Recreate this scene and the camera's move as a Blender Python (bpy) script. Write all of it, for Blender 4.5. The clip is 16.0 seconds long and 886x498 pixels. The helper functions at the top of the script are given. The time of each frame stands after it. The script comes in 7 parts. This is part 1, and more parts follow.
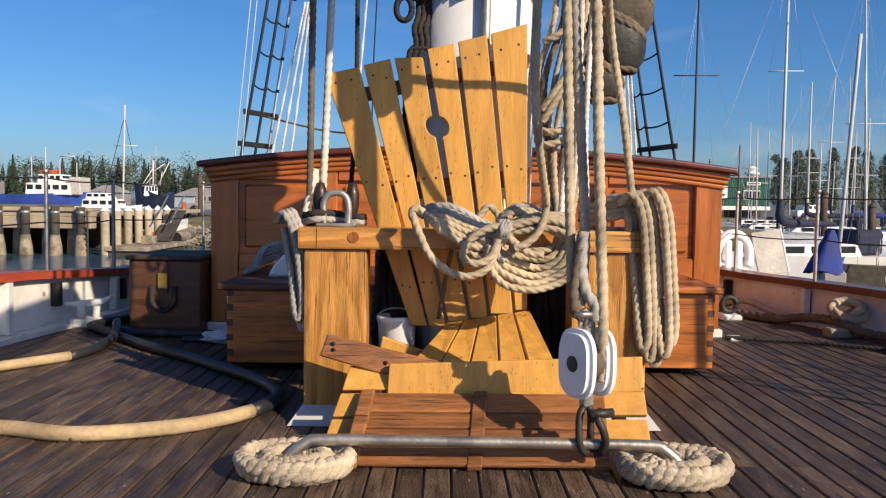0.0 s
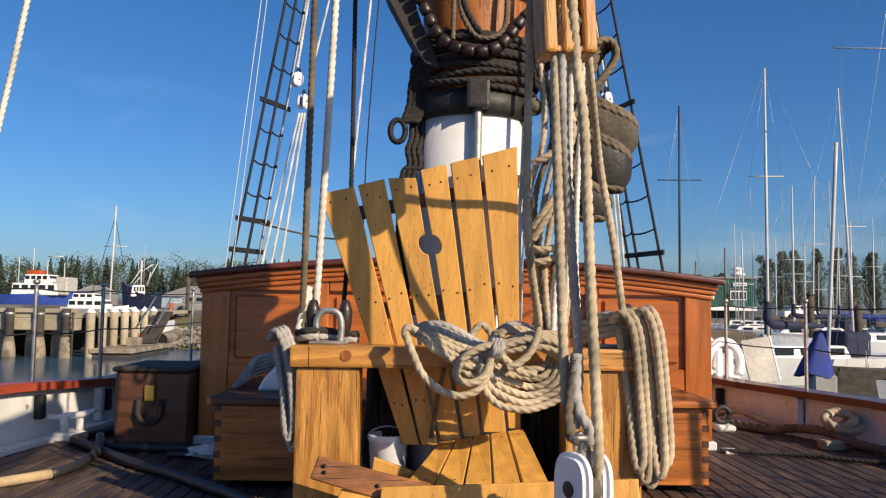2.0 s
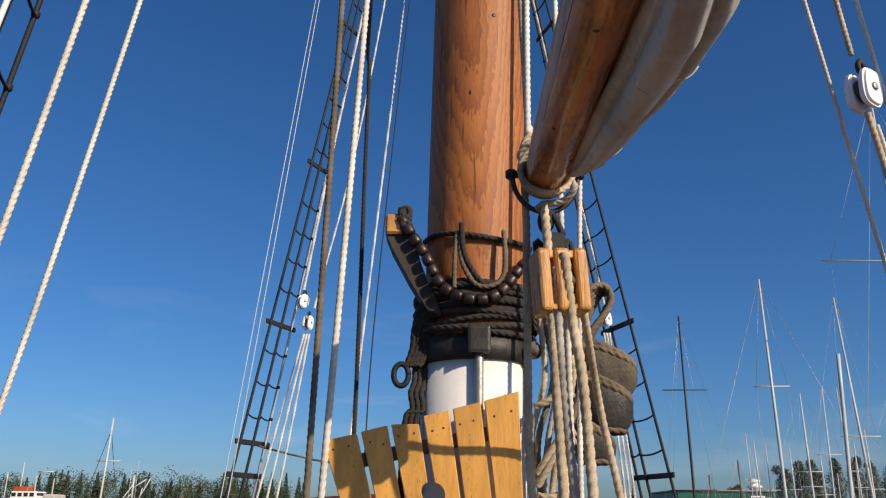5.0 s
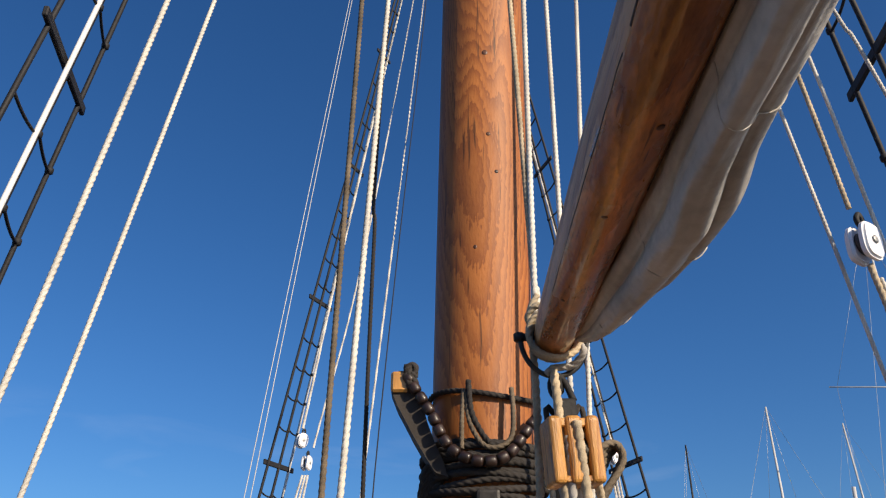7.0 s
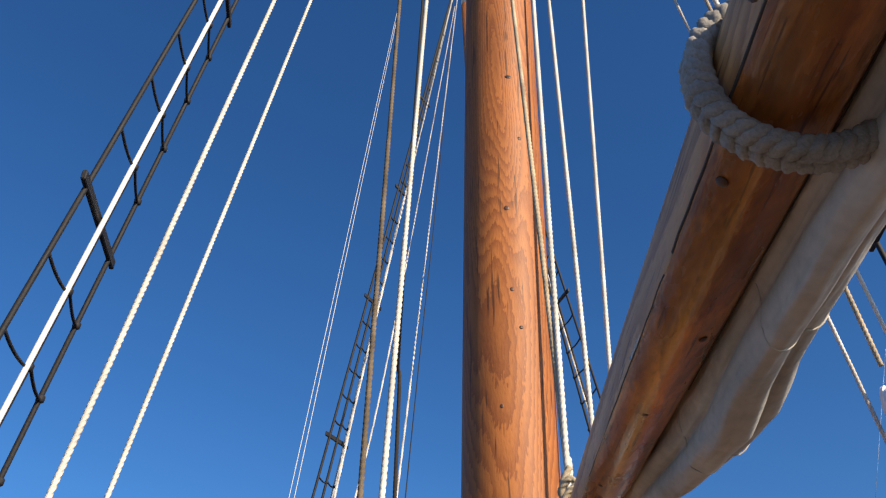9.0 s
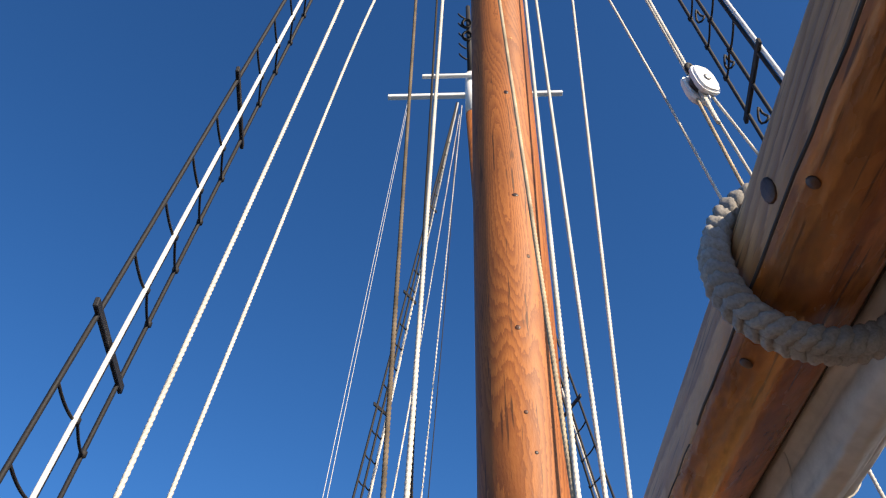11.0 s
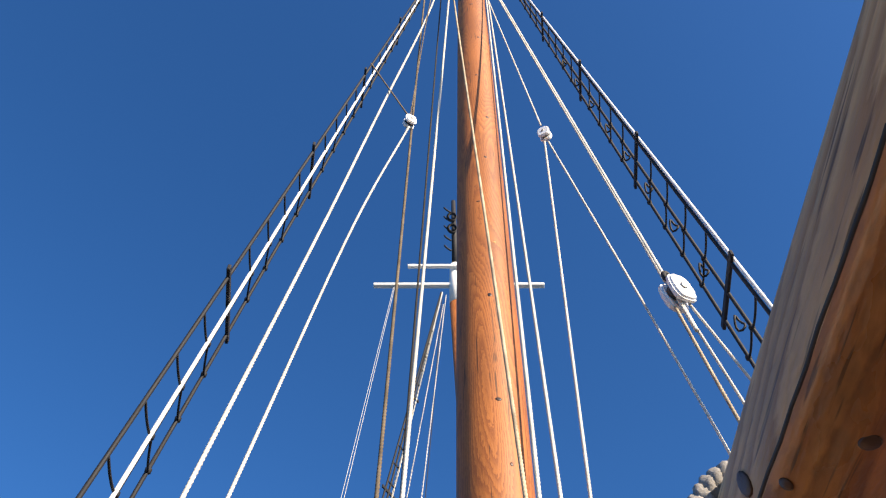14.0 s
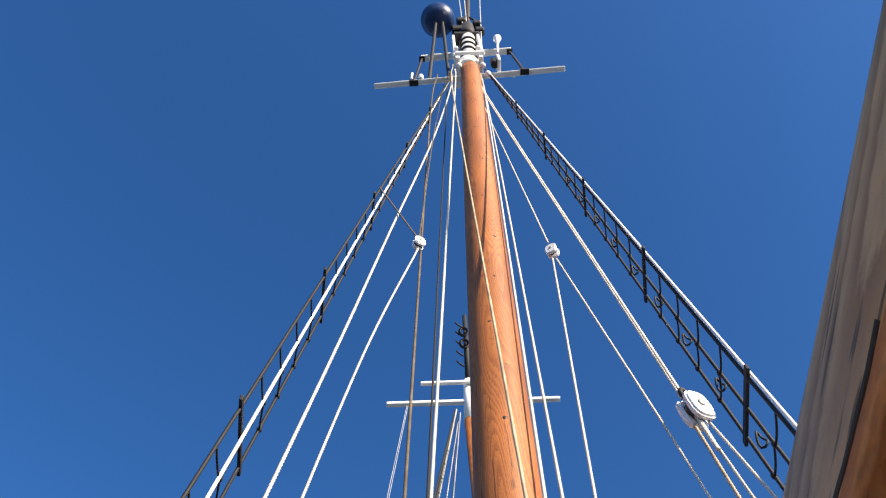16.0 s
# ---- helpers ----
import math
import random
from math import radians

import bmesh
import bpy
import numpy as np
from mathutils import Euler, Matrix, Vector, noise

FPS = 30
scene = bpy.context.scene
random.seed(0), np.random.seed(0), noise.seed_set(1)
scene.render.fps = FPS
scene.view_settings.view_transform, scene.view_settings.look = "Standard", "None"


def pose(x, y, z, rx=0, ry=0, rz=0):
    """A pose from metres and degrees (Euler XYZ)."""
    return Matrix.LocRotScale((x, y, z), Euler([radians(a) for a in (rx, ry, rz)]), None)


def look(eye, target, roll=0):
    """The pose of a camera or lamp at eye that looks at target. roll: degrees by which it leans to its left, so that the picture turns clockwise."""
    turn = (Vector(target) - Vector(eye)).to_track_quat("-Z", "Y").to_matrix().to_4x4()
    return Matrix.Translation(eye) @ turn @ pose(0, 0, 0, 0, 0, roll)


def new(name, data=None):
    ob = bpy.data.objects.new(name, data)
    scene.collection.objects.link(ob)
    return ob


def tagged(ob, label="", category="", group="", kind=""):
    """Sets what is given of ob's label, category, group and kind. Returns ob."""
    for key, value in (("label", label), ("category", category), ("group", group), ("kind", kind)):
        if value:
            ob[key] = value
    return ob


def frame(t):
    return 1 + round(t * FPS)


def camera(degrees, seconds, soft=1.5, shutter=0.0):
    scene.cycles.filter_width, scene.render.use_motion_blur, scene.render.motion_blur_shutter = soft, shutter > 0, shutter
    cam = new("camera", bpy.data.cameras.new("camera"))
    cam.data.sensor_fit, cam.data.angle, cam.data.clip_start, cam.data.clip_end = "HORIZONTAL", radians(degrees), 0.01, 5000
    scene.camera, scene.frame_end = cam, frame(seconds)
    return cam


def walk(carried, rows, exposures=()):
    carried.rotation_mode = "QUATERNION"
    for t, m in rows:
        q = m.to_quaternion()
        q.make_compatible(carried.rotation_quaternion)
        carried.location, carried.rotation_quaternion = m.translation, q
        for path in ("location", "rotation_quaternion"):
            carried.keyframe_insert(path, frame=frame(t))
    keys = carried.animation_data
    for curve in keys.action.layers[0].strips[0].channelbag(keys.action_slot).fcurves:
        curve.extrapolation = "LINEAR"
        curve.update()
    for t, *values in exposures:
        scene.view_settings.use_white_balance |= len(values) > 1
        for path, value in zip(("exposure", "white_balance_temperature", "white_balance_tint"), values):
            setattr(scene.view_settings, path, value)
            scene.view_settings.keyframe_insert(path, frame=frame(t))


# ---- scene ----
cam = camera(58.3, 16.0, soft=1.2)
METRES, EYE, TILT, LEAN, TURN = 0.85, 0.73, -3.3, -0.8, 0.0
ROWS = [
    (0.0, 0.0, 0.0, 0.0, 0.0, 0.0, -0.0),
    (0.5, 0.0033, -0.0056, 0.0122, -0.25, 1.29, -0.05),
    (1.0, -0.0041, -0.0171, 0.0295, -0.68, 3.06, -0.1),
    (1.5, -0.0133, -0.0247, 0.0494, -0.87, 5.25, -0.08),
    (2.0, -0.0168, -0.0247, 0.0683, -0.83, 7.2, 0.04),
    (2.5, -0.0167, -0.0326, 0.0844, -0.67, 8.85, 0.15),
    (3.0, -0.0152, -0.0521, 0.1069, -0.55, 11.4, 0.17),
    (3.5, -0.0129, -0.0713, 0.1353, -0.49, 14.41, 0.22),
    (4.0, -0.0093, -0.0907, 0.155, -0.26, 16.97, 0.26),
    (6.5, -0.0323, -0.177, 0.3065, -1.01, 29.19, 0.63),
    (7.0, -0.0447, -0.1797, 0.3453, -0.39, 31.02, 0.77),
    (7.5, -0.076, -0.2068, 0.383, 0.58, 32.95, 0.87),
    (8.0, -0.0723, -0.2333, 0.4226, 1.38, 35.96, 0.8),
    (8.5, -0.0877, -0.2625, 0.4572, 0.55, 38.07, 0.44),
    (11.0, -0.1168, -0.3774, 0.5906, 1.65, 46.82, 0.79),
    (11.5, -0.1309, -0.4038, 0.6003, 1.73, 48.91, 0.76),
    (12.0, -0.1222, -0.4341, 0.6075, 1.13, 50.93, 0.67),
    (12.5, -0.1235, -0.4465, 0.6113, 0.53, 53.09, 0.71),
    (13.0, -0.1154, -0.4887, 0.6207, -0.18, 55.57, 0.69),
    (13.5, -0.1225, -0.4975, 0.6234, -0.61, 57.33, 0.84),
    (14.0, -0.1232, -0.5196, 0.6267, -0.04, 59.91, 1.06),
    (14.5, -0.1285, -0.5635, 0.6347, 0.67, 62.93, 1.08),
    (15.0, -0.1272, -0.5978, 0.6306, 1.08, 65.07, 1.07),
    (15.5, -0.1275, -0.617, 0.6317, 1.57, 66.85, 1.1),
    (16.0, -0.1219, -0.6147, 0.6328, 1.99, 68.01, 1.19),
]
walk(cam, [(t, pose(0, 0, EYE, TILT, LEAN, TURN) @ pose(METRES * x, METRES * y, METRES * z, 90 + pitch, roll, yaw)) for t, x, y, z, yaw, pitch, roll in ROWS],
     exposures=[(0, 0.40, 6200, 10), (2, 0.34, 6200, 10), (4, 0.12, 6200, 10), (7, 0.33, 6200, 10), (8.5, 0.5, 6200, 10), (11, 0.75, 6200, 10), (12.5, 0.85, 6200, 10), (14, 1.05, 6200, 10), (16, 1.07, 6200, 10)])

# ---- light ----
SUN_AZ, SUN_EL = radians(134), radians(28)     # clockwise from +y, and above the horizon
world = bpy.data.worlds.new("sky")
scene.world = world
world.use_nodes = True
wn = world.node_tree
sky = wn.nodes.new("ShaderNodeTexSky")
sky.sky_type, sky.sun_disc = "NISHITA", False
sky.sun_elevation, sky.sun_rotation = SUN_EL, SUN_AZ
sky.air_density, sky.dust_density, sky.ozone_density, sky.altitude = 1.0, 1.1, 8.0, 0
deep = wn.nodes.new("ShaderNodeHueSaturation")
deep.inputs["Saturation"].default_value, deep.inputs["Hue"].default_value = 1.10, 0.501
wn.links.new(sky.outputs[0], deep.inputs["Color"])
# thin cirrus low in the sky
wc, wm, wt, wr = (wn.nodes.new("ShaderNode" + k) for k in ("TexCoord", "Mapping", "TexNoise", "ValToRGB"))
wm.inputs["Scale"].default_value, wm.inputs["Location"].default_value = (2.2, 2.2, 11), (1.75, 0.42, 0.3)
wt.inputs["Scale"].default_value, wt.inputs["Detail"].default_value, wt.inputs["Distortion"].default_value = 1.5, 7, 0.5
wr.color_ramp.elements[0].position, wr.color_ramp.elements[1].position = 0.53, 0.80
wn.links.new(wc.outputs["Generated"], wm.inputs["Vector"])
wn.links.new(wm.outputs[0], wt.inputs["Vector"])
wn.links.new(wt.outputs[0], wr.inputs[0])
ws, wb = wn.nodes.new("ShaderNodeSeparateXYZ"), wn.nodes.new("ShaderNodeValToRGB")
wn.links.new(wc.outputs["Generated"], ws.inputs[0])
wn.links.new(ws.outputs["Z"], wb.inputs[0])
for k, (p, v) in enumerate(((0.02, 0.0), (0.09, 0.3), (0.15, 0.3), (0.28, 0.0))):
    e = wb.color_ramp.elements[k] if k < 2 else wb.color_ramp.elements.new(p)
    e.position, e.color = p, (v, v, v, 1)
wx, wo = wn.nodes.new("ShaderNodeMath"), wn.nodes.new("ShaderNodeMix")
wx.operation = "MULTIPLY"
wn.links.new(wr.outputs[0], wx.inputs[0])
wn.links.new(wb.outputs[0], wx.inputs[1])
wo.data_type = "RGBA"
wn.links.new(wx.outputs[0], wo.inputs[0])
wn.links.new(deep.outputs[0], wo.inputs[6])
wo.inputs[7].default_value = (7.5, 7.6, 8.0, 1)
wn.links.new(wo.outputs[2], wn.nodes["Background"].inputs[0])
wn.nodes["Background"].inputs[1].default_value = 0.088
sun_data = bpy.data.lights.new("sun", "SUN")
sun_data.energy, sun_data.angle, sun_data.color = 5.0, radians(0.6), (1.0, 0.80, 0.56)
sun = new("sun", sun_data)
sun.matrix_basis = look((0, 0, 30), (-math.sin(SUN_AZ) * math.cos(SUN_EL), -math.cos(SUN_AZ) * math.cos(SUN_EL), 30 - math.sin(SUN_EL)))

# ---- materials ----
def mat(name, base, rough=0.6, metal=0.0, var=0.25, scale=4.0, stretch=(1, 1, 1), dark=None, bump=0.15, bscale=60.0, coat=0.0, spots=0.0, spot_col=(0.03, 0.02, 0.015), spot_scale=40.0, perpiece=0.0, cracks=0.0, crack_stretch=(40, 40, 1.2), rvar=0.15, rings=0.0, ring_stretch=(4, 4, 0.5), ring_depth=0.5):
    """Two scales of colour noise, growth rings, specks, relief and a roughness that varies."""
    m = bpy.data.materials.new(name)
    m.use_nodes = True
    nt = m.node_tree
    N, L = nt.nodes.new, nt.links.new
    b = nt.nodes["Principled BSDF"]
    tc = N("ShaderNodeTexCoord")
    mp = N("ShaderNodeMapping")
    mp.inputs["Scale"].default_value = stretch
    L(tc.outputs["Object"], mp.inputs["Vector"])
    vec = mp.outputs[0]
    if perpiece:
        oi = N("ShaderNodeObjectInfo")
        add = N("ShaderNodeVectorMath")
        add.operation = "MULTIPLY_ADD"
        cmb = N("ShaderNodeCombineXYZ")
        for i in range(3):
            L(oi.outputs["Random"], cmb.inputs[i])
        add.inputs[1].default_value = (37, 53, 71)
        L(cmb.outputs[0], add.inputs[0])
        L(vec, add.inputs[2])
        vec = add.outputs[0]
    def tex(sc, det=4, dist=0.0):
        t = N("ShaderNodeTexNoise")
        t.inputs["Scale"].default_value, t.inputs["Detail"].default_value, t.inputs["Distortion"].default_value = sc, det, dist
        L(vec, t.inputs["Vector"])
        return t
    def ramp(src, lo, hi, c0, c1):
        r = N("ShaderNodeValToRGB")
        r.color_ramp.elements[0].position, r.color_ramp.elements[1].position = lo, hi
        r.color_ramp.elements[0].color, r.color_ramp.elements[1].color = (*c0, 1), (*c1, 1)
        L(src, r.inputs[0])
        return r
    def mix(a, bb, fac, mode="MIX"):
        x = N("ShaderNodeMix")
        x.data_type, x.blend_type = "RGBA", mode
        for s, v in ((0, fac), (6, a), (7, bb)):
            if hasattr(v, "links"):
                L(v, x.inputs[s])
            else:
                x.inputs[s].default_value = v
        return x.outputs[2]
    dark = dark or tuple(c * (1 - 1.6 * var) for c in base)
    light = tuple(min(1, c * (1 + var)) for c in base)
    big = tex(scale, 5)
    col = ramp(big.outputs[0], 0.3, 0.72, dark, light).outputs[0]
    fine = tex(bscale, 4)
    g = 1 - var * 0.9
    col = mix(col, ramp(fine.outputs[0], 0.32, 0.6, (g, g, g), (1, 1, 1)).outputs[0], 1.0, "MULTIPLY")
    height = fine.outputs[0]
    if rings:
        # growth rings: level lines of a long, slow noise
        rm = N("ShaderNodeMapping")
        rm.inputs["Scale"].default_value = ring_stretch
        L(tc.outputs["Object"], rm.inputs["Vector"])
        rsrc = rm.outputs[0]
        if perpiece:
            ra = N("ShaderNodeVectorMath")
            ra.operation = "MULTIPLY_ADD"
            ra.inputs[1].default_value = (11, 17, 23)
            L(cmb.outputs[0], ra.inputs[0])
            L(rsrc, ra.inputs[2])
            rsrc = ra.outputs[0]
        rn = N("ShaderNodeTexNoise")
        rn.inputs["Scale"].default_value, rn.inputs["Detail"].default_value, rn.inputs["Roughness"].default_value, rn.inputs["Distortion"].default_value = 1.0, 1.5, 0.3, 0.1
        L(rsrc, rn.inputs["Vector"])
        wob = N("ShaderNodeMath")
        wob.operation = "MULTIPLY_ADD"
        wob.inputs[1].default_value = 0.035
        L(fine.outputs[0], wob.inputs[0])
        L(rn.outputs[0], wob.inputs[2])
        cnt, frc = N("ShaderNodeMath"), N("ShaderNodeMath")
        cnt.operation, frc.operation = "MULTIPLY", "FRACT"
        cnt.inputs[1].default_value = rings
        L(wob.outputs[0], cnt.inputs[0])
        L(cnt.outputs[0], frc.inputs[0])
        d = 1 - ring_depth
        rr_ = ramp(frc.outputs[0], 0.25, 0.86, (1, 1, 1), (d, d * 0.86, d * 0.72))
        e = rr_.color_ramp.elements.new(1.0)
        e.color = (1, 1, 1, 1)
        col = mix(col, rr_.outputs[0], 1.0, "MULTIPLY")
    if spots:
        v = N("ShaderNodeTexVoronoi")
        v.inputs["Scale"].default_value = spot_scale
        L(vec, v.inputs["Vector"])
        sp = ramp(v.outputs["Distance"], spots, spots + 0.05, (1, 1, 1), (0, 0, 0)).outputs[0]
        gate = ramp(tex(scale * 2.3, 2).outputs[0], 0.52, 0.6, (0, 0, 0), (1, 1, 1)).outputs[0]
        col = mix(col, (*spot_col, 1), mix(sp, gate, 1.0, "MULTIPLY"))
    if cracks:
        ms = N("ShaderNodeMapping")
        ms.inputs["Scale"].default_value = crack_stretch
        L(tc.outputs["Object"], ms.inputs["Vector"])
        ct = N("ShaderNodeTexNoise")
        ct.inputs["Scale"].default_value, ct.inputs["Detail"].default_value = 1.6, 3
        src = ms.outputs[0]
        if perpiece:
            ad = N("ShaderNodeVectorMath")
            L(ms.outputs[0], ad.inputs[0])
            L(cmb.outputs[0], ad.inputs[1])
            src = ad.outputs[0]
        L(src, ct.inputs["Vector"])
        cm = ramp(ct.outputs[0], 0.64 - 0.06 * cracks, 0.70 - 0.06 * cracks, (0, 0, 0), (0.85, 0.85, 0.85)).outputs[0]
        col = mix(col, tuple(c * 0.16 for c in base) + (1,), cm)
    if perpiece:
        hsv = N("ShaderNodeHueSaturation")
        mr = N("ShaderNodeMapRange")
        mr.inputs[3].default_value, mr.inputs[4].default_value = 1 - perpiece, 1 + perpiece
        L(oi.outputs["Random"], mr.inputs[0])
        L(mr.outputs[0], hsv.inputs["Value"])
        L(col, hsv.inputs["Color"])
        col = hsv.outputs[0]
    L(col, b.inputs["Base Color"])
    rr = N("ShaderNodeMapRange")
    rr.inputs[3].default_value, rr.inputs[4].default_value = max(0.03, rough - rvar), min(1, rough + rvar)
    L(big.outputs[0], rr.inputs[0])
    L(rr.outputs[0], b.inputs["Roughness"])
    b.inputs["Metallic"].default_value = metal
    b.inputs["Coat Weight"].default_value, b.inputs["Coat Roughness"].default_value = coat, 0.12
    bp = N("ShaderNodeBump")
    bp.inputs["Strength"].default_value, bp.inputs["Distance"].default_value = bump, 0.01
    L(height, bp.inputs["Height"])
    L(bp.outputs[0], b.inputs["Normal"])
    return m


M = {}
M["deck"] = mat("weathered_deck", (0.108, 0.074, 0.052), 0.62, var=0.42, scale=3, stretch=(6, 1.6, 6), bump=0.45, bscale=34, perpiece=0.38, rvar=0.22, cracks=0.9, crack_stretch=(60, 2.6, 20), spots=0.09, spot_scale=8, spot_col=(0.30, 0.25, 0.20), rings=7, ring_stretch=(14, 1.1, 6), ring_depth=0.3)
M["caulk"] = mat("deck_caulk", (0.012, 0.011, 0.011), 0.7, bscale=30)
M["bitt"] = mat("varnished_pine", (0.60, 0.29, 0.062), 0.42, var=0.24, scale=2.2, stretch=(16, 16, 1.3), bump=0.3, bscale=24, coat=0.2, spots=0.1, spot_scale=9, cracks=0.75, crack_stretch=(60, 60, 2.6), rings=12, ring_stretch=(6, 6, 0.8), ring_depth=0.3)
M["beam"] = mat("varnished_pine_beam", (0.62, 0.30, 0.062), 0.38, var=0.24, scale=2.2, stretch=(1.3, 16, 16), bump=0.25, bscale=24, coat=0.3, spots=0.08, spot_scale=9, cracks=0.55, crack_stretch=(2.4, 60, 60), rings=12, ring_stretch=(0.8, 6, 7), ring_depth=0.3)
M["ochre"] = mat("ochre_painted_board", (0.60, 0.31, 0.062), 0.45, var=0.13, scale=3, stretch=(8, 8, 1.2), bump=0.12, bscale=14, spots=0.16, spot_scale=26, spot_col=(0.1, 0.05, 0.02), perpiece=0.06)
M["oiled"] = mat("red_brown_board", (0.28, 0.112, 0.036), 0.5, var=0.32, scale=3, stretch=(1.4, 12, 12), bump=0.3, bscale=22, coat=0.05, spots=0.12, spot_scale=20, perpiece=0.2, cracks=0.35, crack_stretch=(2.2, 60, 60))
M["mahogany"] = mat("varnished_mahogany", (0.43, 0.125, 0.024), 0.3, var=0.22, scale=1.6, stretch=(1, 6, 12), bump=0.05, bscale=14, coat=0.22)
M["mahogany_v"] = mat("varnished_mahogany_upright", (0.46, 0.14, 0.027), 0.3, var=0.22, scale=1.6, stretch=(10, 8, 1), bump=0.05, bscale=14, coat=0.22)
M["redrail"] = mat("dark_red_rail", (0.12, 0.028, 0.019), 0.45, var=0.3, scale=3, bscale=25, coat=0.3)
M["teak"] = mat("varnished_teak_chest", (0.47, 0.15, 0.026), 0.36, var=0.3, scale=2, stretch=(1, 6, 12), bump=0.08, bscale=18, coat=0.25, cracks=0.1, crack_stretch=(2, 40, 50))
M["walnut"] = mat("dark_brown_wood", (0.10, 0.042, 0.02), 0.45, var=0.3, scale=3, stretch=(1.2, 8, 8), bump=0.15, bscale=16)
M["mast"] = mat("oiled_fir_mast", (0.39, 0.134, 0.025), 0.6, var=0.15, scale=1.0, stretch=(4, 4, 1.2), bump=0.14, bscale=26, cracks=0.1, crack_stretch=(34, 34, 1.5), rings=34, ring_stretch=(3.6, 3.6, 0.40), ring_depth=0.38, rvar=0.1)
M["boom"] = mat("varnished_fir_boom", (0.50, 0.185, 0.038), 0.28, var=0.34, scale=2.4, stretch=(5, 1.6, 5), bump=0.22, bscale=20, coat=0.5, spots=0.10, spot_scale=2.6, cracks=0.2, crack_stretch=(90, 2.4, 90), rings=9, ring_stretch=(9, 0.9, 9), ring_depth=0.35)
M["boom_grey"] = mat("weathered_brightened_stave", (0.64, 0.365, 0.155), 0.5, var=0.2, scale=1.8, stretch=(7, 1.2, 7), bump=0.3, bscale=24, coat=0.1, cracks=0.3, crack_stretch=(90, 2.0, 90), rings=10, ring_stretch=(10, 0.8, 10), ring_depth=0.35)
M["white"] = mat("white_paint", (0.80, 0.80, 0.78), 0.4, var=0.05, scale=2, bump=0.06, bscale=20, spots=0.05, spot_scale=12, spot_col=(0.25, 0.18, 0.12))
M["white_rough"] = mat("scuffed_white_paint", (0.72, 0.71, 0.68), 0.5, var=0.12, scale=3, bump=0.15, bscale=18, spots=0.12, spot_scale=10, spot_col=(0.3, 0.2, 0.14))
M["nylon"] = mat("white_block_plastic", (0.80, 0.80, 0.81), 0.42, var=0.03, scale=5, bump=0.03, bscale=60)
M["black"] = mat("black_tarred_metal", (0.009, 0.009, 0.011), 0.72, var=0.3, scale=6, bump=0.3, bscale=50)
M["iron"] = mat("grey_painted_iron", (0.036, 0.034, 0.031), 0.55, metal=0.3, var=0.3, scale=8, bump=0.3, bscale=40)
M["steel"] = mat("worn_steel", (0.47, 0.43, 0.37), 0.45, metal=0.85, var=0.2, scale=9, bump=0.12, bscale=70)
M["galv"] = mat("galvanised_metal", (0.42, 0.42, 0.40), 0.5, metal=0.75, var=0.18, scale=14, bump=0.2, bscale=60)
M["brass"] = mat("brass", (0.62, 0.42, 0.10), 0.35, metal=0.9, var=0.15, scale=14, bump=0.1)
M["rope"] = mat("weathered_manila", (0.50, 0.41, 0.28), 0.85, var=0.28, scale=7, bump=0.25, bscale=260, rvar=0.08)
M["rope_w"] = mat("white_rope", (0.66, 0.63, 0.56), 0.8, var=0.16, scale=5, bump=0.25, bscale=260, rvar=0.08)
M["rope_grey"] = mat("grey_rope", (0.40, 0.38, 0.35), 0.85, var=0.25, scale=7, bump=0.25, bscale=260, rvar=0.08)
M["rope_d"] = mat("dark_tarred_rope", (0.030, 0.026, 0.024), 0.9, var=0.3, scale=7, bump=0.25, bscale=260, rvar=0.08)
M["rope_brown"] = mat("brown_old_rope", (0.16, 0.125, 0.085), 0.9, var=0.3, scale=7, bump=0.25, bscale=260, rvar=0.08)
M["hose"] = mat("dark_rubber_hose", (0.022, 0.023, 0.026), 0.5, var=0.25, scale=8, bump=0.2, bscale=40)
M["hose_tan"] = mat("tan_canvas_hose", (0.46, 0.34, 0.19), 0.8, var=0.2, scale=8, bump=0.3, bscale=60, spots=0.1, spot_scale=14)
M["ash"] = mat("varnished_ash_block", (0.60, 0.30, 0.07), 0.35, var=0.18, scale=3, stretch=(9, 9, 1), bump=0.1, bscale=12, coat=0.4)
M["sail"] = mat("cream_canvas", (0.52, 0.49, 0.44), 0.9, var=0.18, scale=3.5, bump=0.35, bscale=35)
M["leather"] = mat("black_leather_bag", (0.045, 0.043, 0.04), 0.55, var=0.3, scale=6, bump=0.35, bscale=45)
M["canvas_grey"] = mat("faded_grey_canvas", (0.115, 0.095, 0.07), 0.9, var=0.25, scale=5, bump=0.5, bscale=60)
M["water"] = mat("harbour_water", (0.045, 0.095, 0.15), 0.2, var=0.2, scale=0.3, stretch=(1, 0.45, 1), bump=0.5, bscale=1.6)
M["concrete"] = mat("weathered_concrete", (0.40, 0.34, 0.24), 0.85, var=0.2, scale=0.5, bump=0.3, bscale=6)
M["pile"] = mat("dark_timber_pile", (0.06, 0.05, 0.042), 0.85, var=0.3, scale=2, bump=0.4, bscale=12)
M["barnacle"] = mat("barnacled_pile", (0.30, 0.25, 0.18), 0.95, var=0.35, scale=3, bump=0.6, bscale=14)
M["grass"] = mat("dry_grass_bank", (0.17, 0.15, 0.06), 0.95, var=0.4, scale=0.7, bump=0.6, bscale=6)
M["rubble"] = mat("shore_rubble", (0.24, 0.21, 0.17), 0.95, var=0.45, scale=1.5, bump=0.7, bscale=5)
M["asphalt"] = mat("yard_ground", (0.16, 0.15, 0.13), 0.9, var=0.25, scale=0.2, bump=0.3, bscale=3)
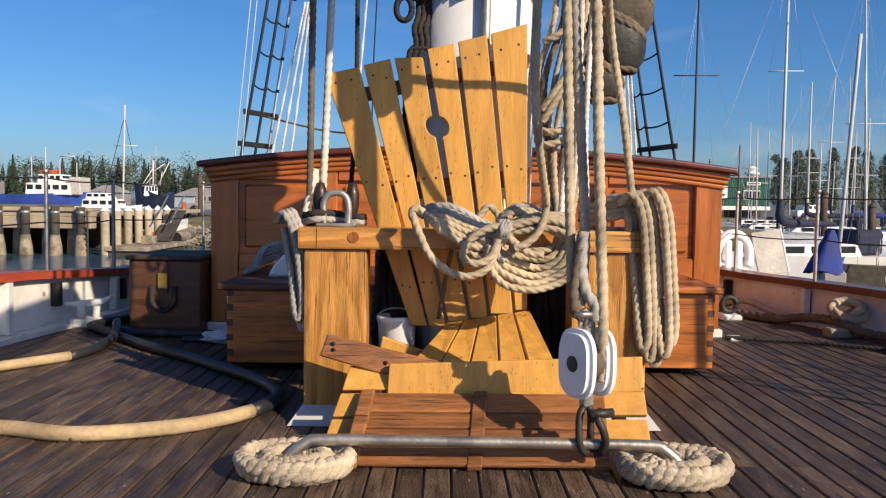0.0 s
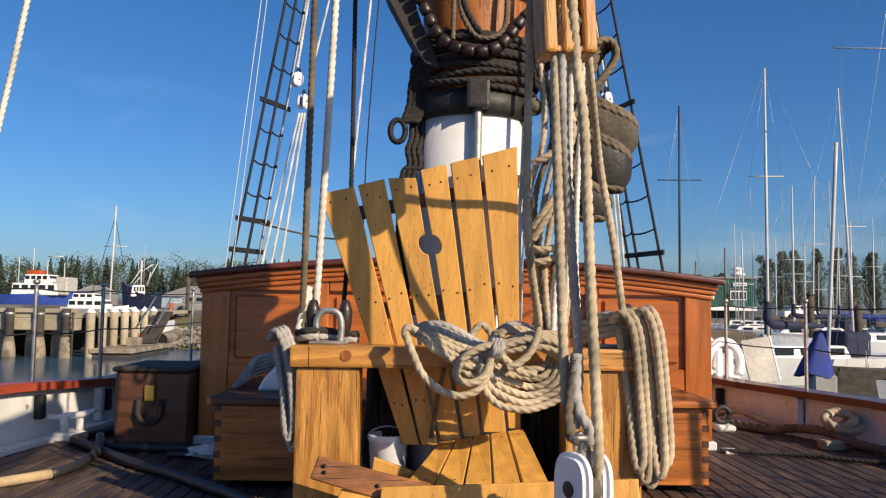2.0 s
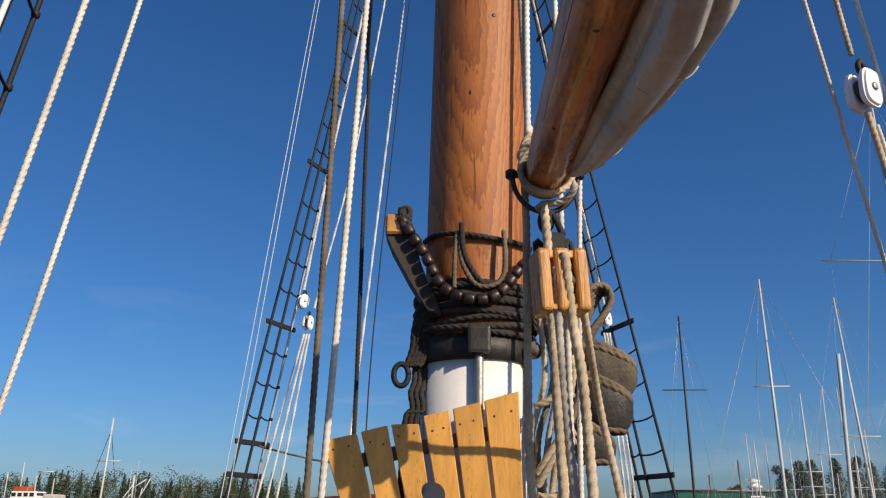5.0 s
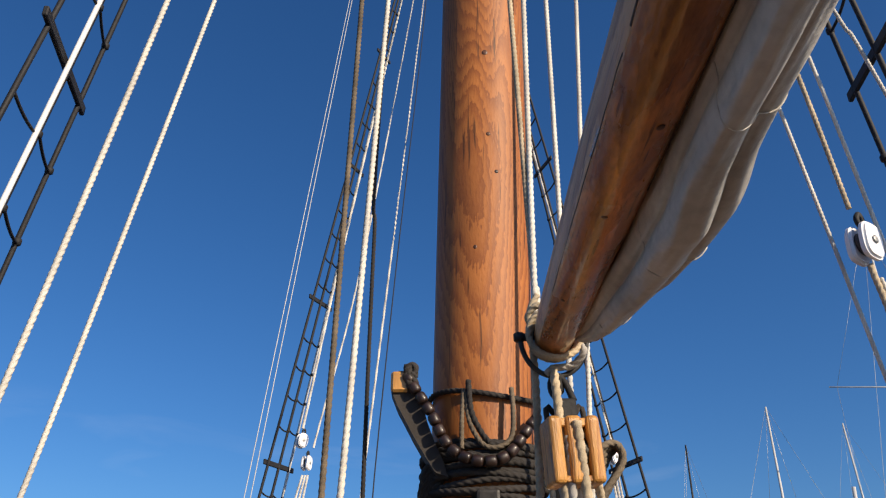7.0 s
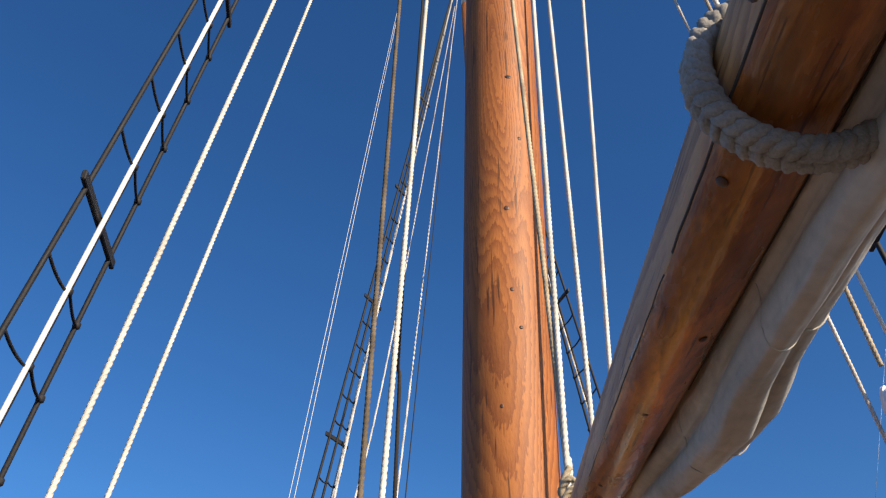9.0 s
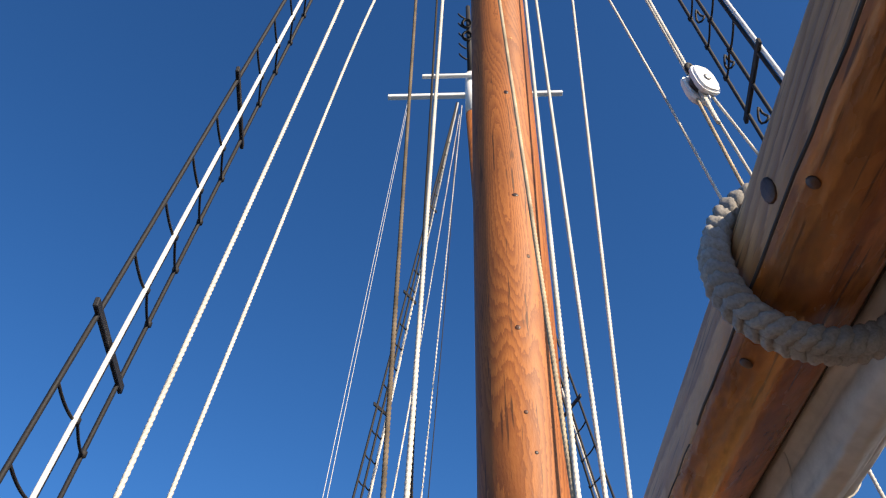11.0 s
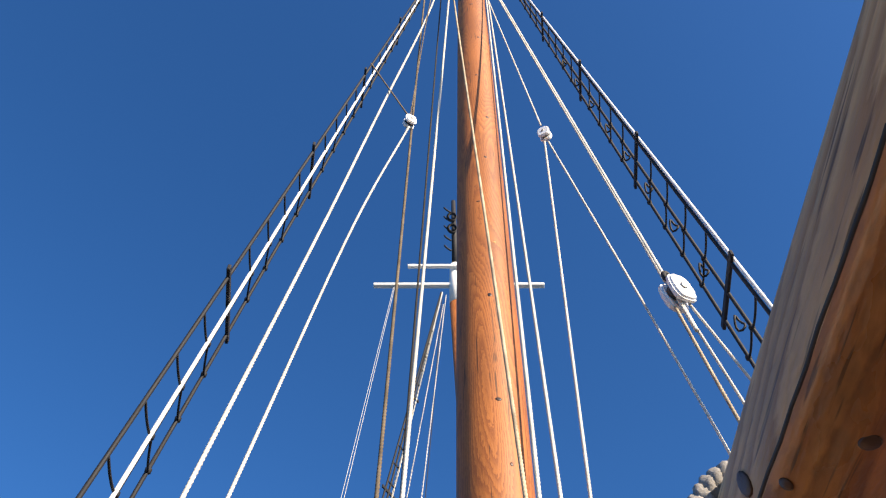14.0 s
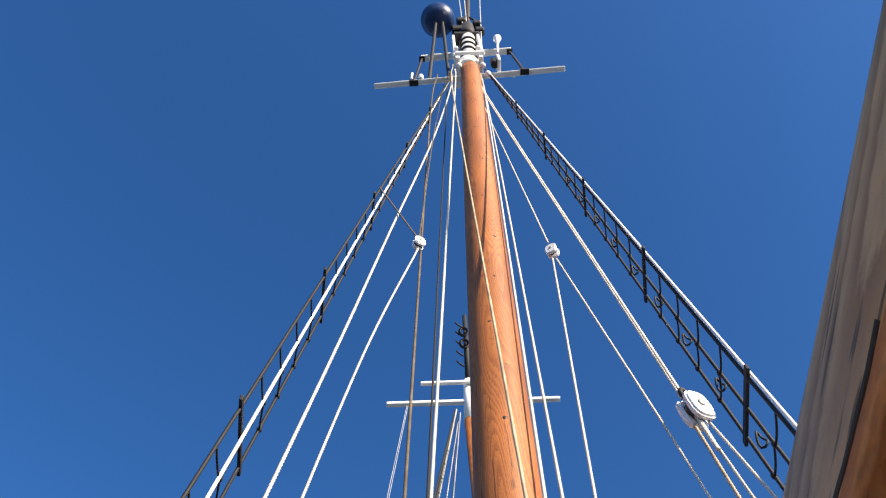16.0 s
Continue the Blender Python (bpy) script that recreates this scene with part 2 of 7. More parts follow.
M["bark"] = mat("bark", (0.09, 0.065, 0.045), 0.9, var=0.3, scale=2, bump=0.5, bscale=10)
M["conifer"] = mat("conifer_needles", (0.070, 0.108, 0.070), 0.8, var=0.35, scale=0.25, bscale=2, bump=0.3)
M["broadleaf"] = mat("broadleaf_foliage", (0.10, 0.13, 0.068), 0.75, var=0.35, scale=0.25, bscale=2, bump=0.3)
M["poplar"] = mat("poplar_foliage", (0.12, 0.16, 0.088), 0.75, var=0.35, scale=0.3, bscale=2, bump=0.3)
M["blue"] = mat("blue_hull_paint", (0.035, 0.075, 0.36), 0.45, var=0.15, scale=0.6, bscale=8)
M["bluecanvas"] = mat("blue_canvas", (0.016, 0.036, 0.22), 0.8, var=0.2, scale=3, bscale=30, bump=0.3)
M["navycanvas"] = mat("navy_canvas", (0.012, 0.018, 0.05), 0.8, var=0.2, scale=3, bscale=30, bump=0.3)
M["navy"] = mat("navy_hull_paint", (0.012, 0.018, 0.045), 0.35, var=0.2, scale=0.6, bscale=8)
M["orange"] = mat("orange_red_paint", (0.50, 0.09, 0.025), 0.5, var=0.2, scale=1, bscale=8)
M["green"] = mat("green_metal_siding", (0.012, 0.13, 0.085), 0.5, var=0.15, scale=0.3, bscale=5)
M["greyroof"] = mat("grey_roofing", (0.26, 0.25, 0.24), 0.8, var=0.15, scale=0.5, bscale=8)
M["bluewall"] = mat("pale_blue_siding", (0.32, 0.40, 0.46), 0.7, var=0.1, scale=0.5, bscale=8)
M["alu"] = mat("painted_spar", (0.50, 0.50, 0.49), 0.4, var=0.06, scale=2, bscale=20)
M["glass"] = mat("dark_window_glass", (0.02, 0.025, 0.03), 0.08, var=0.1, scale=1, bump=0.0)
M["dome"] = mat("dark_blue_radome", (0.012, 0.035, 0.12), 0.35, var=0.15, scale=2, bscale=20, bump=0.05)
M["bead"] = mat("dark_wooden_bead", (0.028, 0.014, 0.010), 0.45, var=0.3, scale=12, bump=0.1, coat=0.1)

# ---- mesh helpers ----
I4 = Matrix.Identity(4)


def thing(name, loc, label, category, group="", kind=""):
    ob = new(name)
    ob.empty_display_size = 0.1
    ob.matrix_basis = Matrix.Translation(loc)
    return tagged(ob, label, category, group, kind)


def adopt(ob, parent):
    ob.parent = parent
    ob.matrix_parent_inverse = parent.matrix_basis.inverted() if parent.type == "EMPTY" else I4


def solid(name, verts, faces, material, parent=None, label="", smooth=False):
    me = bpy.data.meshes.new(name)
    me.from_pydata([tuple(v) for v in verts], [], [tuple(f) for f in faces])
    me.materials.append(M[material])
    if smooth:
        me.polygons.foreach_set("use_smooth", [True] * len(me.polygons))
    me.update()
    ob = new(name, me)
    if parent:
        adopt(ob, parent)
    if label:
        ob["label"] = label
    return ob


def part(name, bm, material, parent=None, label="", smooth=False):
    me = bpy.data.meshes.new(name)
    bm.normal_update()
    bm.to_mesh(me)
    bm.free()
    me.materials.append(M[material])
    if smooth:
        me.polygons.foreach_set("use_smooth", [True] * len(me.polygons))
    ob = new(name, me)
    if parent:
        adopt(ob, parent)
    if label:
        ob["label"] = label
    return ob


def block(x0, x1, y0, y1, z0, z1, bevel=0.006, m=None, bm=None, seg=1):
    own = bm is None
    bm = bm or bmesh.new()
    r = bmesh.ops.create_cube(bm, size=1, matrix=Matrix.Translation(((x0 + x1) / 2, (y0 + y1) / 2, (z0 + z1) / 2)) @ Matrix.Diagonal((abs(x1 - x0), abs(y1 - y0), abs(z1 - z0), 1)))
    vs = r["verts"]
    if bevel:
        es = list({e for v in vs for e in v.link_edges})
        o = bmesh.ops.bevel(bm, geom=es, offset=bevel, segments=seg, profile=0.6, affect="EDGES")
        vs = list({v for f in o["faces"] for v in f.verts} | {v for v in vs if v.is_valid})
    if m is not None:
        bmesh.ops.transform(bm, matrix=m, verts=vs)
    return bm


def prism(poly, y0, y1, bevel=0.004):
    """A board cut to an outline in x and z, from y0 (front) to y1 (back)."""
    bm = bmesh.new()
    vs = [bm.verts.new((x, y0, z)) for x, z in poly]
    f = bm.faces.new(vs)
    o = bmesh.ops.extrude_face_region(bm, geom=[f])
    bmesh.ops.translate(bm, vec=(0, y1 - y0, 0), verts=[v for v in o["geom"] if isinstance(v, bmesh.types.BMVert)])
    bmesh.ops.recalc_face_normals(bm, faces=bm.faces)
    if bevel:
        bmesh.ops.bevel(bm, geom=list(bm.edges), offset=bevel, segments=1, affect="EDGES")
    return bm


def smooth_path(pts, step):
    """Catmull-Rom through the points, resampled at even steps."""
    p = np.array(pts, float)
    if len(p) > 2:
        q = np.vstack([2 * p[0] - p[1], p, 2 * p[-1] - p[-2]])
        out = []
        for i in range(1, len(q) - 2):
            n = max(4, int(np.linalg.norm(q[i + 1] - q[i]) / step) + 1)
            for t in np.linspace(0, 1, n, endpoint=False):
                a, b, c, d = q[i - 1], q[i], q[i + 1], q[i + 2]
                out.append(0.5 * (2 * b + (c - a) * t + (2 * a - 5 * b + 4 * c - d) * t * t + (3 * b - a - 3 * c + d) * t ** 3))
        out.append(q[-2])
        p = np.array(out)
    s = np.r_[0, np.cumsum(np.linalg.norm(np.diff(p, axis=0), axis=1))]
    fine = min(s[-1], 4.5)
    u = np.linspace(0, fine, max(2, int(fine / step) + 1))
    if s[-1] > fine:
        u = np.r_[u, np.linspace(fine, s[-1], max(2, int((s[-1] - fine) / (step * 2.2)) + 1))[1:]]
    return np.stack([np.interp(u, s, p[:, k]) for k in range(3)], 1), u


def sweep(pts, radius, sides=8, step=0.05, lobes=0, lay=0.0, depth=0.0, flat=1.0, taper=None):
    p, u = smooth_path(pts, step)
    t = np.gradient(p, axis=0)
    t /= np.linalg.norm(t, axis=1)[:, None] + 1e-12
    n = np.zeros_like(p)
    ref = np.array((0, 0, 1.0)) if abs(t[0][2]) < 0.9 else np.array((1.0, 0, 0))
    v = ref - t[0] * ref.dot(t[0])
    for i in range(len(p)):
        v = v - t[i] * v.dot(t[i])
        v /= np.linalg.norm(v)
        n[i] = v
    b = np.cross(t, n)
    a = np.linspace(0, 2 * np.pi, sides, endpoint=False)
    ph = (2 * np.pi * u / lay)[:, None] if lay else 0.0
    rad = radius * (np.ones(len(p)) if taper is None else np.interp(u / max(u[-1], 1e-9), *taper))[:, None] * np.ones(sides)[None]
    if lobes:
        rad = rad * (1 - depth + depth * np.abs(np.cos(lobes * a / 2))[None])
    A = a[None] + ph
    V = p[:, None] + (np.cos(A) * rad)[..., None] * n[:, None] + (np.sin(A) * rad * flat)[..., None] * b[:, None]
    V = V.reshape(-1, 3)
    F = []
    k = len(p)
    for i in range(k - 1):
        for j in range(sides):
            j2 = (j + 1) % sides
            F.append((i * sides + j, i * sides + j2, (i + 1) * sides + j2, (i + 1) * sides + j))
    F.append(tuple(range(sides - 1, -1, -1)))
    F.append(tuple((k - 1) * sides + j for j in range(sides)))
    return V, F


def tube(name, pts, r, material, parent=None, label="", sides=8, step=0.04, **kw):
    v, f = sweep(pts, r, sides, step, **kw)
    return solid(name, v, f, material, parent, label, smooth=True)


def laid(name, pts, r, material, parent=None, label="", near=True, **kw):
    """A three-strand laid rope: its strands twist round one another."""
    if near:
        v, f = sweep(pts, r * 1.1, 12, r * 0.5, lobes=3, lay=r * 7.0, depth=0.23, **kw)
    else:
        v, f = sweep(pts, r * 1.05, 6, r * 2.6, lobes=3, lay=r * 9.0, depth=0.25, **kw)
    return solid(name, v, f, material, parent, label, smooth=near)


def join(chunks):
    V, F, o = [], [], 0
    for v, f in chunks:
        V.append(np.asarray(v, float).reshape(-1, 3))
        F += [tuple(i + o for i in q) for q in f]
        o += len(v)
    return np.vstack(V), F


def lathe(profile, axis_pt=(0, 0, 0), sides=24, m=None):
    """A turned form from (radius, height) pairs round an upright axis."""
    V, F = [], []
    for r, h in profile:
        for j in range(sides):
            a = 2 * math.pi * j / sides
            V.append(Vector((r * math.cos(a), r * math.sin(a), h)))
    for i in range(len(profile) - 1):
        for j in range(sides):
            j2 = (j + 1) % sides
            F.append((i * sides + j, i * sides + j2, (i + 1) * sides + j2, (i + 1) * sides + j))
    F.append(tuple(range(sides - 1, -1, -1)))
    F.append(tuple((len(profile) - 1) * sides + j for j in range(sides)))
    m = (m or I4)
    return [Matrix.Translation(axis_pt) @ m @ v for v in V], F


def turned(name, profile, axis_pt, material, parent=None, label="", sides=24, m=None):
    v, f = lathe(profile, axis_pt, sides, m)
    return solid(name, v, f, material, parent, label, smooth=True)


def sagged(a, b, sag=0.0, n=9):
    a, b = Vector(a), Vector(b)
    return [tuple(a.lerp(b, i / (n - 1)) - Vector((0, 0, sag * 4 * (i / (n - 1)) * (1 - i / (n - 1))))) for i in range(n)]


def extend(a, b, z):
    """The point at height z on the line through a and b."""
    a, b = Vector(a), Vector(b)
    return tuple(a + (b - a) * ((z - a.z) / (b.z - a.z)))


M["mat_rope"] = mat("old_cream_rope", (0.50, 0.42, 0.305), 0.9, var=0.25, scale=9, bump=0.3, bscale=200, spots=0.08, spot_scale=16, rvar=0.06)
M["rail_orange"] = mat("orange_red_rail", (0.36, 0.065, 0.03), 0.45, var=0.3, scale=2, stretch=(6, 1, 6), bscale=20)

# ---- ground: the harbour ----
WATER = -1.5
me_w = bmesh.new()
bmesh.ops.create_grid(me_w, x_segments=8, y_segments=8, size=3000, matrix=Matrix.Translation((0, 0, WATER)))
tagged(part("water", me_w, "water"), "rippled blue-grey harbour water around the ship", "water", kind="structure")

# ---- ship: deck and bulwarks ----
LEFT = [(-6, -2.75), (2, -2.45), (4, -2.23), (5.2, -2.07), (9, -1.95), (14, 0.1)]
RIGHT = [(-6, 2.95), (2, 2.9), (4.45, 2.52), (5.64, 2.1), (9, 2.0), (14, 0.1)]


def side(table, y):
    return float(np.interp(y, [a for a, _ in table], [b for _, b in table]))


deck = thing("deck", (0, 0, 0), "weathered grey-brown planked wooden deck with dark caulked seams", "deck", kind="structure")
ys = np.linspace(-6, 14, 41)
dv = [(side(LEFT, y), y, -0.006) for y in ys] + [(side(RIGHT, y), y, -0.006) for y in ys] + [(side(LEFT, y), y, -0.08) for y in ys] + [(side(RIGHT, y), y, -0.08) for y in ys]
n = len(ys)
df = []
for i in range(n - 1):
    df += [(i, n + i, n + i + 1, i + 1), (2 * n + i, 2 * n + i + 1, 3 * n + i + 1, 3 * n + i), (i, i + 1, 2 * n + i + 1, 2 * n + i), (n + i, 3 * n + i, 3 * n + i + 1, n + i + 1)]
solid("caulking", dv, df, "caulk", deck)


def sheer(sgn, y):
    """How far the port rail sinks towards the bow."""
    return float(np.interp(y, [4.0, 5.2, 6.7], [0.0, -0.07, -0.10])) if sgn < 0 else 0.0


def hull_side(name, table, sgn, rail_z, label):
    b = thing(name, (side(table, 4), 4, 0), label, "bulwark", kind="structure")
    yy = np.linspace(-6, 13.4, 60)
    def strip(nm, o0, o1, z0, z1, m, lb=""):
        V, F = [], []
        for y in yy:
            x = side(table, y)
            d0, d1 = (sheer(sgn, y) if z > 0.1 else 0.0 for z in (z0, z1))
            V += [(x + sgn * o0, y, z0 + d0), (x + sgn * o1, y, z0 + d0), (x + sgn * o1, y, z1 + d1), (x + sgn * o0, y, z1 + d1)]
        for i in range(len(yy) - 1):
            for k in range(4):
                F.append((4 * i + k, 4 * i + (k + 1) % 4, 4 * i + 4 + (k + 1) % 4, 4 * i + 4 + k))
        F += [(3, 2, 1, 0), tuple(4 * (len(yy) - 1) + k for k in range(4))]
        return solid(nm, V, F, m, b, lb)
    strip("planking", 0.0, 0.06, 0.004, rail_z - 0.045, "white_rough")
    strip("waterway", -0.10, 0.0, 0.0, 0.028, "white_rough")
    strip("hull_plating", 0.06, 0.11, WATER - 0.4, rail_z - 0.1, "white")
    strip("rail_cap", -0.05, 0.12, rail_z - 0.043, rail_z, "rail_orange" if sgn < 0 else "redrail", "red painted rail cap")
    y = -5.0
    while y < 12:
        x = side(table, y) - sgn * 0.001
        part("stanchion_knee", block(x - sgn * 0.05, x, y - 0.03, y + 0.03, 0.03, rail_z - 0.05 + sheer(sgn, y), 0.008), "white_rough", b)
        y += 1.0
    return b


hull_side("bulwark_port", LEFT, -1, 0.35, "low white bulwark with a dark red rail cap along the deck")
hull_side("bulwark_starboard", RIGHT, 1, 0.275, "low pinkish-white bulwark with a dark red rail cap along the deck")


def lifeline(name, table, sgn, rail_z, ylist, top):
    th = thing(name, (side(table, 4), 4, rail_z), "row of thin metal stanchions with two sagging wires on the rail", "railing")
    for y in ylist:
        x = side(table, y) + sgn * 0.03
        d = sheer(sgn, y)
        tube("post", [(x, y, rail_z - 0.18 + d), (x, y, top)], 0.0115, "galv", th, sides=10)
        part("socket", block(x - 0.025 - sgn * 0.05, x + 0.025 - sgn * 0.05, y - 0.025, y + 0.025, rail_z - 0.2 + d, rail_z - 0.07 + d, 0.006), "black", th)
        turned("knob", [(0.004, 0), (0.019, 0.008), (0.019, 0.024), (0.004, 0.032)], (x, y, top), "steel", th, sides=10)
    for h in (top - 0.02, rail_z + (top - rail_z) * 0.48):
        for a, b in zip(ylist, ylist[1:]):
            tube("wire", sagged((side(table, a) + sgn * 0.03, a, h), (side(table, b) + sgn * 0.03, b, h), 0.015), 0.0042, "iron", th, sides=6, step=0.15)


lifeline("lifeline_railing", LEFT, -1, 0.35, [-3.2, -1.2, 0.8, 2.75, 4.42, 5.1, 6.8, 9.2], 0.86)
lifeline("lifeline_railing", RIGHT, 1, 0.275, [-3.2, -1.2, 0.8, 2.9, 4.32, 5.0, 5.75, 7.5, 9.4], 0.82)

# ---- deckhouse ----
HX0, HX1, HY0, HY1 = -1.285, 1.545, 4.4, 7.6
HC = (HX0 + HX1) / 2


def camber(x, edge=0.945, rise=0.10):
    u = (x - HC) / 1.45
    return edge + rise * (1 - u * u)


house = thing("deckhouse", (HC, 6, 0), "varnished mahogany deckhouse with panelled front and cambered dark red roof", "deckhouse")


def cambered(name, x0, x1, y0, y1, drop0, drop1, material, label=""):
    xs = np.linspace(x0, x1, 25)
    V, F = [], []
    for x in xs:
        z = camber(x)
        V += [(x, y0, z - drop0), (x, y1, z - drop0), (x, y1, z - drop1), (x, y0, z - drop1)]
    for i in range(24):
        for k in range(4):
            F.append((4 * i + k, 4 * i + 4 + k, 4 * i + 4 + (k + 1) % 4, 4 * i + (k + 1) % 4))
    F += [(0, 1, 2, 3), (99, 98, 97, 96)]
    ob = solid(name, V, F, material, house, label)
    md = ob.modifiers.new("edge", "BEVEL")
    md.width, md.segments, md.limit_method = 0.012, 3, "ANGLE"
    return ob


cambered("roof", HX0 - 0.06, HX1 + 0.06, HY0 - 0.07, HY1 + 0.05, 0.035, 0.0, "redrail", "dark red rounded roof edge")
cambered("cornice", HX0 - 0.03, HX1 + 0.03, HY0 - 0.038, HY1 + 0.03, 0.070, 0.033, "mahogany")
cambered("cornice", HX0 - 0.02, HX1 + 0.02, HY0 - 0.024, HY1 + 0.02, 0.098, 0.066, "mahogany")
cambered("cornice", HX0 - 0.01, HX1 + 0.01, HY0 - 0.014, HY1 + 0.01, 0.125, 0.095, "mahogany")


def front_piece(name, x0, x1, zlo, ztop, y0, y1, material="mahogany", bevel=0.006):
    """A flat front member; ztop may follow the camber of the roof."""
    xs = np.linspace(x0, x1, 9)
    top = [(x, camber(x) - ztop) if ztop < 0.5 else (x, ztop) for x in xs[::-1]]
    return part(name, prism([(x0, zlo), (x1, zlo)] + top, y0, y1, bevel), material, house)


front_piece("wall", HX0 + 0.01, HX1 - 0.01, 0.02, 0.12, HY0 + 0.03, HY0 + 0.08)
for x0, x1 in ((HX0, HX0 + 0.15), (-0.655, -0.585), (0.84, 0.91), (HX1 - 0.15, HX1)):
    front_piece("stile", x0, x1, 0.02, 0.116, HY0, HY0 + 0.04, "mahogany_v")
for x0, x1 in ((HX0 + 0.152, -0.657), (-0.583, 0.838), (0.912, HX1 - 0.152)):
    front_piece("top_rail", x0, x1, 0.845, 0.117, HY0 + 0.002, HY0 + 0.04)
    part("bottom_rail", block(x0, x1, HY0 + 0.002, HY0 + 0.04, 0.02, 0.44, 0.006), "mahogany", house)
    part("panel", block(x0 + 0.03, x1 - 0.03, HY0 + 0.012, HY0 + 0.035, 0.47, 0.82, 0.012), "mahogany", house)
for sx in (HX0, HX1 - 0.04):
    part("side_wall", block(sx, sx + 0.04, HY0 + 0.042, HY1, 0.02, 0.865, 0.006), "mahogany", house)
part("back_wall", block(HX0 + 0.042, HX1 - 0.042, HY1 - 0.04, HY1, 0.02, 0.9, 0.006), "mahogany", house)
part("sill", block(HX0 - 0.02, HX1 + 0.02, HY0 - 0.02, HY1, 0.0, 0.05, 0.008), "white_rough", house, "white painted sill at the deck")

# ---- chests ----
def chest(name, x0, x1, y0, y1, h, label):
    c = thing(name, ((x0 + x1) / 2, (y0 + y1) / 2, 0), label, "deck box")
    part("front", block(x0, x1, y0, y0 + 0.03, 0.03, h, 0.004), "teak", c)
    part("back", block(x0, x1, y1 - 0.03, y1, 0.03, h, 0.004), "teak", c)
    for x in (x0, x1 - 0.03):
        part("side", block(x + 0.001, x + 0.029, y0 + 0.031, y1 - 0.031, 0.03, h, 0.003), "teak", c)
    for k in range(5):
        for x in (x0 - 0.0015, x1 - 0.0285):
            part("dovetail", block(x, x + 0.03, y0 - 0.0015, y0 + 0.02, 0.06 + k * 0.065, 0.09 + k * 0.065, 0.002), "walnut", c)
    part("lid", block(x0 - 0.03, x1 + 0.03, y0 - 0.035, y1, h + 0.001, h + 0.035, 0.012, seg=3), "walnut" if x0 < 0 and x1 < 0.2 else "teak", c, "rounded overhanging lid")
    for x in (x0 + 0.06, x1 - 0.12):
        part("foot", block(x, x + 0.06, y0 + 0.05, y1 - 0.05, 0.0, 0.029, 0.002), "pile", c)
    return c


chest("deck_chest", -0.925, 0.12, 3.40, 4.36, 0.345, "worn varnished wooden chest with a dark lid before the deckhouse")
chest("deck_chest", 0.135, 1.175, 3.40, 4.36, 0.355, "orange varnished wooden chest with dovetailed corners before the deckhouse")

trunk = thing("sea_chest", (-1.47, 4.5, 0), "dark brown wooden chest with brass hasp and rope handles", "chest")
part("body", block(-1.69, -1.30, 4.27, 4.75, 0.01, 0.40, 0.008), "walnut", trunk)
part("lid", block(-1.705, -1.292, 4.255, 4.76, 0.402, 0.428, 0.008), "pile", trunk)
part("hasp_plate", block(-1.527, -1.477, 4.262, 4.2695, 0.225, 0.39, 0.002), "walnut", trunk)
part("hasp", block(-1.529, -1.475, 4.252, 4.2615, 0.25, 0.335, 0.004), "brass", trunk, "brass hasp")
tube("rope_handle", [(-1.56, 4.262, 0.26), (-1.555, 4.245, 0.17), (-1.50, 4.24, 0.13), (-1.445, 4.245, 0.17), (-1.44, 4.262, 0.26)], 0.014, "rope_d", trunk)
tube("rope_handle", [(-1.69, 4.5, 0.37), (-1.75, 4.5, 0.34), (-1.76, 4.5, 0.26), (-1.69, 4.5, 0.21)], 0.013, "rope_d", trunk)

# ---- fife rail: two posts and a beam ----
BX0, BX1, BY0, BY1 = -0.474, 0.688, 2.60, 2.745
rail = thing("fife_rail", (0.107, 2.7, 0), "heavy golden varnished timber posts with a cross beam at the mast", "fife rail")


def timber(name, x0, x1, y0, y1, z0, z1, material, parent):
    bm = block(x0, x1, y0, y1, z0, z1, 0.008, seg=2)
    return part(name, bm, material, parent)


timber("beam", BX0, BX1, BY0 - 0.012, BY1, 0.575, 0.646, "beam", rail)
timber("post", -0.455, -0.248, BY0 + 0.005, BY1, 0.006, 0.573, "bitt", rail)
timber("post", 0.43, 0.679, BY0 + 0.005, BY1, 0.006, 0.573, "bitt", rail)
for x in (-0.29, 0.45):
    bm = bmesh.new()
    bmesh.ops.create_cone(bm, cap_ends=True, segments=20, radius1=0.018, radius2=0.018, depth=0.004, matrix=Matrix.Translation((x, BY0 - 0.0135, 0.615)) @ Matrix.Rotation(radians(90), 4, "X"))
    part("plug", bm, "mast", rail, "round wooden plug")
for x in (-0.412, 0.628):
    part("end_joint", block(x, x + 0.002, BY0 - 0.0135, BY0 - 0.01, 0.578, 0.643, 0), "walnut", rail)
for x0, x1 in ((-0.497, -0.21), (0.40, 0.718)):
    bm = bmesh.new()
    lo = [(x0, 2.54, 0.002), (x1, 2.54, 0.002), (x1, 2.9, 0.002), (x0, 2.9, 0.002)]
    hi = [(x0 + 0.04, 2.597, 0.055), (x1 - 0.04, 2.597, 0.055), (x1 - 0.04, 2.81, 0.055), (x0 + 0.04, 2.81, 0.055)]
    vs = [bm.verts.new(p) for p in lo + hi]
    for k in range(4):
        bm.faces.new((vs[k], vs[(k + 1) % 4], vs[4 + (k + 1) % 4], vs[4 + k]))
    bm.faces.new(vs[4:]); bm.faces.new(vs[3::-1])
    part("base_flashing", bm, "alu", rail, "white painted metal flashing at the post's foot")


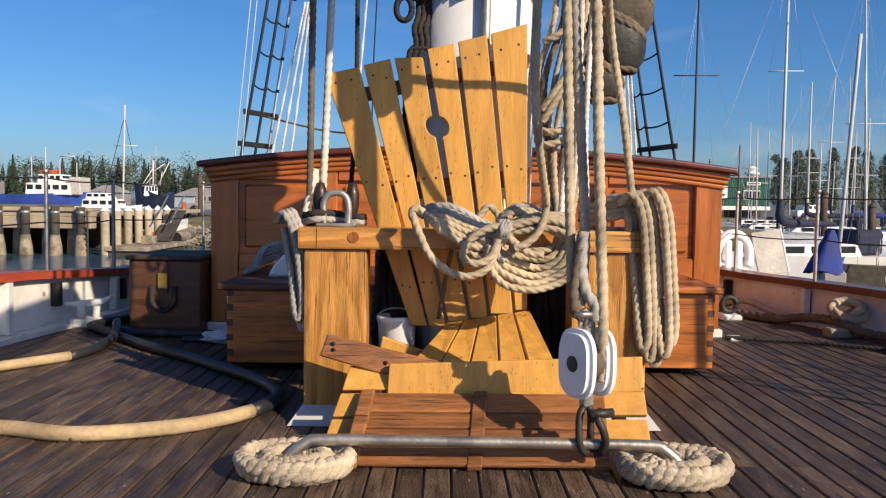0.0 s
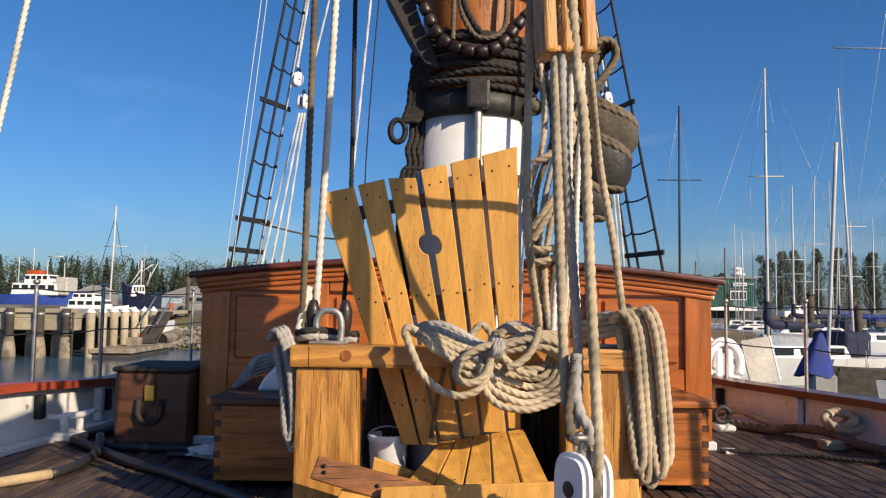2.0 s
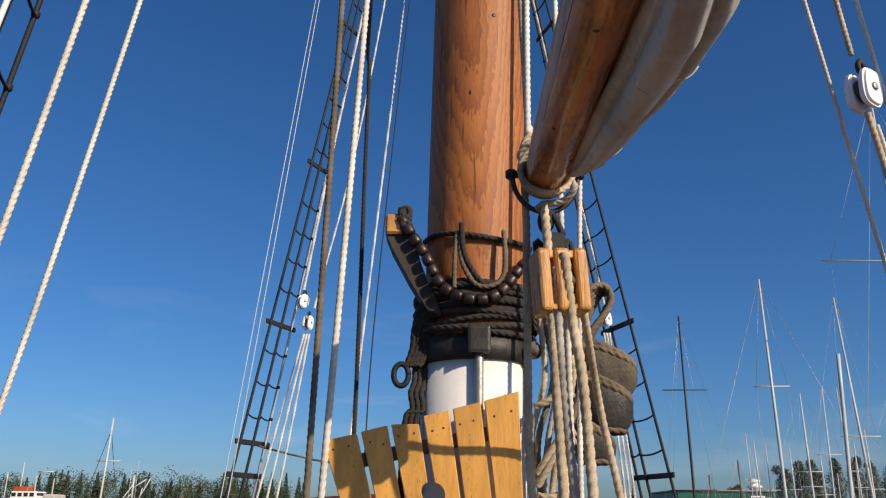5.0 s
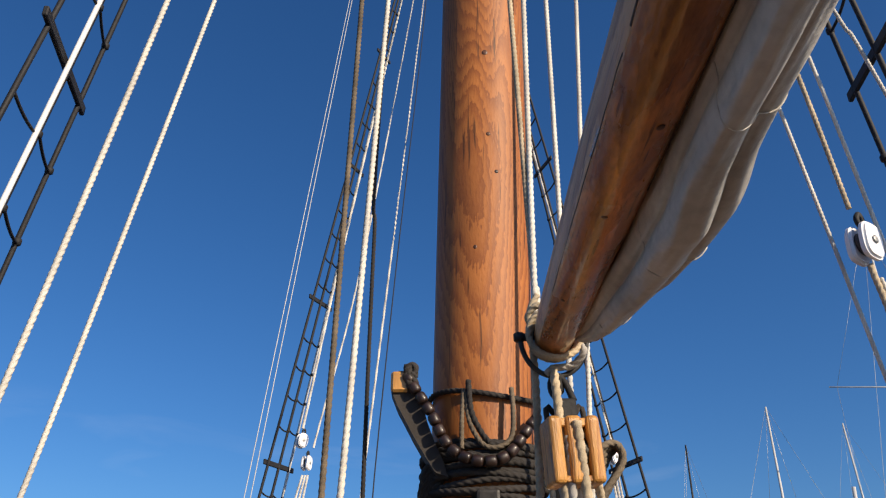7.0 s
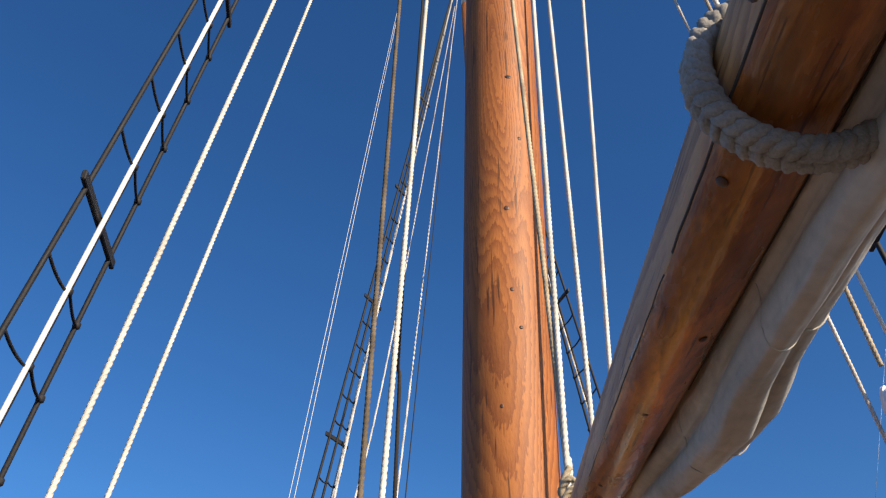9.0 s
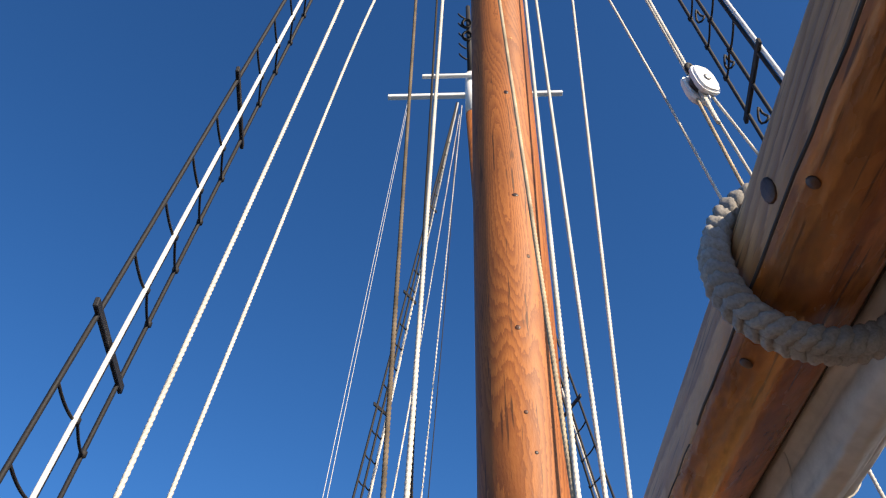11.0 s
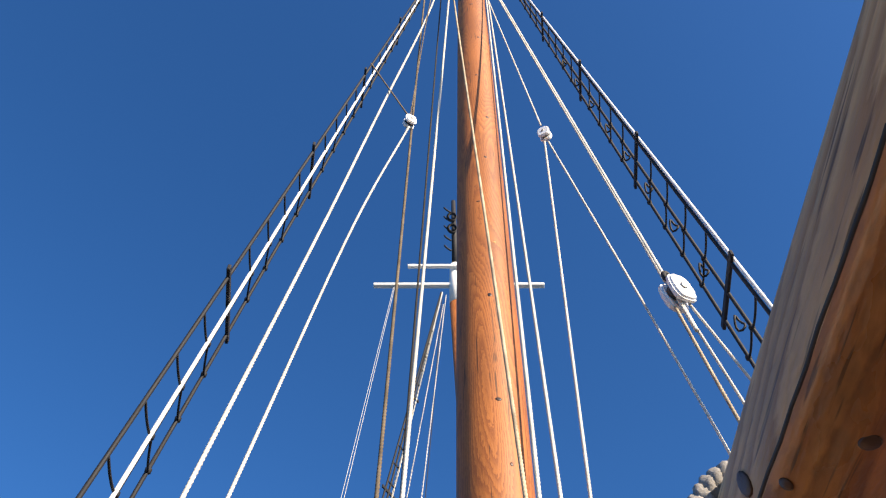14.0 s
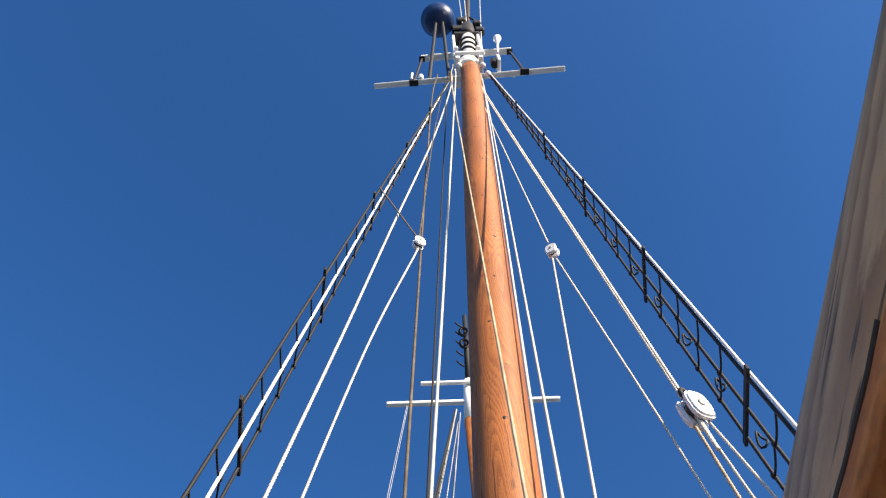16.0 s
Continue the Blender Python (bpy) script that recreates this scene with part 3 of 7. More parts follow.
def staple(x):
    """A galvanised U-shaped eye on the beam."""
    s = thing("staple_eye", (x, 2.69, 0.646), "grey galvanised metal hoop bolted on the beam", "hoop")
    pts = [(x - 0.04, 2.68, 0.65), (x - 0.042, 2.68, 0.72), (x - 0.028, 2.68, 0.752), (x, 2.68, 0.76), (x + 0.028, 2.68, 0.752), (x + 0.042, 2.68, 0.72), (x + 0.04, 2.68, 0.65)]
    tube("hoop", pts, 0.0115, "galv", s, sides=12, step=0.012)
    part("base", block(x - 0.065, x + 0.065, 2.655, 2.705, 0.6465, 0.658, 0.004), "galv", s)


staple(-0.36)
staple(0.585)


def pin(x, y, z, lean=0.0):
    turned("belaying_pin", [(0.010, -0.16), (0.012, 0.0), (0.014, 0.02), (0.022, 0.07), (0.024, 0.11), (0.014, 0.145), (0.004, 0.15)], (x, y, z), "bead", sides=12, m=Matrix.Rotation(lean, 4, "Y"))
    return tagged(bpy.context.scene.collection.objects[-1], "dark turned wooden belaying pin through the beam", "belaying pin", "belaying pins")


for x in (-0.31, -0.42, 0.53, 0.66):
    pin(x, 2.725, 0.647)

# ---- slatted chair behind the beam ----
chair = thing("garden_chair", (0.1, 2.7, 0.25), "ochre yellow painted slatted wooden garden chair stowed behind the beam", "chair")
TOPX = [-0.412, -0.28, -0.174, -0.062, 0.044, 0.156, 0.294]
TOPZ = [(1.167, 1.192), (1.199, 1.222), (1.225, 1.228), (1.256, 1.277), (1.282, 1.307), (1.312, 1.347)]
BOTX = [-0.108, -0.044, 0.021, 0.101, 0.168, 0.255, 0.305]
BOTZ = [0.302, 0.301, 0.317, 0.33, 0.347, 0.36]
HOLE = (-0.025, 0.993, 0.034)
for i in range(6):
    a0, a1 = TOPX[i], TOPX[i + 1] - 0.014
    b0, b1 = BOTX[i] + 0.002, BOTX[i + 1] - 0.006
    zb = BOTZ[i]
    poly = [(b0, zb), (b1, zb), (a1, TOPZ[i][1]), (a0, TOPZ[i][0])]
    if i == 2 or i == 3:
        # the round hole is cut half out of each of the two middle boards
        cx, cz, r = HOLE
        s = 1 if i == 2 else -1
        e0, e1 = ((b1, zb), (a1, TOPZ[i][1])) if i == 2 else ((b0, zb), (a0, TOPZ[i][0]))
        def edge_x(z):
            return e0[0] + (e1[0] - e0[0]) * (z - e0[1]) / (e1[1] - e0[1])
        arc = []
        for k in range(11):
            z = cz - r * math.cos(math.pi * k / 10)
            arc.append((edge_x(z) - s * (0.003 + (r - 0.006) * math.sin(math.pi * k / 10)), z))
        poly = [(b0, zb), (b1, zb)] + arc + [(a1, TOPZ[i][1]), (a0, TOPZ[i][0])] if i == 2 else [(b0, zb), (b1, zb), (a1, TOPZ[i][1]), (a0, TOPZ[i][0])] + arc[::-1]
    part("back_slat", prism(poly, 2.752 + 0.002 * (i % 2), 2.772 + 0.002 * (i % 2), 0.003), "ochre", chair)
def screw(x, y, z, parent, m=None):
    return turned("screw", [(0.0042, 0.0), (0.0042, 0.0008), (0.0025, 0.0012)], (x, y, z), "walnut", parent, sides=8, m=m or Matrix.Rotation(radians(90), 4, "X"))


rs = random.Random(9)
for i in range(6):
    for z in (1.14 + 0.025 * i, 0.80 + 0.012 * i, 0.44 + 0.008 * i):
        u = (z - BOTZ[i]) / (TOPZ[i][0] - BOTZ[i])
        l = BOTX[i] + 0.002 + (TOPX[i] - BOTX[i] - 0.002) * u
        r = BOTX[i + 1] - 0.006 + (TOPX[i + 1] - 0.014 - BOTX[i + 1] + 0.006) * u
        for k in (0.25, 0.75):
            screw(l + (r - l) * k + rs.uniform(-0.006, 0.006), 2.7515 + 0.002 * (i % 2), z + rs.uniform(-0.012, 0.012), chair)
part("back_batten", prism([(-0.36, 1.06), (0.29, 1.2), (0.29, 1.25), (-0.36, 1.11)], 2.775, 2.793, 0.003), "walnut", chair)
part("back_batten", prism([(-0.25, 0.72), (0.30, 0.80), (0.30, 0.86), (-0.25, 0.78)], 2.775, 2.793, 0.003), "walnut", chair)
for i in range(5):
    u0, u1 = i / 5, (i + 0.93) / 5
    bx0, bx1 = 0.02 + 0.29 * u0, 0.02 + 0.29 * u1
    fx0, fx1 = -0.085 + 0.45 * u0, -0.085 + 0.45 * u1
    zz = [0.315 + 0.05 * u0, 0.315 + 0.05 * u1]
    V = [(bx0, 2.745, zz[0]), (bx1, 2.745, zz[1]), (fx1, 2.46, 0.235), (fx0, 2.46, 0.24)]
    V = V + [(x, y, z - 0.02) for x, y, z in V]
    F = [(0, 3, 2, 1), (4, 5, 6, 7), (0, 1, 5, 4), (1, 2, 6, 5), (2, 3, 7, 6), (3, 0, 4, 7)]
    ob = solid("seat_slat", V, F, "ochre", chair)
    md = ob.modifiers.new("edge", "BEVEL")
    md.width, md.segments = 0.003, 1
    for k in (0.3, 0.72):
        screw(fx0 + (fx1 - fx0) * k, 2.485, 0.2445, chair, I4)
        screw(bx0 + (bx1 - bx0) * k, 2.71, 0.312 + 0.05 * u0, chair, I4)


part("seat_rail", prism([(-0.192, 0.295), (-0.06, 0.250), (0.02, 0.222), (-0.10, 0.215), (-0.20, 0.245)], 2.56, 2.58, 0.003), "ochre", chair)


def slanted(name, x0, x1, lo, hi, thick, material, parent, skew=(0, 0), label="", lift=(0, 0)):
    """A board across x whose face slopes from lo=(y, z) up to hi=(y, z). skew shifts the upper ends in x, lift raises the right end."""
    d = Vector((0, hi[0] - lo[0], hi[1] - lo[1])).normalized()
    nrm = Vector((0, d.z, -d.y))
    V = [Vector((x0, lo[0], lo[1])), Vector((x1, lo[0] + lift[0], lo[1] + lift[1])), Vector((x1 + skew[1], hi[0] + lift[0], hi[1] + lift[1])), Vector((x0 + skew[0], *hi))]
    V += [v + nrm * thick for v in V]
    F = [(0, 1, 2, 3), (7, 6, 5, 4), (0, 4, 5, 1), (1, 5, 6, 2), (2, 6, 7, 3), (3, 7, 4, 0)]
    ob = solid(name, V, F, material, parent, label)
    md = ob.modifiers.new("edge", "BEVEL")
    md.width, md.segments = 0.004, 2
    return ob


# the slatted leg rest that lies in front of the posts
rest = thing("slatted_leg_rest", (0.15, 2.35, 0), "ochre painted slatted leg rest sloping down to the deck", "leg rest")
slanted("slat", -0.301, 0.625, (2.40, 0.156), (2.45, 0.222), 0.02, "ochre", rest, (0.018, 0.004), lift=(0, 0.02))
slanted("slat", -0.321, 0.618, (2.33, 0.093), (2.385, 0.150), 0.02, "ochre", rest, (0.018, 0.002), lift=(0, 0.018))
slanted("slat", -0.337, 0.612, (2.26, 0.035), (2.32, 0.088), 0.02, "ochre", rest, (0.016, 0.002), lift=(0, 0.012))
for x in (-0.22, 0.12, 0.52):
    slanted("bearer", x, x + 0.04, (2.262, 0.004), (2.45, 0.195), 0.03, "walnut", rest)

board = thing("loose_board", (0.2, 2.42, 0.2), "wide ochre painted board lying across the slats", "board")
slanted("plank", -0.163, 0.612, (2.385, 0.133), (2.40, 0.238), 0.02, "ochre", board, (0.006, 0.004), lift=(0, 0.033))
broken = thing("loose_board", (-0.18, 2.48, 0.25), "worn red-brown board with old screw holes leaning on the post", "board")
bm = prism([(-0.377, 0.25), (-0.176, 0.195), (-0.02, 0.205), (0.012, 0.236), (-0.15, 0.27), (-0.354, 0.319)], 2.44, 2.462, 0.004)
bmesh.ops.transform(bm, matrix=Matrix.Translation((-0.18, 2.45, 0.25)) @ Matrix.Rotation(radians(-14), 4, "X") @ Matrix.Translation((0.18, -2.45, -0.25)), verts=bm.verts)
part("plank", bm, "oiled", broken)
for x, z in ((-0.335, 0.29), (-0.333, 0.272), (-0.17, 0.235), (-0.13, 0.228)):
    turned("screw_hole", [(0.005, 0.0), (0.007, 0.002), (0.001, 0.003)], (x, 2.437 - (z - 0.25) * 0.24 * -1, z), "black", broken, sides=8, m=Matrix.Rotation(radians(90), 4, "X"))

# the folded brown slatted bench leaning on the leg rest
bench = thing("slatted_bench", (0.1, 2.2, 0), "folded red-brown slatted wooden bench lying against the leg rest", "bench")
d0, d1 = Vector((0, 2.135, 0.016)), Vector((0, 2.375, 0.155))
for a, b in ((0.0, 0.23), (0.30, 0.47), (0.49, 0.70), (0.72, 1.0)):
    p, q = d0.lerp(d1, a), d0.lerp(d1, b)
    slanted("slat", -0.245 + 0.02 * a, 0.425 + 0.02 * a, (p.y, p.z), (q.y, q.z), 0.014, "oiled", bench, lift=(-0.02, 0.01))
for x, s in ((-0.268, 0.03), (0.074, 0.026), (0.424, 0.026)):
    slanted("cleat", x, x + 0.042, (2.115, 0.018), (2.36, 0.168), 0.02, "oiled", bench, (s, s), lift=(0, 0.002))

# ---- sheet horse: steel bar on the deck, with rope mats round its feet ----
horse = thing("sheet_horse", (0.12, 2.1, 0), "bent worn steel bar standing low across the deck", "metal bar")
tube("bar", [(-0.415, 2.085, 0.004), (-0.40, 2.088, 0.05), (-0.36, 2.095, 0.082), (-0.31, 2.1, 0.092), (0.1, 2.1, 0.091), (0.55, 2.1, 0.088), (0.60, 2.095, 0.078), (0.64, 2.088, 0.045), (0.652, 2.085, 0.004)], 0.0155, "steel", horse, sides=16, step=0.02)


def rope_mat(cx, cy, rx, ry, seed):
    """A thick plaited ring of old rope lying on the deck."""
    rnd = random.Random(seed)
    th = thing("rope_mat", (cx, cy, 0), "thick plaited pale rope mat round the bar's foot", "rope mat", "rope mats on the deck")
    for k in range(6):
        pts = []
        n = 5
        for i in range(113):
            a = 2 * math.pi * i / 112
            w = 0.70 + 0.25 * math.cos(n * a + k * math.pi / 3)
            z = 0.034 + 0.018 * math.sin(2 * (n * a + k * math.pi / 3) + 0.7) + 0.006 * rnd.random()
            pts.append((cx + rx * w * math.cos(a), cy + ry * w * math.sin(a), max(0.018, z)))
        laid("strand", pts, 0.0175, "mat_rope", th)
    for k in range(2):
        pts = [(cx + rx * (0.34 - 0.12 * k) * math.cos(a), cy + ry * (0.36 - 0.12 * k) * math.sin(a), 0.022) for a in np.linspace(0, 2 * math.pi, 21)]
        laid("strand", pts, 0.0175, "mat_rope", th)
    return th


rope_mat(-0.385, 2.085, 0.155, 0.115, 1)
rope_mat(0.625, 2.085, 0.148, 0.115, 2)

# ---- white block on the horse ----
sb = thing("sheet_block", (0.39, 2.1, 0.09), "large white plastic pulley block shackled to the steel bar", "pulley block")


def cheek_poly(w, h, n=28, p=2.9):
    out = []
    for i in range(n):
        a = 2 * math.pi * i / n
        c, s = math.cos(a), math.sin(a)
        out.append((w * math.copysign(abs(c) ** (2 / p), c), h * math.copysign(abs(s) ** (2 / p), s)))
    return out


def cheek(m, w, h, t, bevel):
    bm = prism(cheek_poly(w, h), -t / 2, t / 2, 0)
    es = [e for e in bm.edges if e.calc_face_angle(0) > 0.9]
    bmesh.ops.bevel(bm, geom=es, offset=bevel, segments=3, affect="EDGES")
    bmesh.ops.transform(bm, matrix=m, verts=bm.verts)
    return bm


BM = pose(0.395, 2.12, 0.308, 0, 0, -58)
for o in (-0.036, 0.036):
    part("cheek", cheek(BM @ pose(0, o, 0), 0.068, 0.094, 0.036, 0.012), "nylon", sb)
part("spacer", block(-0.058, -0.034, -0.018, 0.018, -0.07, 0.07, 0.004, BM), "nylon", sb)
part("strap", block(-0.012, 0.012, -0.0175, 0.0175, -0.12, 0.125, 0.003, BM), "galv", sb)
turned("sheave", [(0.02, -0.012), (0.055, -0.012), (0.045, 0.0), (0.055, 0.012), (0.02, 0.012)], (0, 0, 0), "canvas_grey", sb, sides=24, m=BM @ Matrix.Rotation(radians(90), 4, "X"))
turned("hub", [(0.019, 0.0), (0.022, 0.004), (0.018, 0.006)], (0, 0, 0), "leather", sb, "dark round hub", 20, BM @ pose(0, -0.0505, 0.0) @ Matrix.Rotation(radians(90), 4, "X"))
tube("shackle", [(0.385, 2.105, 0.19), (0.372, 2.09, 0.165), (0.372, 2.08, 0.10), (0.388, 2.09, 0.068), (0.405, 2.115, 0.08), (0.408, 2.12, 0.16), (0.40, 2.115, 0.19)], 0.010, "iron", sb, step=0.01)
tube("shackle", [(0.43, 2.09, 0.185), (0.418, 2.075, 0.165), (0.432, 2.07, 0.135), (0.44, 2.075, 0.10), (0.43, 2.09, 0.068), (0.415, 2.12, 0.075)], 0.011, "iron", sb, step=0.01)
tube("bolt", [(0.395, 2.07, 0.178), (0.46, 2.09, 0.178)], 0.013, "iron", sb, sides=6)
tube("becket", [(0.372, 2.11, 0.405), (0.372, 2.11, 0.44), (0.385, 2.11, 0.452), (0.398, 2.11, 0.44), (0.398, 2.11, 0.405)], 0.007, "steel", sb, step=0.01)
tube("becket_bolt", [(0.352, 2.095, 0.44), (0.40, 2.095, 0.44)], 0.009, "steel", sb, sides=6)

# ---- mast ----
def mast_x(z):
    return 0.135 + 0.0200 * (z - 1.46)


MY = 3.03


def round_spar(name, zs, rs, fx, y, material, parent, label="", sides=40):
    V, F = [], []
    for z, r in zip(zs, rs):
        V += [(fx(z) + r * math.cos(2 * math.pi * j / sides), y + r * math.sin(2 * math.pi * j / sides), z) for j in range(sides)]
    for i in range(len(zs) - 1):
        for j in range(sides):
            F.append((i * sides + j, i * sides + (j + 1) % sides, (i + 1) * sides + (j + 1) % sides, (i + 1) * sides + j))
    F += [tuple(range(sides - 1, -1, -1)), tuple((len(zs) - 1) * sides + j for j in range(sides))]
    return solid(name, V, F, material, parent, label, smooth=True)


mast = thing("mainmast", (mast_x(0), MY, 0), "thick oiled reddish fir mast with a white painted foot", "mast")
round_spar("shaft", np.linspace(1.5, 16.9, 60), np.interp(np.linspace(1.5, 16.9, 60), [1.5, 5, 12, 16.9], [0.206, 0.213, 0.204, 0.186]), mast_x, MY, "mast", mast)
round_spar("painted_foot", [0.0, 0.8, 1.499], [0.212, 0.211, 0.21], mast_x, MY, "white", mast, "white painted lower mast")
round_spar("collar", [1.475, 1.478, 1.572, 1.576], [0.213, 0.226, 0.226, 0.208], mast_x, MY, "iron", mast, "dark iron mast band")
part("band_lug", block(0.098, 0.184, 2.765, 2.83, 1.488, 1.592, 0.012, seg=2), "iron", mast)
tube("pipe", [(0.142, 2.802, 1.5), (0.128, 2.802, 0.2)], 0.0165, "galv", mast, "grey upright pipe", sides=14)
turned("band_bolt", [(0.034, 0), (0.034, 0.012), (0.018, 0.014), (0.018, 0.026), (0.004, 0.028)], (0.352, 2.89, 1.522), "canvas_grey", mast, sides=16, m=Matrix.Rotation(radians(35), 4, "Z") @ Matrix.Rotation(radians(90), 4, "X"))
KN = random.Random(31)
for z, ang, r, m in ((3.18, 4, 0.016, "walnut"), (3.66, 0, 0.017, "walnut"), (2.98, 14, 0.013, "bead"), (2.60, -12, 0.010, "walnut"), (4.15, 22, 0.014, "walnut"), (4.62, 8, 0.020, "bead"), (5.25, 18, 0.013, "ash"), (5.62, 3, 0.018, "bead"), (6.3, 20, 0.016, "ash"), (6.9, -10, 0.016, "walnut"), (7.7, 12, 0.022, "walnut"), (8.6, 25, 0.022, "bead"), (9.7, 0, 0.022, "walnut"), (11.0, 15, 0.024, "walnut"), (12.4, -5, 0.024, "walnut")):
    a = radians(-90 + ang)
    rr = float(np.interp(z, [1.5, 5, 12, 16.9], [0.206, 0.213, 0.204, 0.186])) - 0.0005
    turned("knot", [(r, -0.003), (r * 0.9, 0.0008), (r * 0.3, 0.0012)], (mast_x(z) + rr * math.cos(a), MY + rr * math.sin(a), z), m, mast, sides=12, m=Vector((math.cos(a), math.sin(a), 0)).to_track_quat("Z", "Y").to_matrix().to_4x4() @ Matrix.Diagonal((KN.uniform(0.7, 1.2), KN.uniform(0.7, 1.2), 1, 1)))
wrap = thing("rope_turns", (mast_x(1.65), MY, 1.58), "many turns of dark tarred rope wound round the mast", "rope")
for i in range(11):
    pts = []
    for k in range(41):
        a = 2 * math.pi * k / 40
        z = 1.590 + i * 0.0185 + 0.009 * math.sin(a + 0.7 * i) + 0.010 * math.sin(2 * a + 1.9 * i)
        pts.append((mast_x(z) + (0.232 + 0.008 * (i % 2)) * math.cos(a), MY + (0.232 + 0.008 * (i % 2)) * math.sin(a), z))
    laid("turn", pts, 0.013, "rope_d", wrap)

# ---- horns and parrel beads on the mast ----
horn = thing("gaff_jaw", (0.0, 3.0, 1.75), "curved dark wooden jaw horn with a bare sawn end", "gaff jaw")
part("horn", prism([(-0.222, 1.975), (-0.216, 2.03), (-0.19, 2.046), (-0.135, 2.042), (-0.112, 1.985), (-0.095, 1.90), (-0.078, 1.84), (-0.052, 1.77), (-0.02, 1.70), (0.0, 1.64), (-0.05, 1.66), (-0.085, 1.715), (-0.13, 1.79), (-0.162, 1.85), (-0.195, 1.91)], 2.812, 2.945, 0.0), "pile", horn)
part("sawn_end", block(-0.221, -0.150, 2.794, 2.814, 1.958, 2.040, 0.009), "ash", horn, "bare sawn wood end")
tube("jaw_arm", [(0.05, 3.28, 1.62), (0.25, 3.27, 1.66), (0.40, 3.12, 1.74), (0.45, 2.95, 1.80)], 0.04, "pile", horn, sides=10, step=0.02)
parrel = thing("parrel_beads", (0.1, 2.78, 1.75), "string of dark wooden parrel beads slung round the mast", "beads")
bead_pts = [(-0.165, 2.80, 2.03), (-0.125, 2.79, 1.964), (-0.062, 2.785, 1.865), (-0.016, 2.775, 1.765), (0.036, 2.765, 1.712), (0.1, 2.755, 1.688), (0.158, 2.755, 1.686), (0.215, 2.765, 1.71), (0.262, 2.78, 1.765), (0.305, 2.80, 1.83), (0.345, 2.86, 1.88)]
bp, bu = smooth_path(bead_pts, 0.047)
for i in range(len(bp) - 1):
    a, b = Vector(bp[i]), Vector(bp[i + 1])
    q = (b - a).to_track_quat("Z", "Y").to_matrix().to_4x4()
    turned("bead", [(0.010, 0.001), (0.0185, 0.004), (0.0215, 0.012), (0.0215, 0.034), (0.0185, 0.042), (0.010, 0.045)], a, "bead", parrel, sides=12, m=q)
for k in range(4):
    kr = random.Random(80 + k)
    laid("knot", [(-0.145 + kr.uniform(-0.02, 0.02), 2.80 + kr.uniform(-0.015, 0.01), 1.97 + 0.018 * n * (1 if n % 2 else 0.8) + kr.uniform(-0.008, 0.008)) for n in range(7)], 0.0125, "rope_d", parrel)
sling = thing("mast_lashing", (0.14, 2.8, 1.9), "dark rope lashing with hanging loops round the mast", "rope")
laid("ring", [(mast_x(1.97) + 0.222 * math.cos(a), MY + 0.222 * math.sin(a), 1.965 + 0.02 * math.sin(a * 2 + 0.5)) for a in np.linspace(0, 2 * math.pi, 33)], 0.0105, "rope_d", sling)
laid("loop", [(0.075, 2.80, 1.985), (0.07, 2.79, 1.9), (0.085, 2.782, 1.82), (0.13, 2.775, 1.75), (0.19, 2.775, 1.745), (0.235, 2.785, 1.79), (0.243, 2.79, 1.9), (0.24, 2.80, 1.975)], 0.0095, "rope_brown", sling)
laid("loop", [(0.058, 2.80, 1.97), (0.05, 2.79, 1.85), (0.048, 2.79, 1.74)], 0.009, "rope_brown", sling)
laid("loop", [(0.075, 2.785, 2.0), (0.085, 2.782, 1.88), (0.12, 2.78, 1.80), (0.15, 2.775, 1.76)], 0.011, "rope_d", sling)

# black eye and lashings beside the mast's foot
eye = thing("deadeye", (-0.13, 2.95, 1.4), "black iron eye with dark rope beside the mast", "rigging eye")
tube("ring", [(-0.150 + 0.028 * math.cos(a), 2.91, 1.428 + 0.042 * math.sin(a)) for a in np.linspace(0, 2 * math.pi, 17)], 0.011, "black", eye, step=0.01)
for k in range(5):
    o = 0.016 * k
    laid("lashing", [(-0.02, 2.85 + 0.01 * k, 1.70 - 0.012 * k), (-0.075 + o * 0.4, 2.88, 1.695 - 0.02 * k), (-0.102 + o, 2.90, 1.60), (-0.108 + o * 1.1, 2.91, 1.53), (-0.13 + o * 0.7, 2.91, 1.46)], 0.0125, "rope_d", eye)
for k in range(3):
    o = 0.02 * k
    laid("lashing", [(-0.105 + o, 2.94, 1.58), (-0.098 + o, 2.93, 1.42), (-0.112 + o, 2.92, 1.36), (-0.105 + o, 2.92, 1.30), (-0.135 + o, 2.92, 1.22), (-0.15 + o, 2.92, 0.7)], 0.011, "rope_d", eye)
part("strap", block(-0.10, -0.075, 2.94, 2.97, 1.0, 1.45, 0.004), "black", eye)

# ---- boom, sail, tackle ----
def boom_at(y, dx=0.0, dz=0.0):
    return (0.3014 + 0.0101 * y + dx, y, 1.8858 + 0.029 * y + dz)


def boom_r(y):
    """The boom tapers towards its forward end."""
    return float(np.interp(y, [0.2, 1.2, 2.0, 2.2, 2.255, 2.275], [0.0855, 0.080, 0.070, 0.064, 0.058, 0.042]))


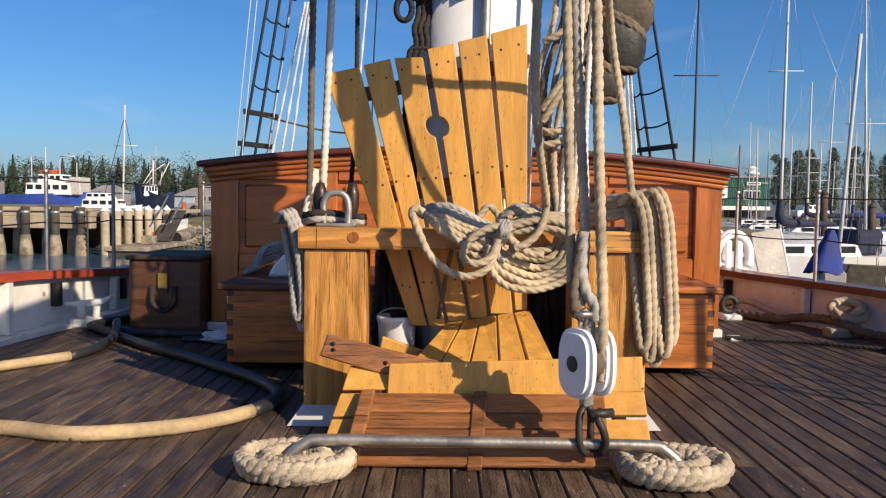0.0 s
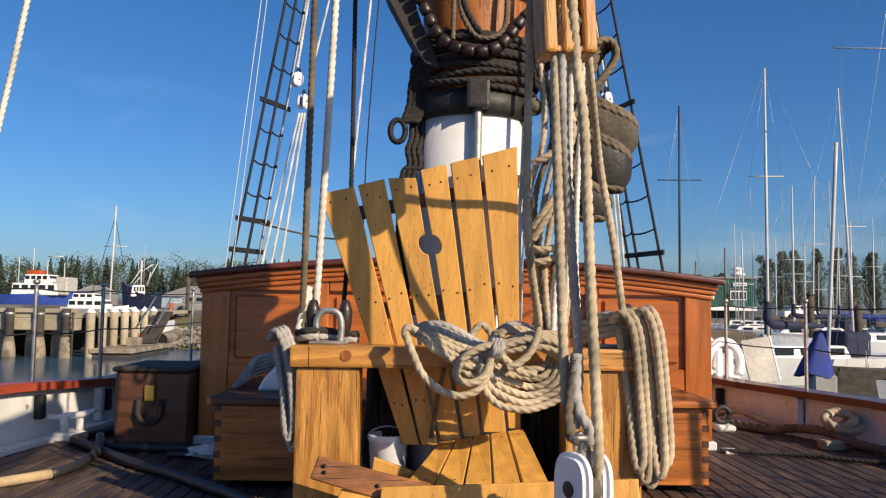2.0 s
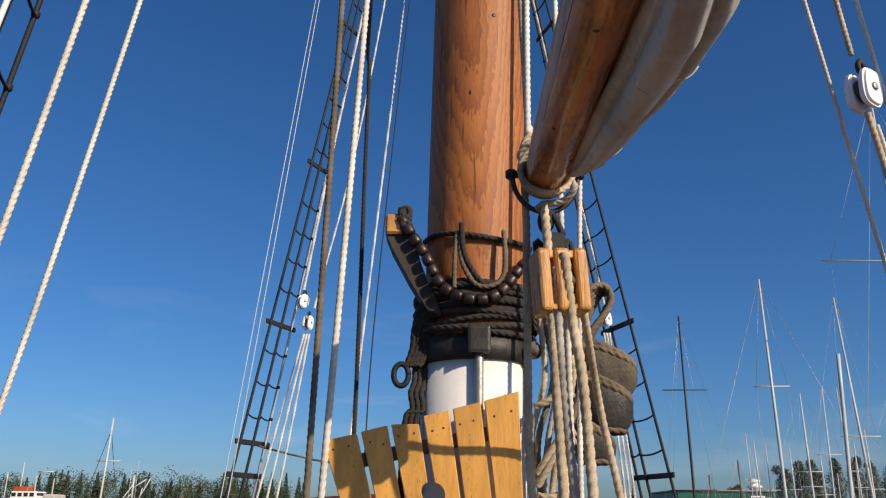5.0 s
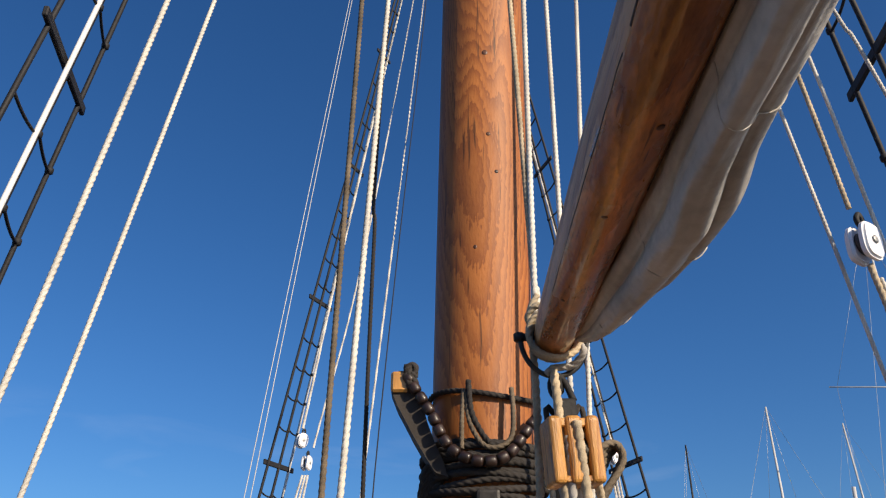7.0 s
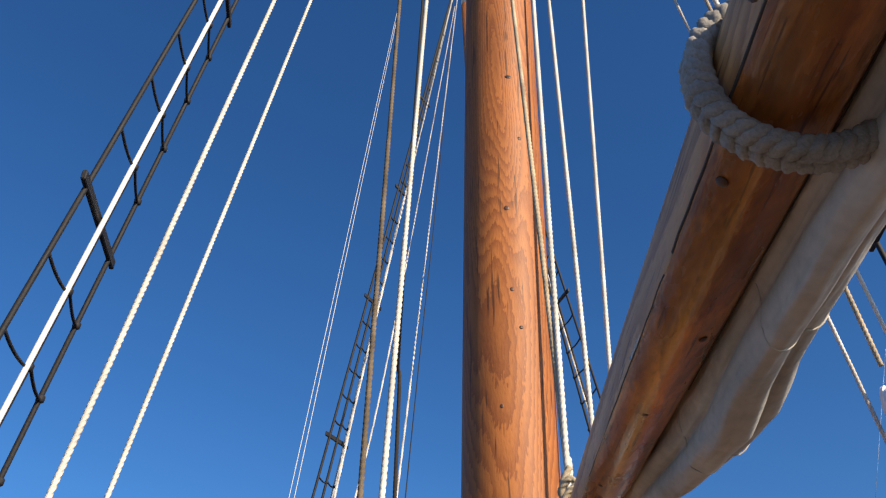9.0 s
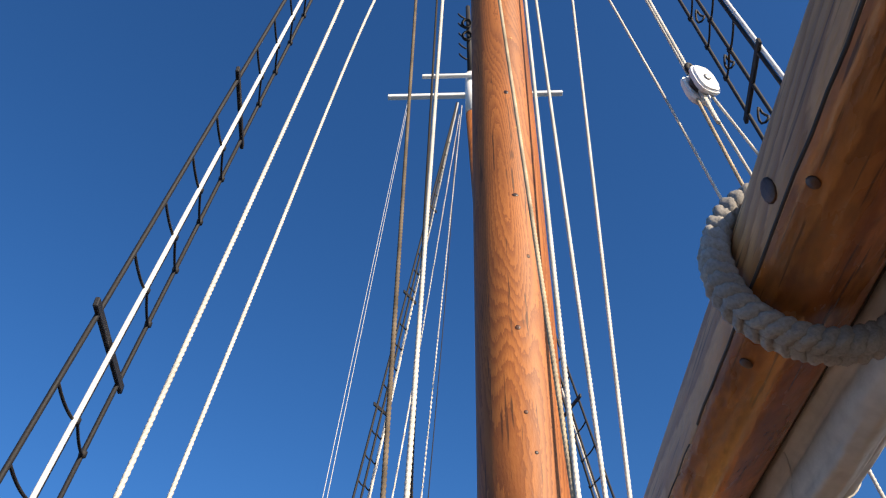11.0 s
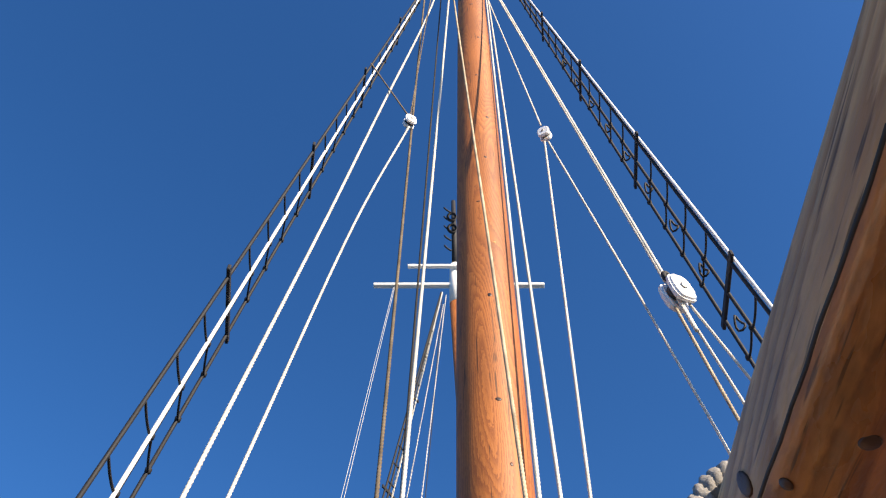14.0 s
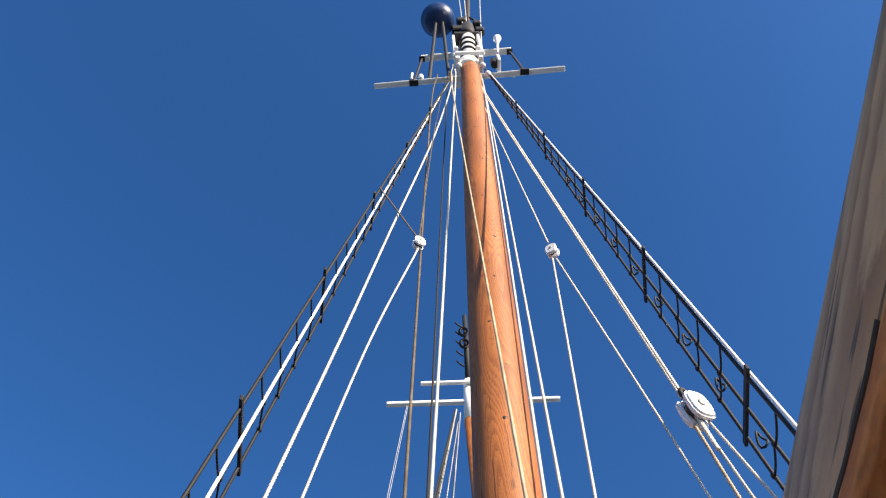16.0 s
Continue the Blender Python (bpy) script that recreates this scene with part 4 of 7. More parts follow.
boom = thing("boom", boom_at(2.25), "round oiled fir boom with worn varnish and dark seams", "boom")
BV, BF, BN = [], [], 64
stations = [2.275, 2.262, 2.23, 2.1, 1.95, 1.8] + [1.7 - 0.1 * k for k in range(54)]
for y in stations:
    rb = boom_r(y)
    for k in range(BN):
        a = 2 * math.pi * k / BN
        d = (a - radians(212)) % (math.pi / 4) - math.pi / 8
        facet = 0.965 * math.cos(math.pi / 8) / math.cos(d) / 0.924
        r = rb * (0.45 + 0.55 * min(facet, 1.022) + 0.012 * noise.noise(Vector((math.cos(a) * 2, y * 3, math.sin(a) * 2))))
        BV.append(boom_at(y, r * math.cos(a), r * math.sin(a)))
for i in range(len(stations) - 1):
    for k in range(BN):
        BF.append((i * BN + k, i * BN + (k + 1) % BN, (i + 1) * BN + (k + 1) % BN, (i + 1) * BN + k))
BF += [tuple(range(BN)), tuple((len(stations) - 1) * BN + k for k in range(BN))]
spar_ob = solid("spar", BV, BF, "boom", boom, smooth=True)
spar_ob.data.materials.append(M["boom_grey"])      # upper staves: weathered wood, its base paled for light missing on that side
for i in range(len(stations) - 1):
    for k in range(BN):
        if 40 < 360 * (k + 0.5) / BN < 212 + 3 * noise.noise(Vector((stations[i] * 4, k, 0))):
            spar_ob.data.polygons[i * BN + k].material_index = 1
sr = random.Random(17)
for ang, y0, y1, w in ((212, 1.75, 0.75, 0.0016), (212, 0.74, -0.2, 0.0026), (212, -0.2, -3.4, 0.0024), (318, 1.2, 0.2, 0.0014)):
    pts = []
    for y in np.arange(y0, y1, -0.05):
        a = radians(ang) + sr.uniform(-0.012, 0.012)
        r = boom_r(float(y)) * 1.0
        pts.append(boom_at(float(y), r * math.cos(a), r * math.sin(a)))
    tube("seam", pts, w, "pile", boom, "dark glue seam", sides=6, step=0.025)
for y, ang, r in ((0.285, 196, 0.015), (0.55, 232, 0.009), (1.27, 258, 0.007), (0.95, 285, 0.008), (1.75, 240, 0.006), (0.15, 262, 0.011), (0.24, 225, 0.008)):
    c, s = math.cos(radians(ang)), math.sin(radians(ang))
    turned("knot", [(r, 0.0), (r * 0.8, 0.0015), (0.001, 0.002)], boom_at(y, boom_r(y) * c, boom_r(y) * s), "walnut", boom, sides=12, m=Vector((c, 0, s)).to_track_quat("Z", "Y").to_matrix().to_4x4())
band = thing("boom_ring", boom_at(2.24), "black iron ring and old rope at the boom's end", "iron ring")
tube("hoop", [boom_at(2.235, 0.068 * math.cos(a), 0.068 * math.sin(a)) for a in np.linspace(0, 2 * math.pi, 25)], 0.008, "iron", band, step=0.015)
tube("bail", [boom_at(2.22, 0.104 * math.cos(a), 0.125 * math.sin(a)) for a in np.linspace(math.pi, 2 * math.pi, 19)], 0.0085, "iron", band, "dark iron bail under the boom's end", step=0.015)
for s_ in (-1, 1):
    tube("bolt", [boom_at(2.22, s_ * 0.062, 0.004), boom_at(2.22, s_ * 0.118, 0.004)], 0.013, "black", band, sides=8)
    turned("nut", [(0.004, -0.014), (0.018, -0.012), (0.018, 0.012), (0.004, 0.014)], boom_at(2.22, s_ * 0.108, 0.004), "black", band, sides=6)
for k in range(3):
    laid("lashing", [boom_at(2.205 - 0.02 * k + 0.01 * math.sin(a * 2 + k), (0.075 + 0.004 * k) * math.cos(a), (0.075 + 0.004 * k) * math.sin(a)) for a in np.linspace(0, 2 * math.pi, 25)], 0.0095, "rope", band)
laid("lashing", [boom_at(2.19, 0.07, -0.02), boom_at(2.17, 0.085, -0.06), boom_at(2.20, 0.05, -0.095), boom_at(2.21, 0.0, -0.10), boom_at(2.2, -0.03, -0.12)], 0.011, "rope_grey", band)
laid("knot", [boom_at(2.25, -0.05, 0.03), boom_at(2.24, -0.075, 0.08), boom_at(2.22, -0.045, 0.115), boom_at(2.235, -0.02, 0.085), boom_at(2.255, -0.06, 0.055), boom_at(2.24, -0.065, 0.11), boom_at(2.24, -0.04, 0.16)], 0.011, "rope", band)
part("lug", block(0.305, 0.345, 2.20, 2.24, 1.765, 1.83, 0.01), "black", band)
loop = thing("sail_tie", boom_at(0.42), "thick grey-white rope sling hanging round the boom", "rope sling")
for k in range(4):
    pts = []
    for a in np.linspace(0, 2 * math.pi, 121):
        ph = 11 * a + k * math.pi / 2
        w, h = 0.0145 * math.sin(ph), 0.008 * math.sin(2 * ph)
        pts.append(boom_at(0.42 - 0.02 * math.sin(a) + w, 0.012 + (0.117 + h) * math.cos(a), -0.012 + (0.107 + h) * math.sin(a)))
    laid("strand", pts, 0.0105, "rope_grey", loop)

sail = thing("furled_sail", boom_at(1.0, 0.2), "loosely furled cream canvas sail hanging along the boom", "sail")
NS, NO = 260, 120
BAG = ([0.3, 0.62, 0.76, 0.9, 1.03, 1.2, 1.38, 1.6, 1.76, 1.98, 2.06, 2.11], [0.205, 0.207, 0.212, 0.216, 0.224, 0.248, 0.246, 0.218, 0.193, 0.153, 0.120, 0.090])
OUT, UP = Vector((math.cos(radians(-27)), 0, math.sin(radians(-27)))), Vector((math.sin(radians(27)), 0, math.cos(radians(27))))


def sail_at(y, a, lift=0.0):
    """A point of the furled cloth: a slack bag slung beside and under the boom, with long folds that run along it."""
    full = float(np.interp(y, *BAG)) * (1 + 0.010 * math.sin(7 * y) + 0.008 * math.sin(17 * y + 1))
    near = boom_r(y) - 0.010 + 0.002 * math.exp(-((y - 1.38) / 0.30) ** 2)
    half = (full - near) / 2
    tall = half * float(np.interp(y, [0.6, 1.2, 2.0], [1.75, 1.5, 1.35]))
    slow = 0.45 * math.sin(1.3 * y + 0.6) + 0.2 * math.sin(3.1 * y)
    f1 = abs(math.sin(2.0 * a + 0.35 + 1.2 * slow + 0.5 * y)) ** 0.6
    f2 = abs(math.sin(4.5 * a + 1.9 - 1.6 * slow + 1.3 * y)) ** 0.8
    calm = 1 - 0.6 * math.exp(-(a / 0.45) ** 2)
    crease = 0.07 * noise.noise(Vector((math.cos(a) * 1.7, y * 4.5, math.sin(a) * 1.7))) + 0.035 * noise.noise(Vector((math.cos(a) * 4, y * 8, math.sin(a) * 4)))
    k = 1 - calm * (0.30 * (1 - f1) + 0.05 * (1 - f2)) + calm * crease
    return Vector(boom_at(y)) + OUT * ((full + near) / 2 + (half * k + lift) * math.cos(a)) + UP * (0.25 * tall + (tall * k + lift) * math.sin(a))


V, F = [], []
for i in range(NS):
    y = 2.11 - i * (5.4 / (NS - 1)) * (0.5 + 0.5 * i / (NS - 1))
    V += [sail_at(y, 2 * math.pi * j / NO) for j in range(NO)]
for i in range(NS - 1):
    for j in range(NO):
        F.append((i * NO + j, i * NO + (j + 1) % NO, (i + 1) * NO + (j + 1) % NO, (i + 1) * NO + j))
F.append(tuple(range(NO)))
F.append(tuple((NS - 1) * NO + j for j in range(NO - 1, -1, -1)))
solid("cloth", V, F, "sail", sail, smooth=True)
for y0, y1, a0, a1 in ((1.30, 1.38, -170, -5), (0.80, 0.86, -150, 30), (1.80, 1.86, -160, 20)):
    pts = [tuple(sail_at(y0 + (y1 - y0) * k / 16 + 0.04 * math.sin(math.pi * k / 16), radians(a0 + (a1 - a0) * k / 16), 0.0003)) for k in range(17)]
    tube("seam", pts, 0.0016, "sail", sail, "stitched seam across the cloth", sides=6, step=0.01)
wb = thing("wooden_tackle_block", (0.352, 2.18, 1.6), "varnished ash three-part pulley block hanging under the boom", "pulley block")
WM = pose(0.350, 2.18, 1.582, 0, -3, 8)
for xa, xb in ((-0.078, -0.036), (-0.026, 0.026), (0.036, 0.078)):
    part("cheek", block(xa, xb, -0.056, 0.056, -0.098, 0.098, 0.019, WM, seg=4), "bitt", wb)
for xa, xb in ((-0.0405, -0.0215), (0.0215, 0.0405)):
    part("crosspiece", block(xa, xb, -0.045, 0.045, 0.066, 0.090, 0.003, WM), "bitt", wb)
    part("crosspiece", block(xa, xb, -0.045, 0.045, -0.092, -0.074, 0.003, WM), "bitt", wb)
for o in (-0.031, 0.031):
    turned("sheave", [(0.015, -0.008), (0.048, -0.008), (0.038, 0.0), (0.048, 0.008), (0.015, 0.008)], (0, 0, 0), "iron", wb, sides=20, m=WM @ pose(o, 0, 0, 0, 90, 0))
part("strap", block(-0.03, 0.03, -0.012, 0.012, 0.08, 0.16, 0.006, WM), "black", wb)
tube("shackle", [(0.33, 2.19, 1.735), (0.308, 2.2, 1.765), (0.305, 2.21, 1.80), (0.325, 2.215, 1.828), (0.35, 2.21, 1.80), (0.368, 2.19, 1.74)], 0.011, "black", wb, step=0.012)
for o in (-0.05, 0.055):
    tube("strop", [tuple(WM @ Vector(p)) for p in ((o * 0.6, 0.03, 0.12), (o, 0.035, 0.15), (o * 1.1, 0.03, 0.11), (o, 0.02, 0.06))], 0.009, "rope_d", wb, step=0.015)


def line(label, pts, r, material, near=True, group="running rigging", name="rope", category="rope"):
    return tagged(laid(name, pts, r, material, near=near), label, category, group)


TAN = "weathered tan three-strand rope hanging in the mast tackle"
line(TAN, [(0.315, 2.205, 1.85), (0.316, 2.16, 1.7), (0.325, 2.16, 1.29), (0.338, 2.15, 0.85), (0.352, 2.15, 0.52)], 0.0135, "rope")
line(TAN, [(0.335, 2.14, 1.62), (0.345, 2.16, 1.29), (0.372, 2.16, 0.9), (0.385, 2.14, 0.62), (0.372, 2.12, 0.46)], 0.013, "rope_grey")
line(TAN, [(0.36, 2.125, 1.66), (0.378, 2.14, 1.45), (0.397, 2.13, 1.28), (0.413, 2.12, 0.85), (0.430, 2.10, 0.42), (0.432, 2.10, 0.26)], 0.0145, "rope")
line(TAN, [(0.398, 2.16, 1.62), (0.452, 2.32, 1.47), (0.527, 2.55, 1.262), (0.58, 2.58, 1.0), (0.614, 2.59, 0.765)], 0.0125, "rope")
line(TAN, [(0.262, 2.25, 1.93), (0.264, 2.25, 1.75), (0.257, 2.25, 1.334), (0.254, 2.25, 1.092), (0.264, 2.26, 0.94), (0.295, 2.36, 0.81), (0.318, 2.45, 0.73)], 0.012, "rope")
line(TAN, [(0.372, 2.2, 1.6), (0.385, 2.3, 1.2), (0.40, 2.42, 0.9), (0.40, 2.5, 0.72)], 0.0105, "rope_w")
pend = thing("chain_splice", (0.385, 2.14, 0.5), "dark grey spliced rope pendant above the white block", "rope splice")
laid("splice", [(0.375, 2.12, 0.66), (0.372, 2.115, 0.56), (0.385, 2.11, 0.50), (0.41, 2.105, 0.46), (0.408, 2.105, 0.42)], 0.0155, "rope_grey", pend)
laid("splice", [(0.375, 2.12, 0.66), (0.36, 2.115, 0.56), (0.352, 2.11, 0.49), (0.36, 2.105, 0.44), (0.38, 2.105, 0.435)], 0.014, "rope_brown", pend)

# twisted bundle of rope that hangs beside the chair
bundle = thing("hanging_rope_bundle", (0.36, 2.78, 0.7), "bundle of weathered tan rope loops hanging on the mast", "rope bundle")
for k in range(8):
    rr = random.Random(k + 5)
    x0 = 0.358 + 0.019 * k
    pts = [(x0 + 0.02, 2.86 + 0.02 * rr.random(), 1.68 - 0.03 * k)]
    for z in (1.42, 1.2, 1.05, 0.92, 0.78, 0.67):
        pts.append((x0 + 0.02 * math.sin(z * 9 + k) + (0.03 if z > 1.3 else 0.0), 2.86 + 0.035 * rr.random(), z))
    laid("strand", pts, 0.0115, ("rope", "rope_brown", "rope_grey")[k % 3], bundle)
for k, (za, zb) in enumerate(((1.06, 1.22), (1.02, 1.19), (0.94, 0.97), (0.99, 1.0), (1.30, 1.36))):
    laid("turn", [(0.345, 2.83, za), (0.39, 2.815, (za + zb) / 2 - 0.01), (0.455, 2.82, zb), (0.49, 2.87, zb - 0.01)], 0.0135, "rope", bundle)

# the leather-like fenders (rope-bound canvas chafing gear) beside the mast
def fender(cx, cy, z0, z1, rx, seed, label):
    """A canvas bowl with rope bound round its rim and body."""
    th = thing("canvas_fender", (cx, cy, z0), label, "fender", "fenders hung beside the mast")
    V, F = [], []
    NZ, NA = 14, 32
    for i in range(NZ):
        u = i / (NZ - 1)
        z = z1 + (z0 - z1) * u
        w = rx * (1.0 - 0.50 * u ** 2.2)
        for j in range(NA):
            a = 2 * math.pi * j / NA
            k = 1 + 0.10 * noise.noise(Vector((math.cos(a) * 2, math.sin(a) * 2, z * 6 + seed)))
            V.append((cx + 0.03 * u + w * k * math.cos(a), cy + w * 0.7 * k * math.sin(a), z - 0.05 * math.cos(a) * (1 - u) - 0.03 * math.sin(a) * (1 - u)))
    for i in range(NZ - 1):
        for j in range(NA):
            F.append((i * NA + j, i * NA + (j + 1) % NA, (i + 1) * NA + (j + 1) % NA, (i + 1) * NA + j))
    F += [tuple(range(NZ * NA - 1, (NZ - 1) * NA - 1, -1))]
    ob = solid("canvas", V, F, "canvas_grey" if seed == 1 else "leather", th, smooth=True)
    md = ob.modifiers.new("thickness", "SOLIDIFY")
    md.thickness = 0.008
    for i in (0, 1, NZ - 1):
        ring = [V[i * NA + j] for j in range(NA)] + [V[i * NA]]
        laid("binding", ring, 0.0145, "rope_brown", th, "brown rope edging")
    return th


fender(0.635, 3.06, 1.37, 1.53, 0.14, 1, "worn grey canvas fender bound with brown rope by the mast")
fender(0.61, 3.0, 1.235, 1.39, 0.125, 4, "small dark canvas fender bound with brown rope by the mast")
fender(0.55, 2.97, 1.12, 1.22, 0.10, 6, "small dark canvas fender bound with brown rope by the mast")
bights = thing("dark_rope_coil", (0.6, 2.95, 1.6), "stiff bights of dark brown rope beside the tackle block", "rope coil")
for k in range(5):
    o = 0.024 * k
    laid("bight", [(0.42 + o * 0.3, 2.86 + o, 1.46), (0.50 + o * 0.5, 2.88 + o, 1.60), (0.575 + o * 0.6, 2.92 + o, 1.76), (0.64 + o * 0.4, 2.94 + o, 1.80), (0.675 + o * 0.2, 2.95 + o, 1.77), (0.665, 2.95 + o, 1.71), (0.58 + o * 0.2, 2.93 + o, 1.60), (0.50, 2.9 + o, 1.48), (0.47, 2.88 + o, 1.36)], 0.0135, "rope_brown", bights)
for k in range(3):
    laid("bight", [(0.49, 2.9 + 0.03 * k, 1.70), (0.53, 2.86 + 0.03 * k, 1.83), (0.56, 2.86 + 0.03 * k, 1.85), (0.565, 2.88 + 0.03 * k, 1.80), (0.52, 2.9 + 0.03 * k, 1.68)], 0.0125, "rope_brown", bights)

# ---- rope hanks on the beam ----
hank = thing("rope_hank", (0.14, 2.53, 0.62), "big tangled hank of weathered tan rope hung over the beam", "rope hank")
def turn(pts, y, sway=0.004, r=0.0118, m="rope", seed=0):
    """One bight of the hank; the rope weaves a little to and fro as it goes."""
    rq = random.Random(seed)
    laid("turn", [(x + rq.uniform(-0.002, 0.002), y + sway * math.sin(1.7 * i + seed), z) for i, (x, z) in enumerate(pts)], r, m, hank)


# strands that run from the left bight down to the middle
for k in range(6):
    o = 0.0135 * k
    turn([(-0.083 + 0.012 * k, 0.690 - 0.004 * k), (-0.045 + 0.006 * k, 0.716 - o), (0.015, 0.722 - 1.35 * o), (0.07, 0.702 - 1.5 * o), (0.125, 0.672 - 1.2 * o), (0.186, 0.652 - 0.9 * o)], 2.565 - 0.011 * k, 0.005, 0.0115, "rope_grey" if k < 2 else "rope", k)
# bights of the right half
for k in range(6):
    w, h = 0.080 + 0.011 * k, 0.052 + 0.012 * k
    cx, cz = 0.288 + 0.002 * k, 0.628 - 0.011 * k
    turn([(cx + w * math.cos(a) - (0.02 if math.cos(a) < -0.5 else 0), cz + (0.75 if math.sin(a) > 0 else 1.0) * h * math.sin(a) + 0.006 * math.sin(3 * a + k)) for a in np.linspace(2.6, 2.6 - 2 * math.pi * (0.86 + 0.02 * k), 15)], 2.552 - 0.012 * k, 0.008, 0.0118, "rope", 20 + k)
for k in range(3):
    turn([(0.165, 0.648 - 0.012 * k), (0.215, 0.668 - 0.006 * k), (0.28, 0.690 - 0.006 * k), (0.335, 0.697 - 0.008 * k), (0.392, 0.694 - 0.014 * k)], 2.508 - 0.012 * k, 0.004, 0.0122, "rope", 30 + k)
for k in range(3):
    turn([(0.190, 0.690 - 0.01 * k), (0.225, 0.717 - 0.009 * k), (0.262, 0.724 - 0.012 * k), (0.30, 0.713 - 0.012 * k), (0.345, 0.690 - 0.012 * k)], 2.57 - 0.012 * k, 0.004, 0.0115, ("rope_grey", "rope", "rope")[k], 35 + k)
turn([(0.117, 0.688), (0.138, 0.716), (0.158, 0.720), (0.176, 0.700), (0.186, 0.676)], 2.575, 0.002, 0.0118, "rope", 40)
# crossing strands in the middle
turn([(0.175, 0.655), (0.225, 0.612), (0.27, 0.578), (0.315, 0.572)], 2.482, 0.003, 0.0118, "rope", 41)
turn([(0.315, 0.790), (0.322, 0.740), (0.318, 0.695), (0.296, 0.640), (0.256, 0.606), (0.222, 0.592)], 2.470, 0.003, 0.0122, "rope", 42)
turn([(0.10, 0.648), (0.135, 0.612), (0.165, 0.575), (0.20, 0.552)], 2.505, 0.003, 0.0118, "rope_grey", 43)
turn([(0.060, 0.606), (0.09, 0.575), (0.13, 0.560), (0.17, 0.575)], 2.512, 0.003, 0.0118, "rope", 44)
# the long hanging loop and the curl in front
turn([(-0.060, 0.700), (-0.080, 0.712), (-0.096, 0.702), (-0.086, 0.668), (-0.066, 0.622), (-0.045, 0.578), (-0.010, 0.537), (0.042, 0.507), (0.095, 0.503), (0.140, 0.528), (0.168, 0.580), (0.185, 0.632)], 2.492, 0.002, 0.0125, "rope", 45)
turn([(0.195, 0.660), (0.150, 0.655), (0.105, 0.634), (0.072, 0.600), (0.066, 0.566), (0.085, 0.546), (0.120, 0.545), (0.152, 0.568), (0.172, 0.610), (0.182, 0.645)], 2.474, 0.002, 0.0125, "rope", 46)
for k in range(3):
    laid("frapping", [(0.178 + 0.011 * k, 2.52, 0.68), (0.186 + 0.010 * k, 2.466, 0.658), (0.182 + 0.008 * k, 2.462, 0.636), (0.172 + 0.010 * k, 2.50, 0.61)], 0.0115, "rope_grey", hank)


def side_coil(name, cx, cy, ztop, zbot, n, dx, material, label, r=0.013):
    th = thing(name, (cx, cy, zbot), label, "rope coil")
    for k in range(n):
        x = cx + dx * k
        zb = zbot + 0.05 * abs(k - n * 0.35) * 0.7
        y = cy + 0.014 * (k % 3)
        laid("turn", [(x - 0.045, y + 0.03, ztop - 0.03), (x - 0.015, y, ztop + 0.004 * k), (x + 0.018, y - 0.01, ztop - 0.06), (x + 0.036, y - 0.012, (ztop + zbot) / 2 + 0.05), (x + 0.05, y - 0.01, zb + 0.06), (x + 0.038, y - 0.01, zb), (x + 0.022, y, zb + 0.04), (x + 0.008, y + 0.018, (ztop + zbot) / 2), (x - 0.02, y + 0.03, ztop - 0.05)], r, material, th)
    return th


side_coil("hanging_rope_coil", 0.625, 2.58, 0.765, 0.20, 5, 0.023, "rope", "long coil of tan rope hanging over the beam's end")
side_coil("hanging_rope_coil", -0.515, 2.64, 0.69, 0.30, 3, 0.012, "rope_grey", "grey rope coil hanging beside the beam's end", 0.011)
top_coil = thing("pin_rope_turns", (-0.45, 2.70, 0.65), "dark grey rope turns round the pins on the beam", "rope")
for k in range(2):
    laid("turn", [(-0.47, 2.70, 0.662 + 0.02 * k), (-0.42, 2.66, 0.672 + 0.02 * k), (-0.36, 2.73, 0.668 + 0.02 * k), (-0.29, 2.70, 0.662 + 0.018 * k), (-0.27, 2.735, 0.66 + 0.018 * k)], 0.012, "rope_d" if k % 2 else "rope_grey", top_coil)
top_coil2 = thing("pin_rope_turns", (0.6, 2.66, 0.65), "tan rope turns round the pins on the beam", "rope")
for k in range(4):
    laid("turn", [(0.50, 2.70, 0.665 + 0.02 * k), (0.56, 2.64, 0.69 + 0.02 * k), (0.63, 2.62, 0.70 + 0.018 * k), (0.70, 2.65, 0.672 + 0.016 * k), (0.72, 2.69, 0.64)], 0.0125, "rope", top_coil2)

# ---- halyards and other lines up the mast ----
MASTLINE = "rope running up beside the mast to the masthead"
line("dark hairy " + MASTLINE, [(-0.456, 2.72, 0.62), (-0.4505, 2.724, 1.2), (-0.316, 2.95, 13.645), (-0.2, 2.98, 16.4)], 0.0115, "rope_brown")
line("white twisted " + MASTLINE, [(-0.47, 2.71, 0.68), (-0.44, 2.73, 0.84), (-0.404, 2.75, 1.034), (0.094, 2.9, 14.647), (0.14, 2.93, 16.6)], 0.0125, "rope_w")
line("thin dark " + MASTLINE, [(-0.336, 2.86, 0.7), (-0.324, 2.96, 1.238), (-0.325, 2.96, 2.66), (-0.312, 2.97, 4.14), (-0.06, 3.0, 14.133), (0.0, 3.0, 16.4)], 0.0085, "rope_d")
line("tan " + MASTLINE, [(0.283, 2.28, 2.08), (0.059, 2.80, 14.268), (0.1, 2.84, 16.6)], 0.0105, "rope")
line("pale " + MASTLINE, [(0.29, 2.29, 2.09), (0.305, 2.32, 3.2), (0.61, 2.95, 14.772), (0.6, 2.98, 16.6)], 0.0105, "rope_w")
line("pale " + MASTLINE, [(0.40, 2.70, 0.66), (0.457, 2.7, 2.466), (0.616, 2.95, 14.211), (0.6, 3.0, 16.6)], 0.0105, "rope_w")
SIDELINE = "white rope slanting from the rail up to the mast"
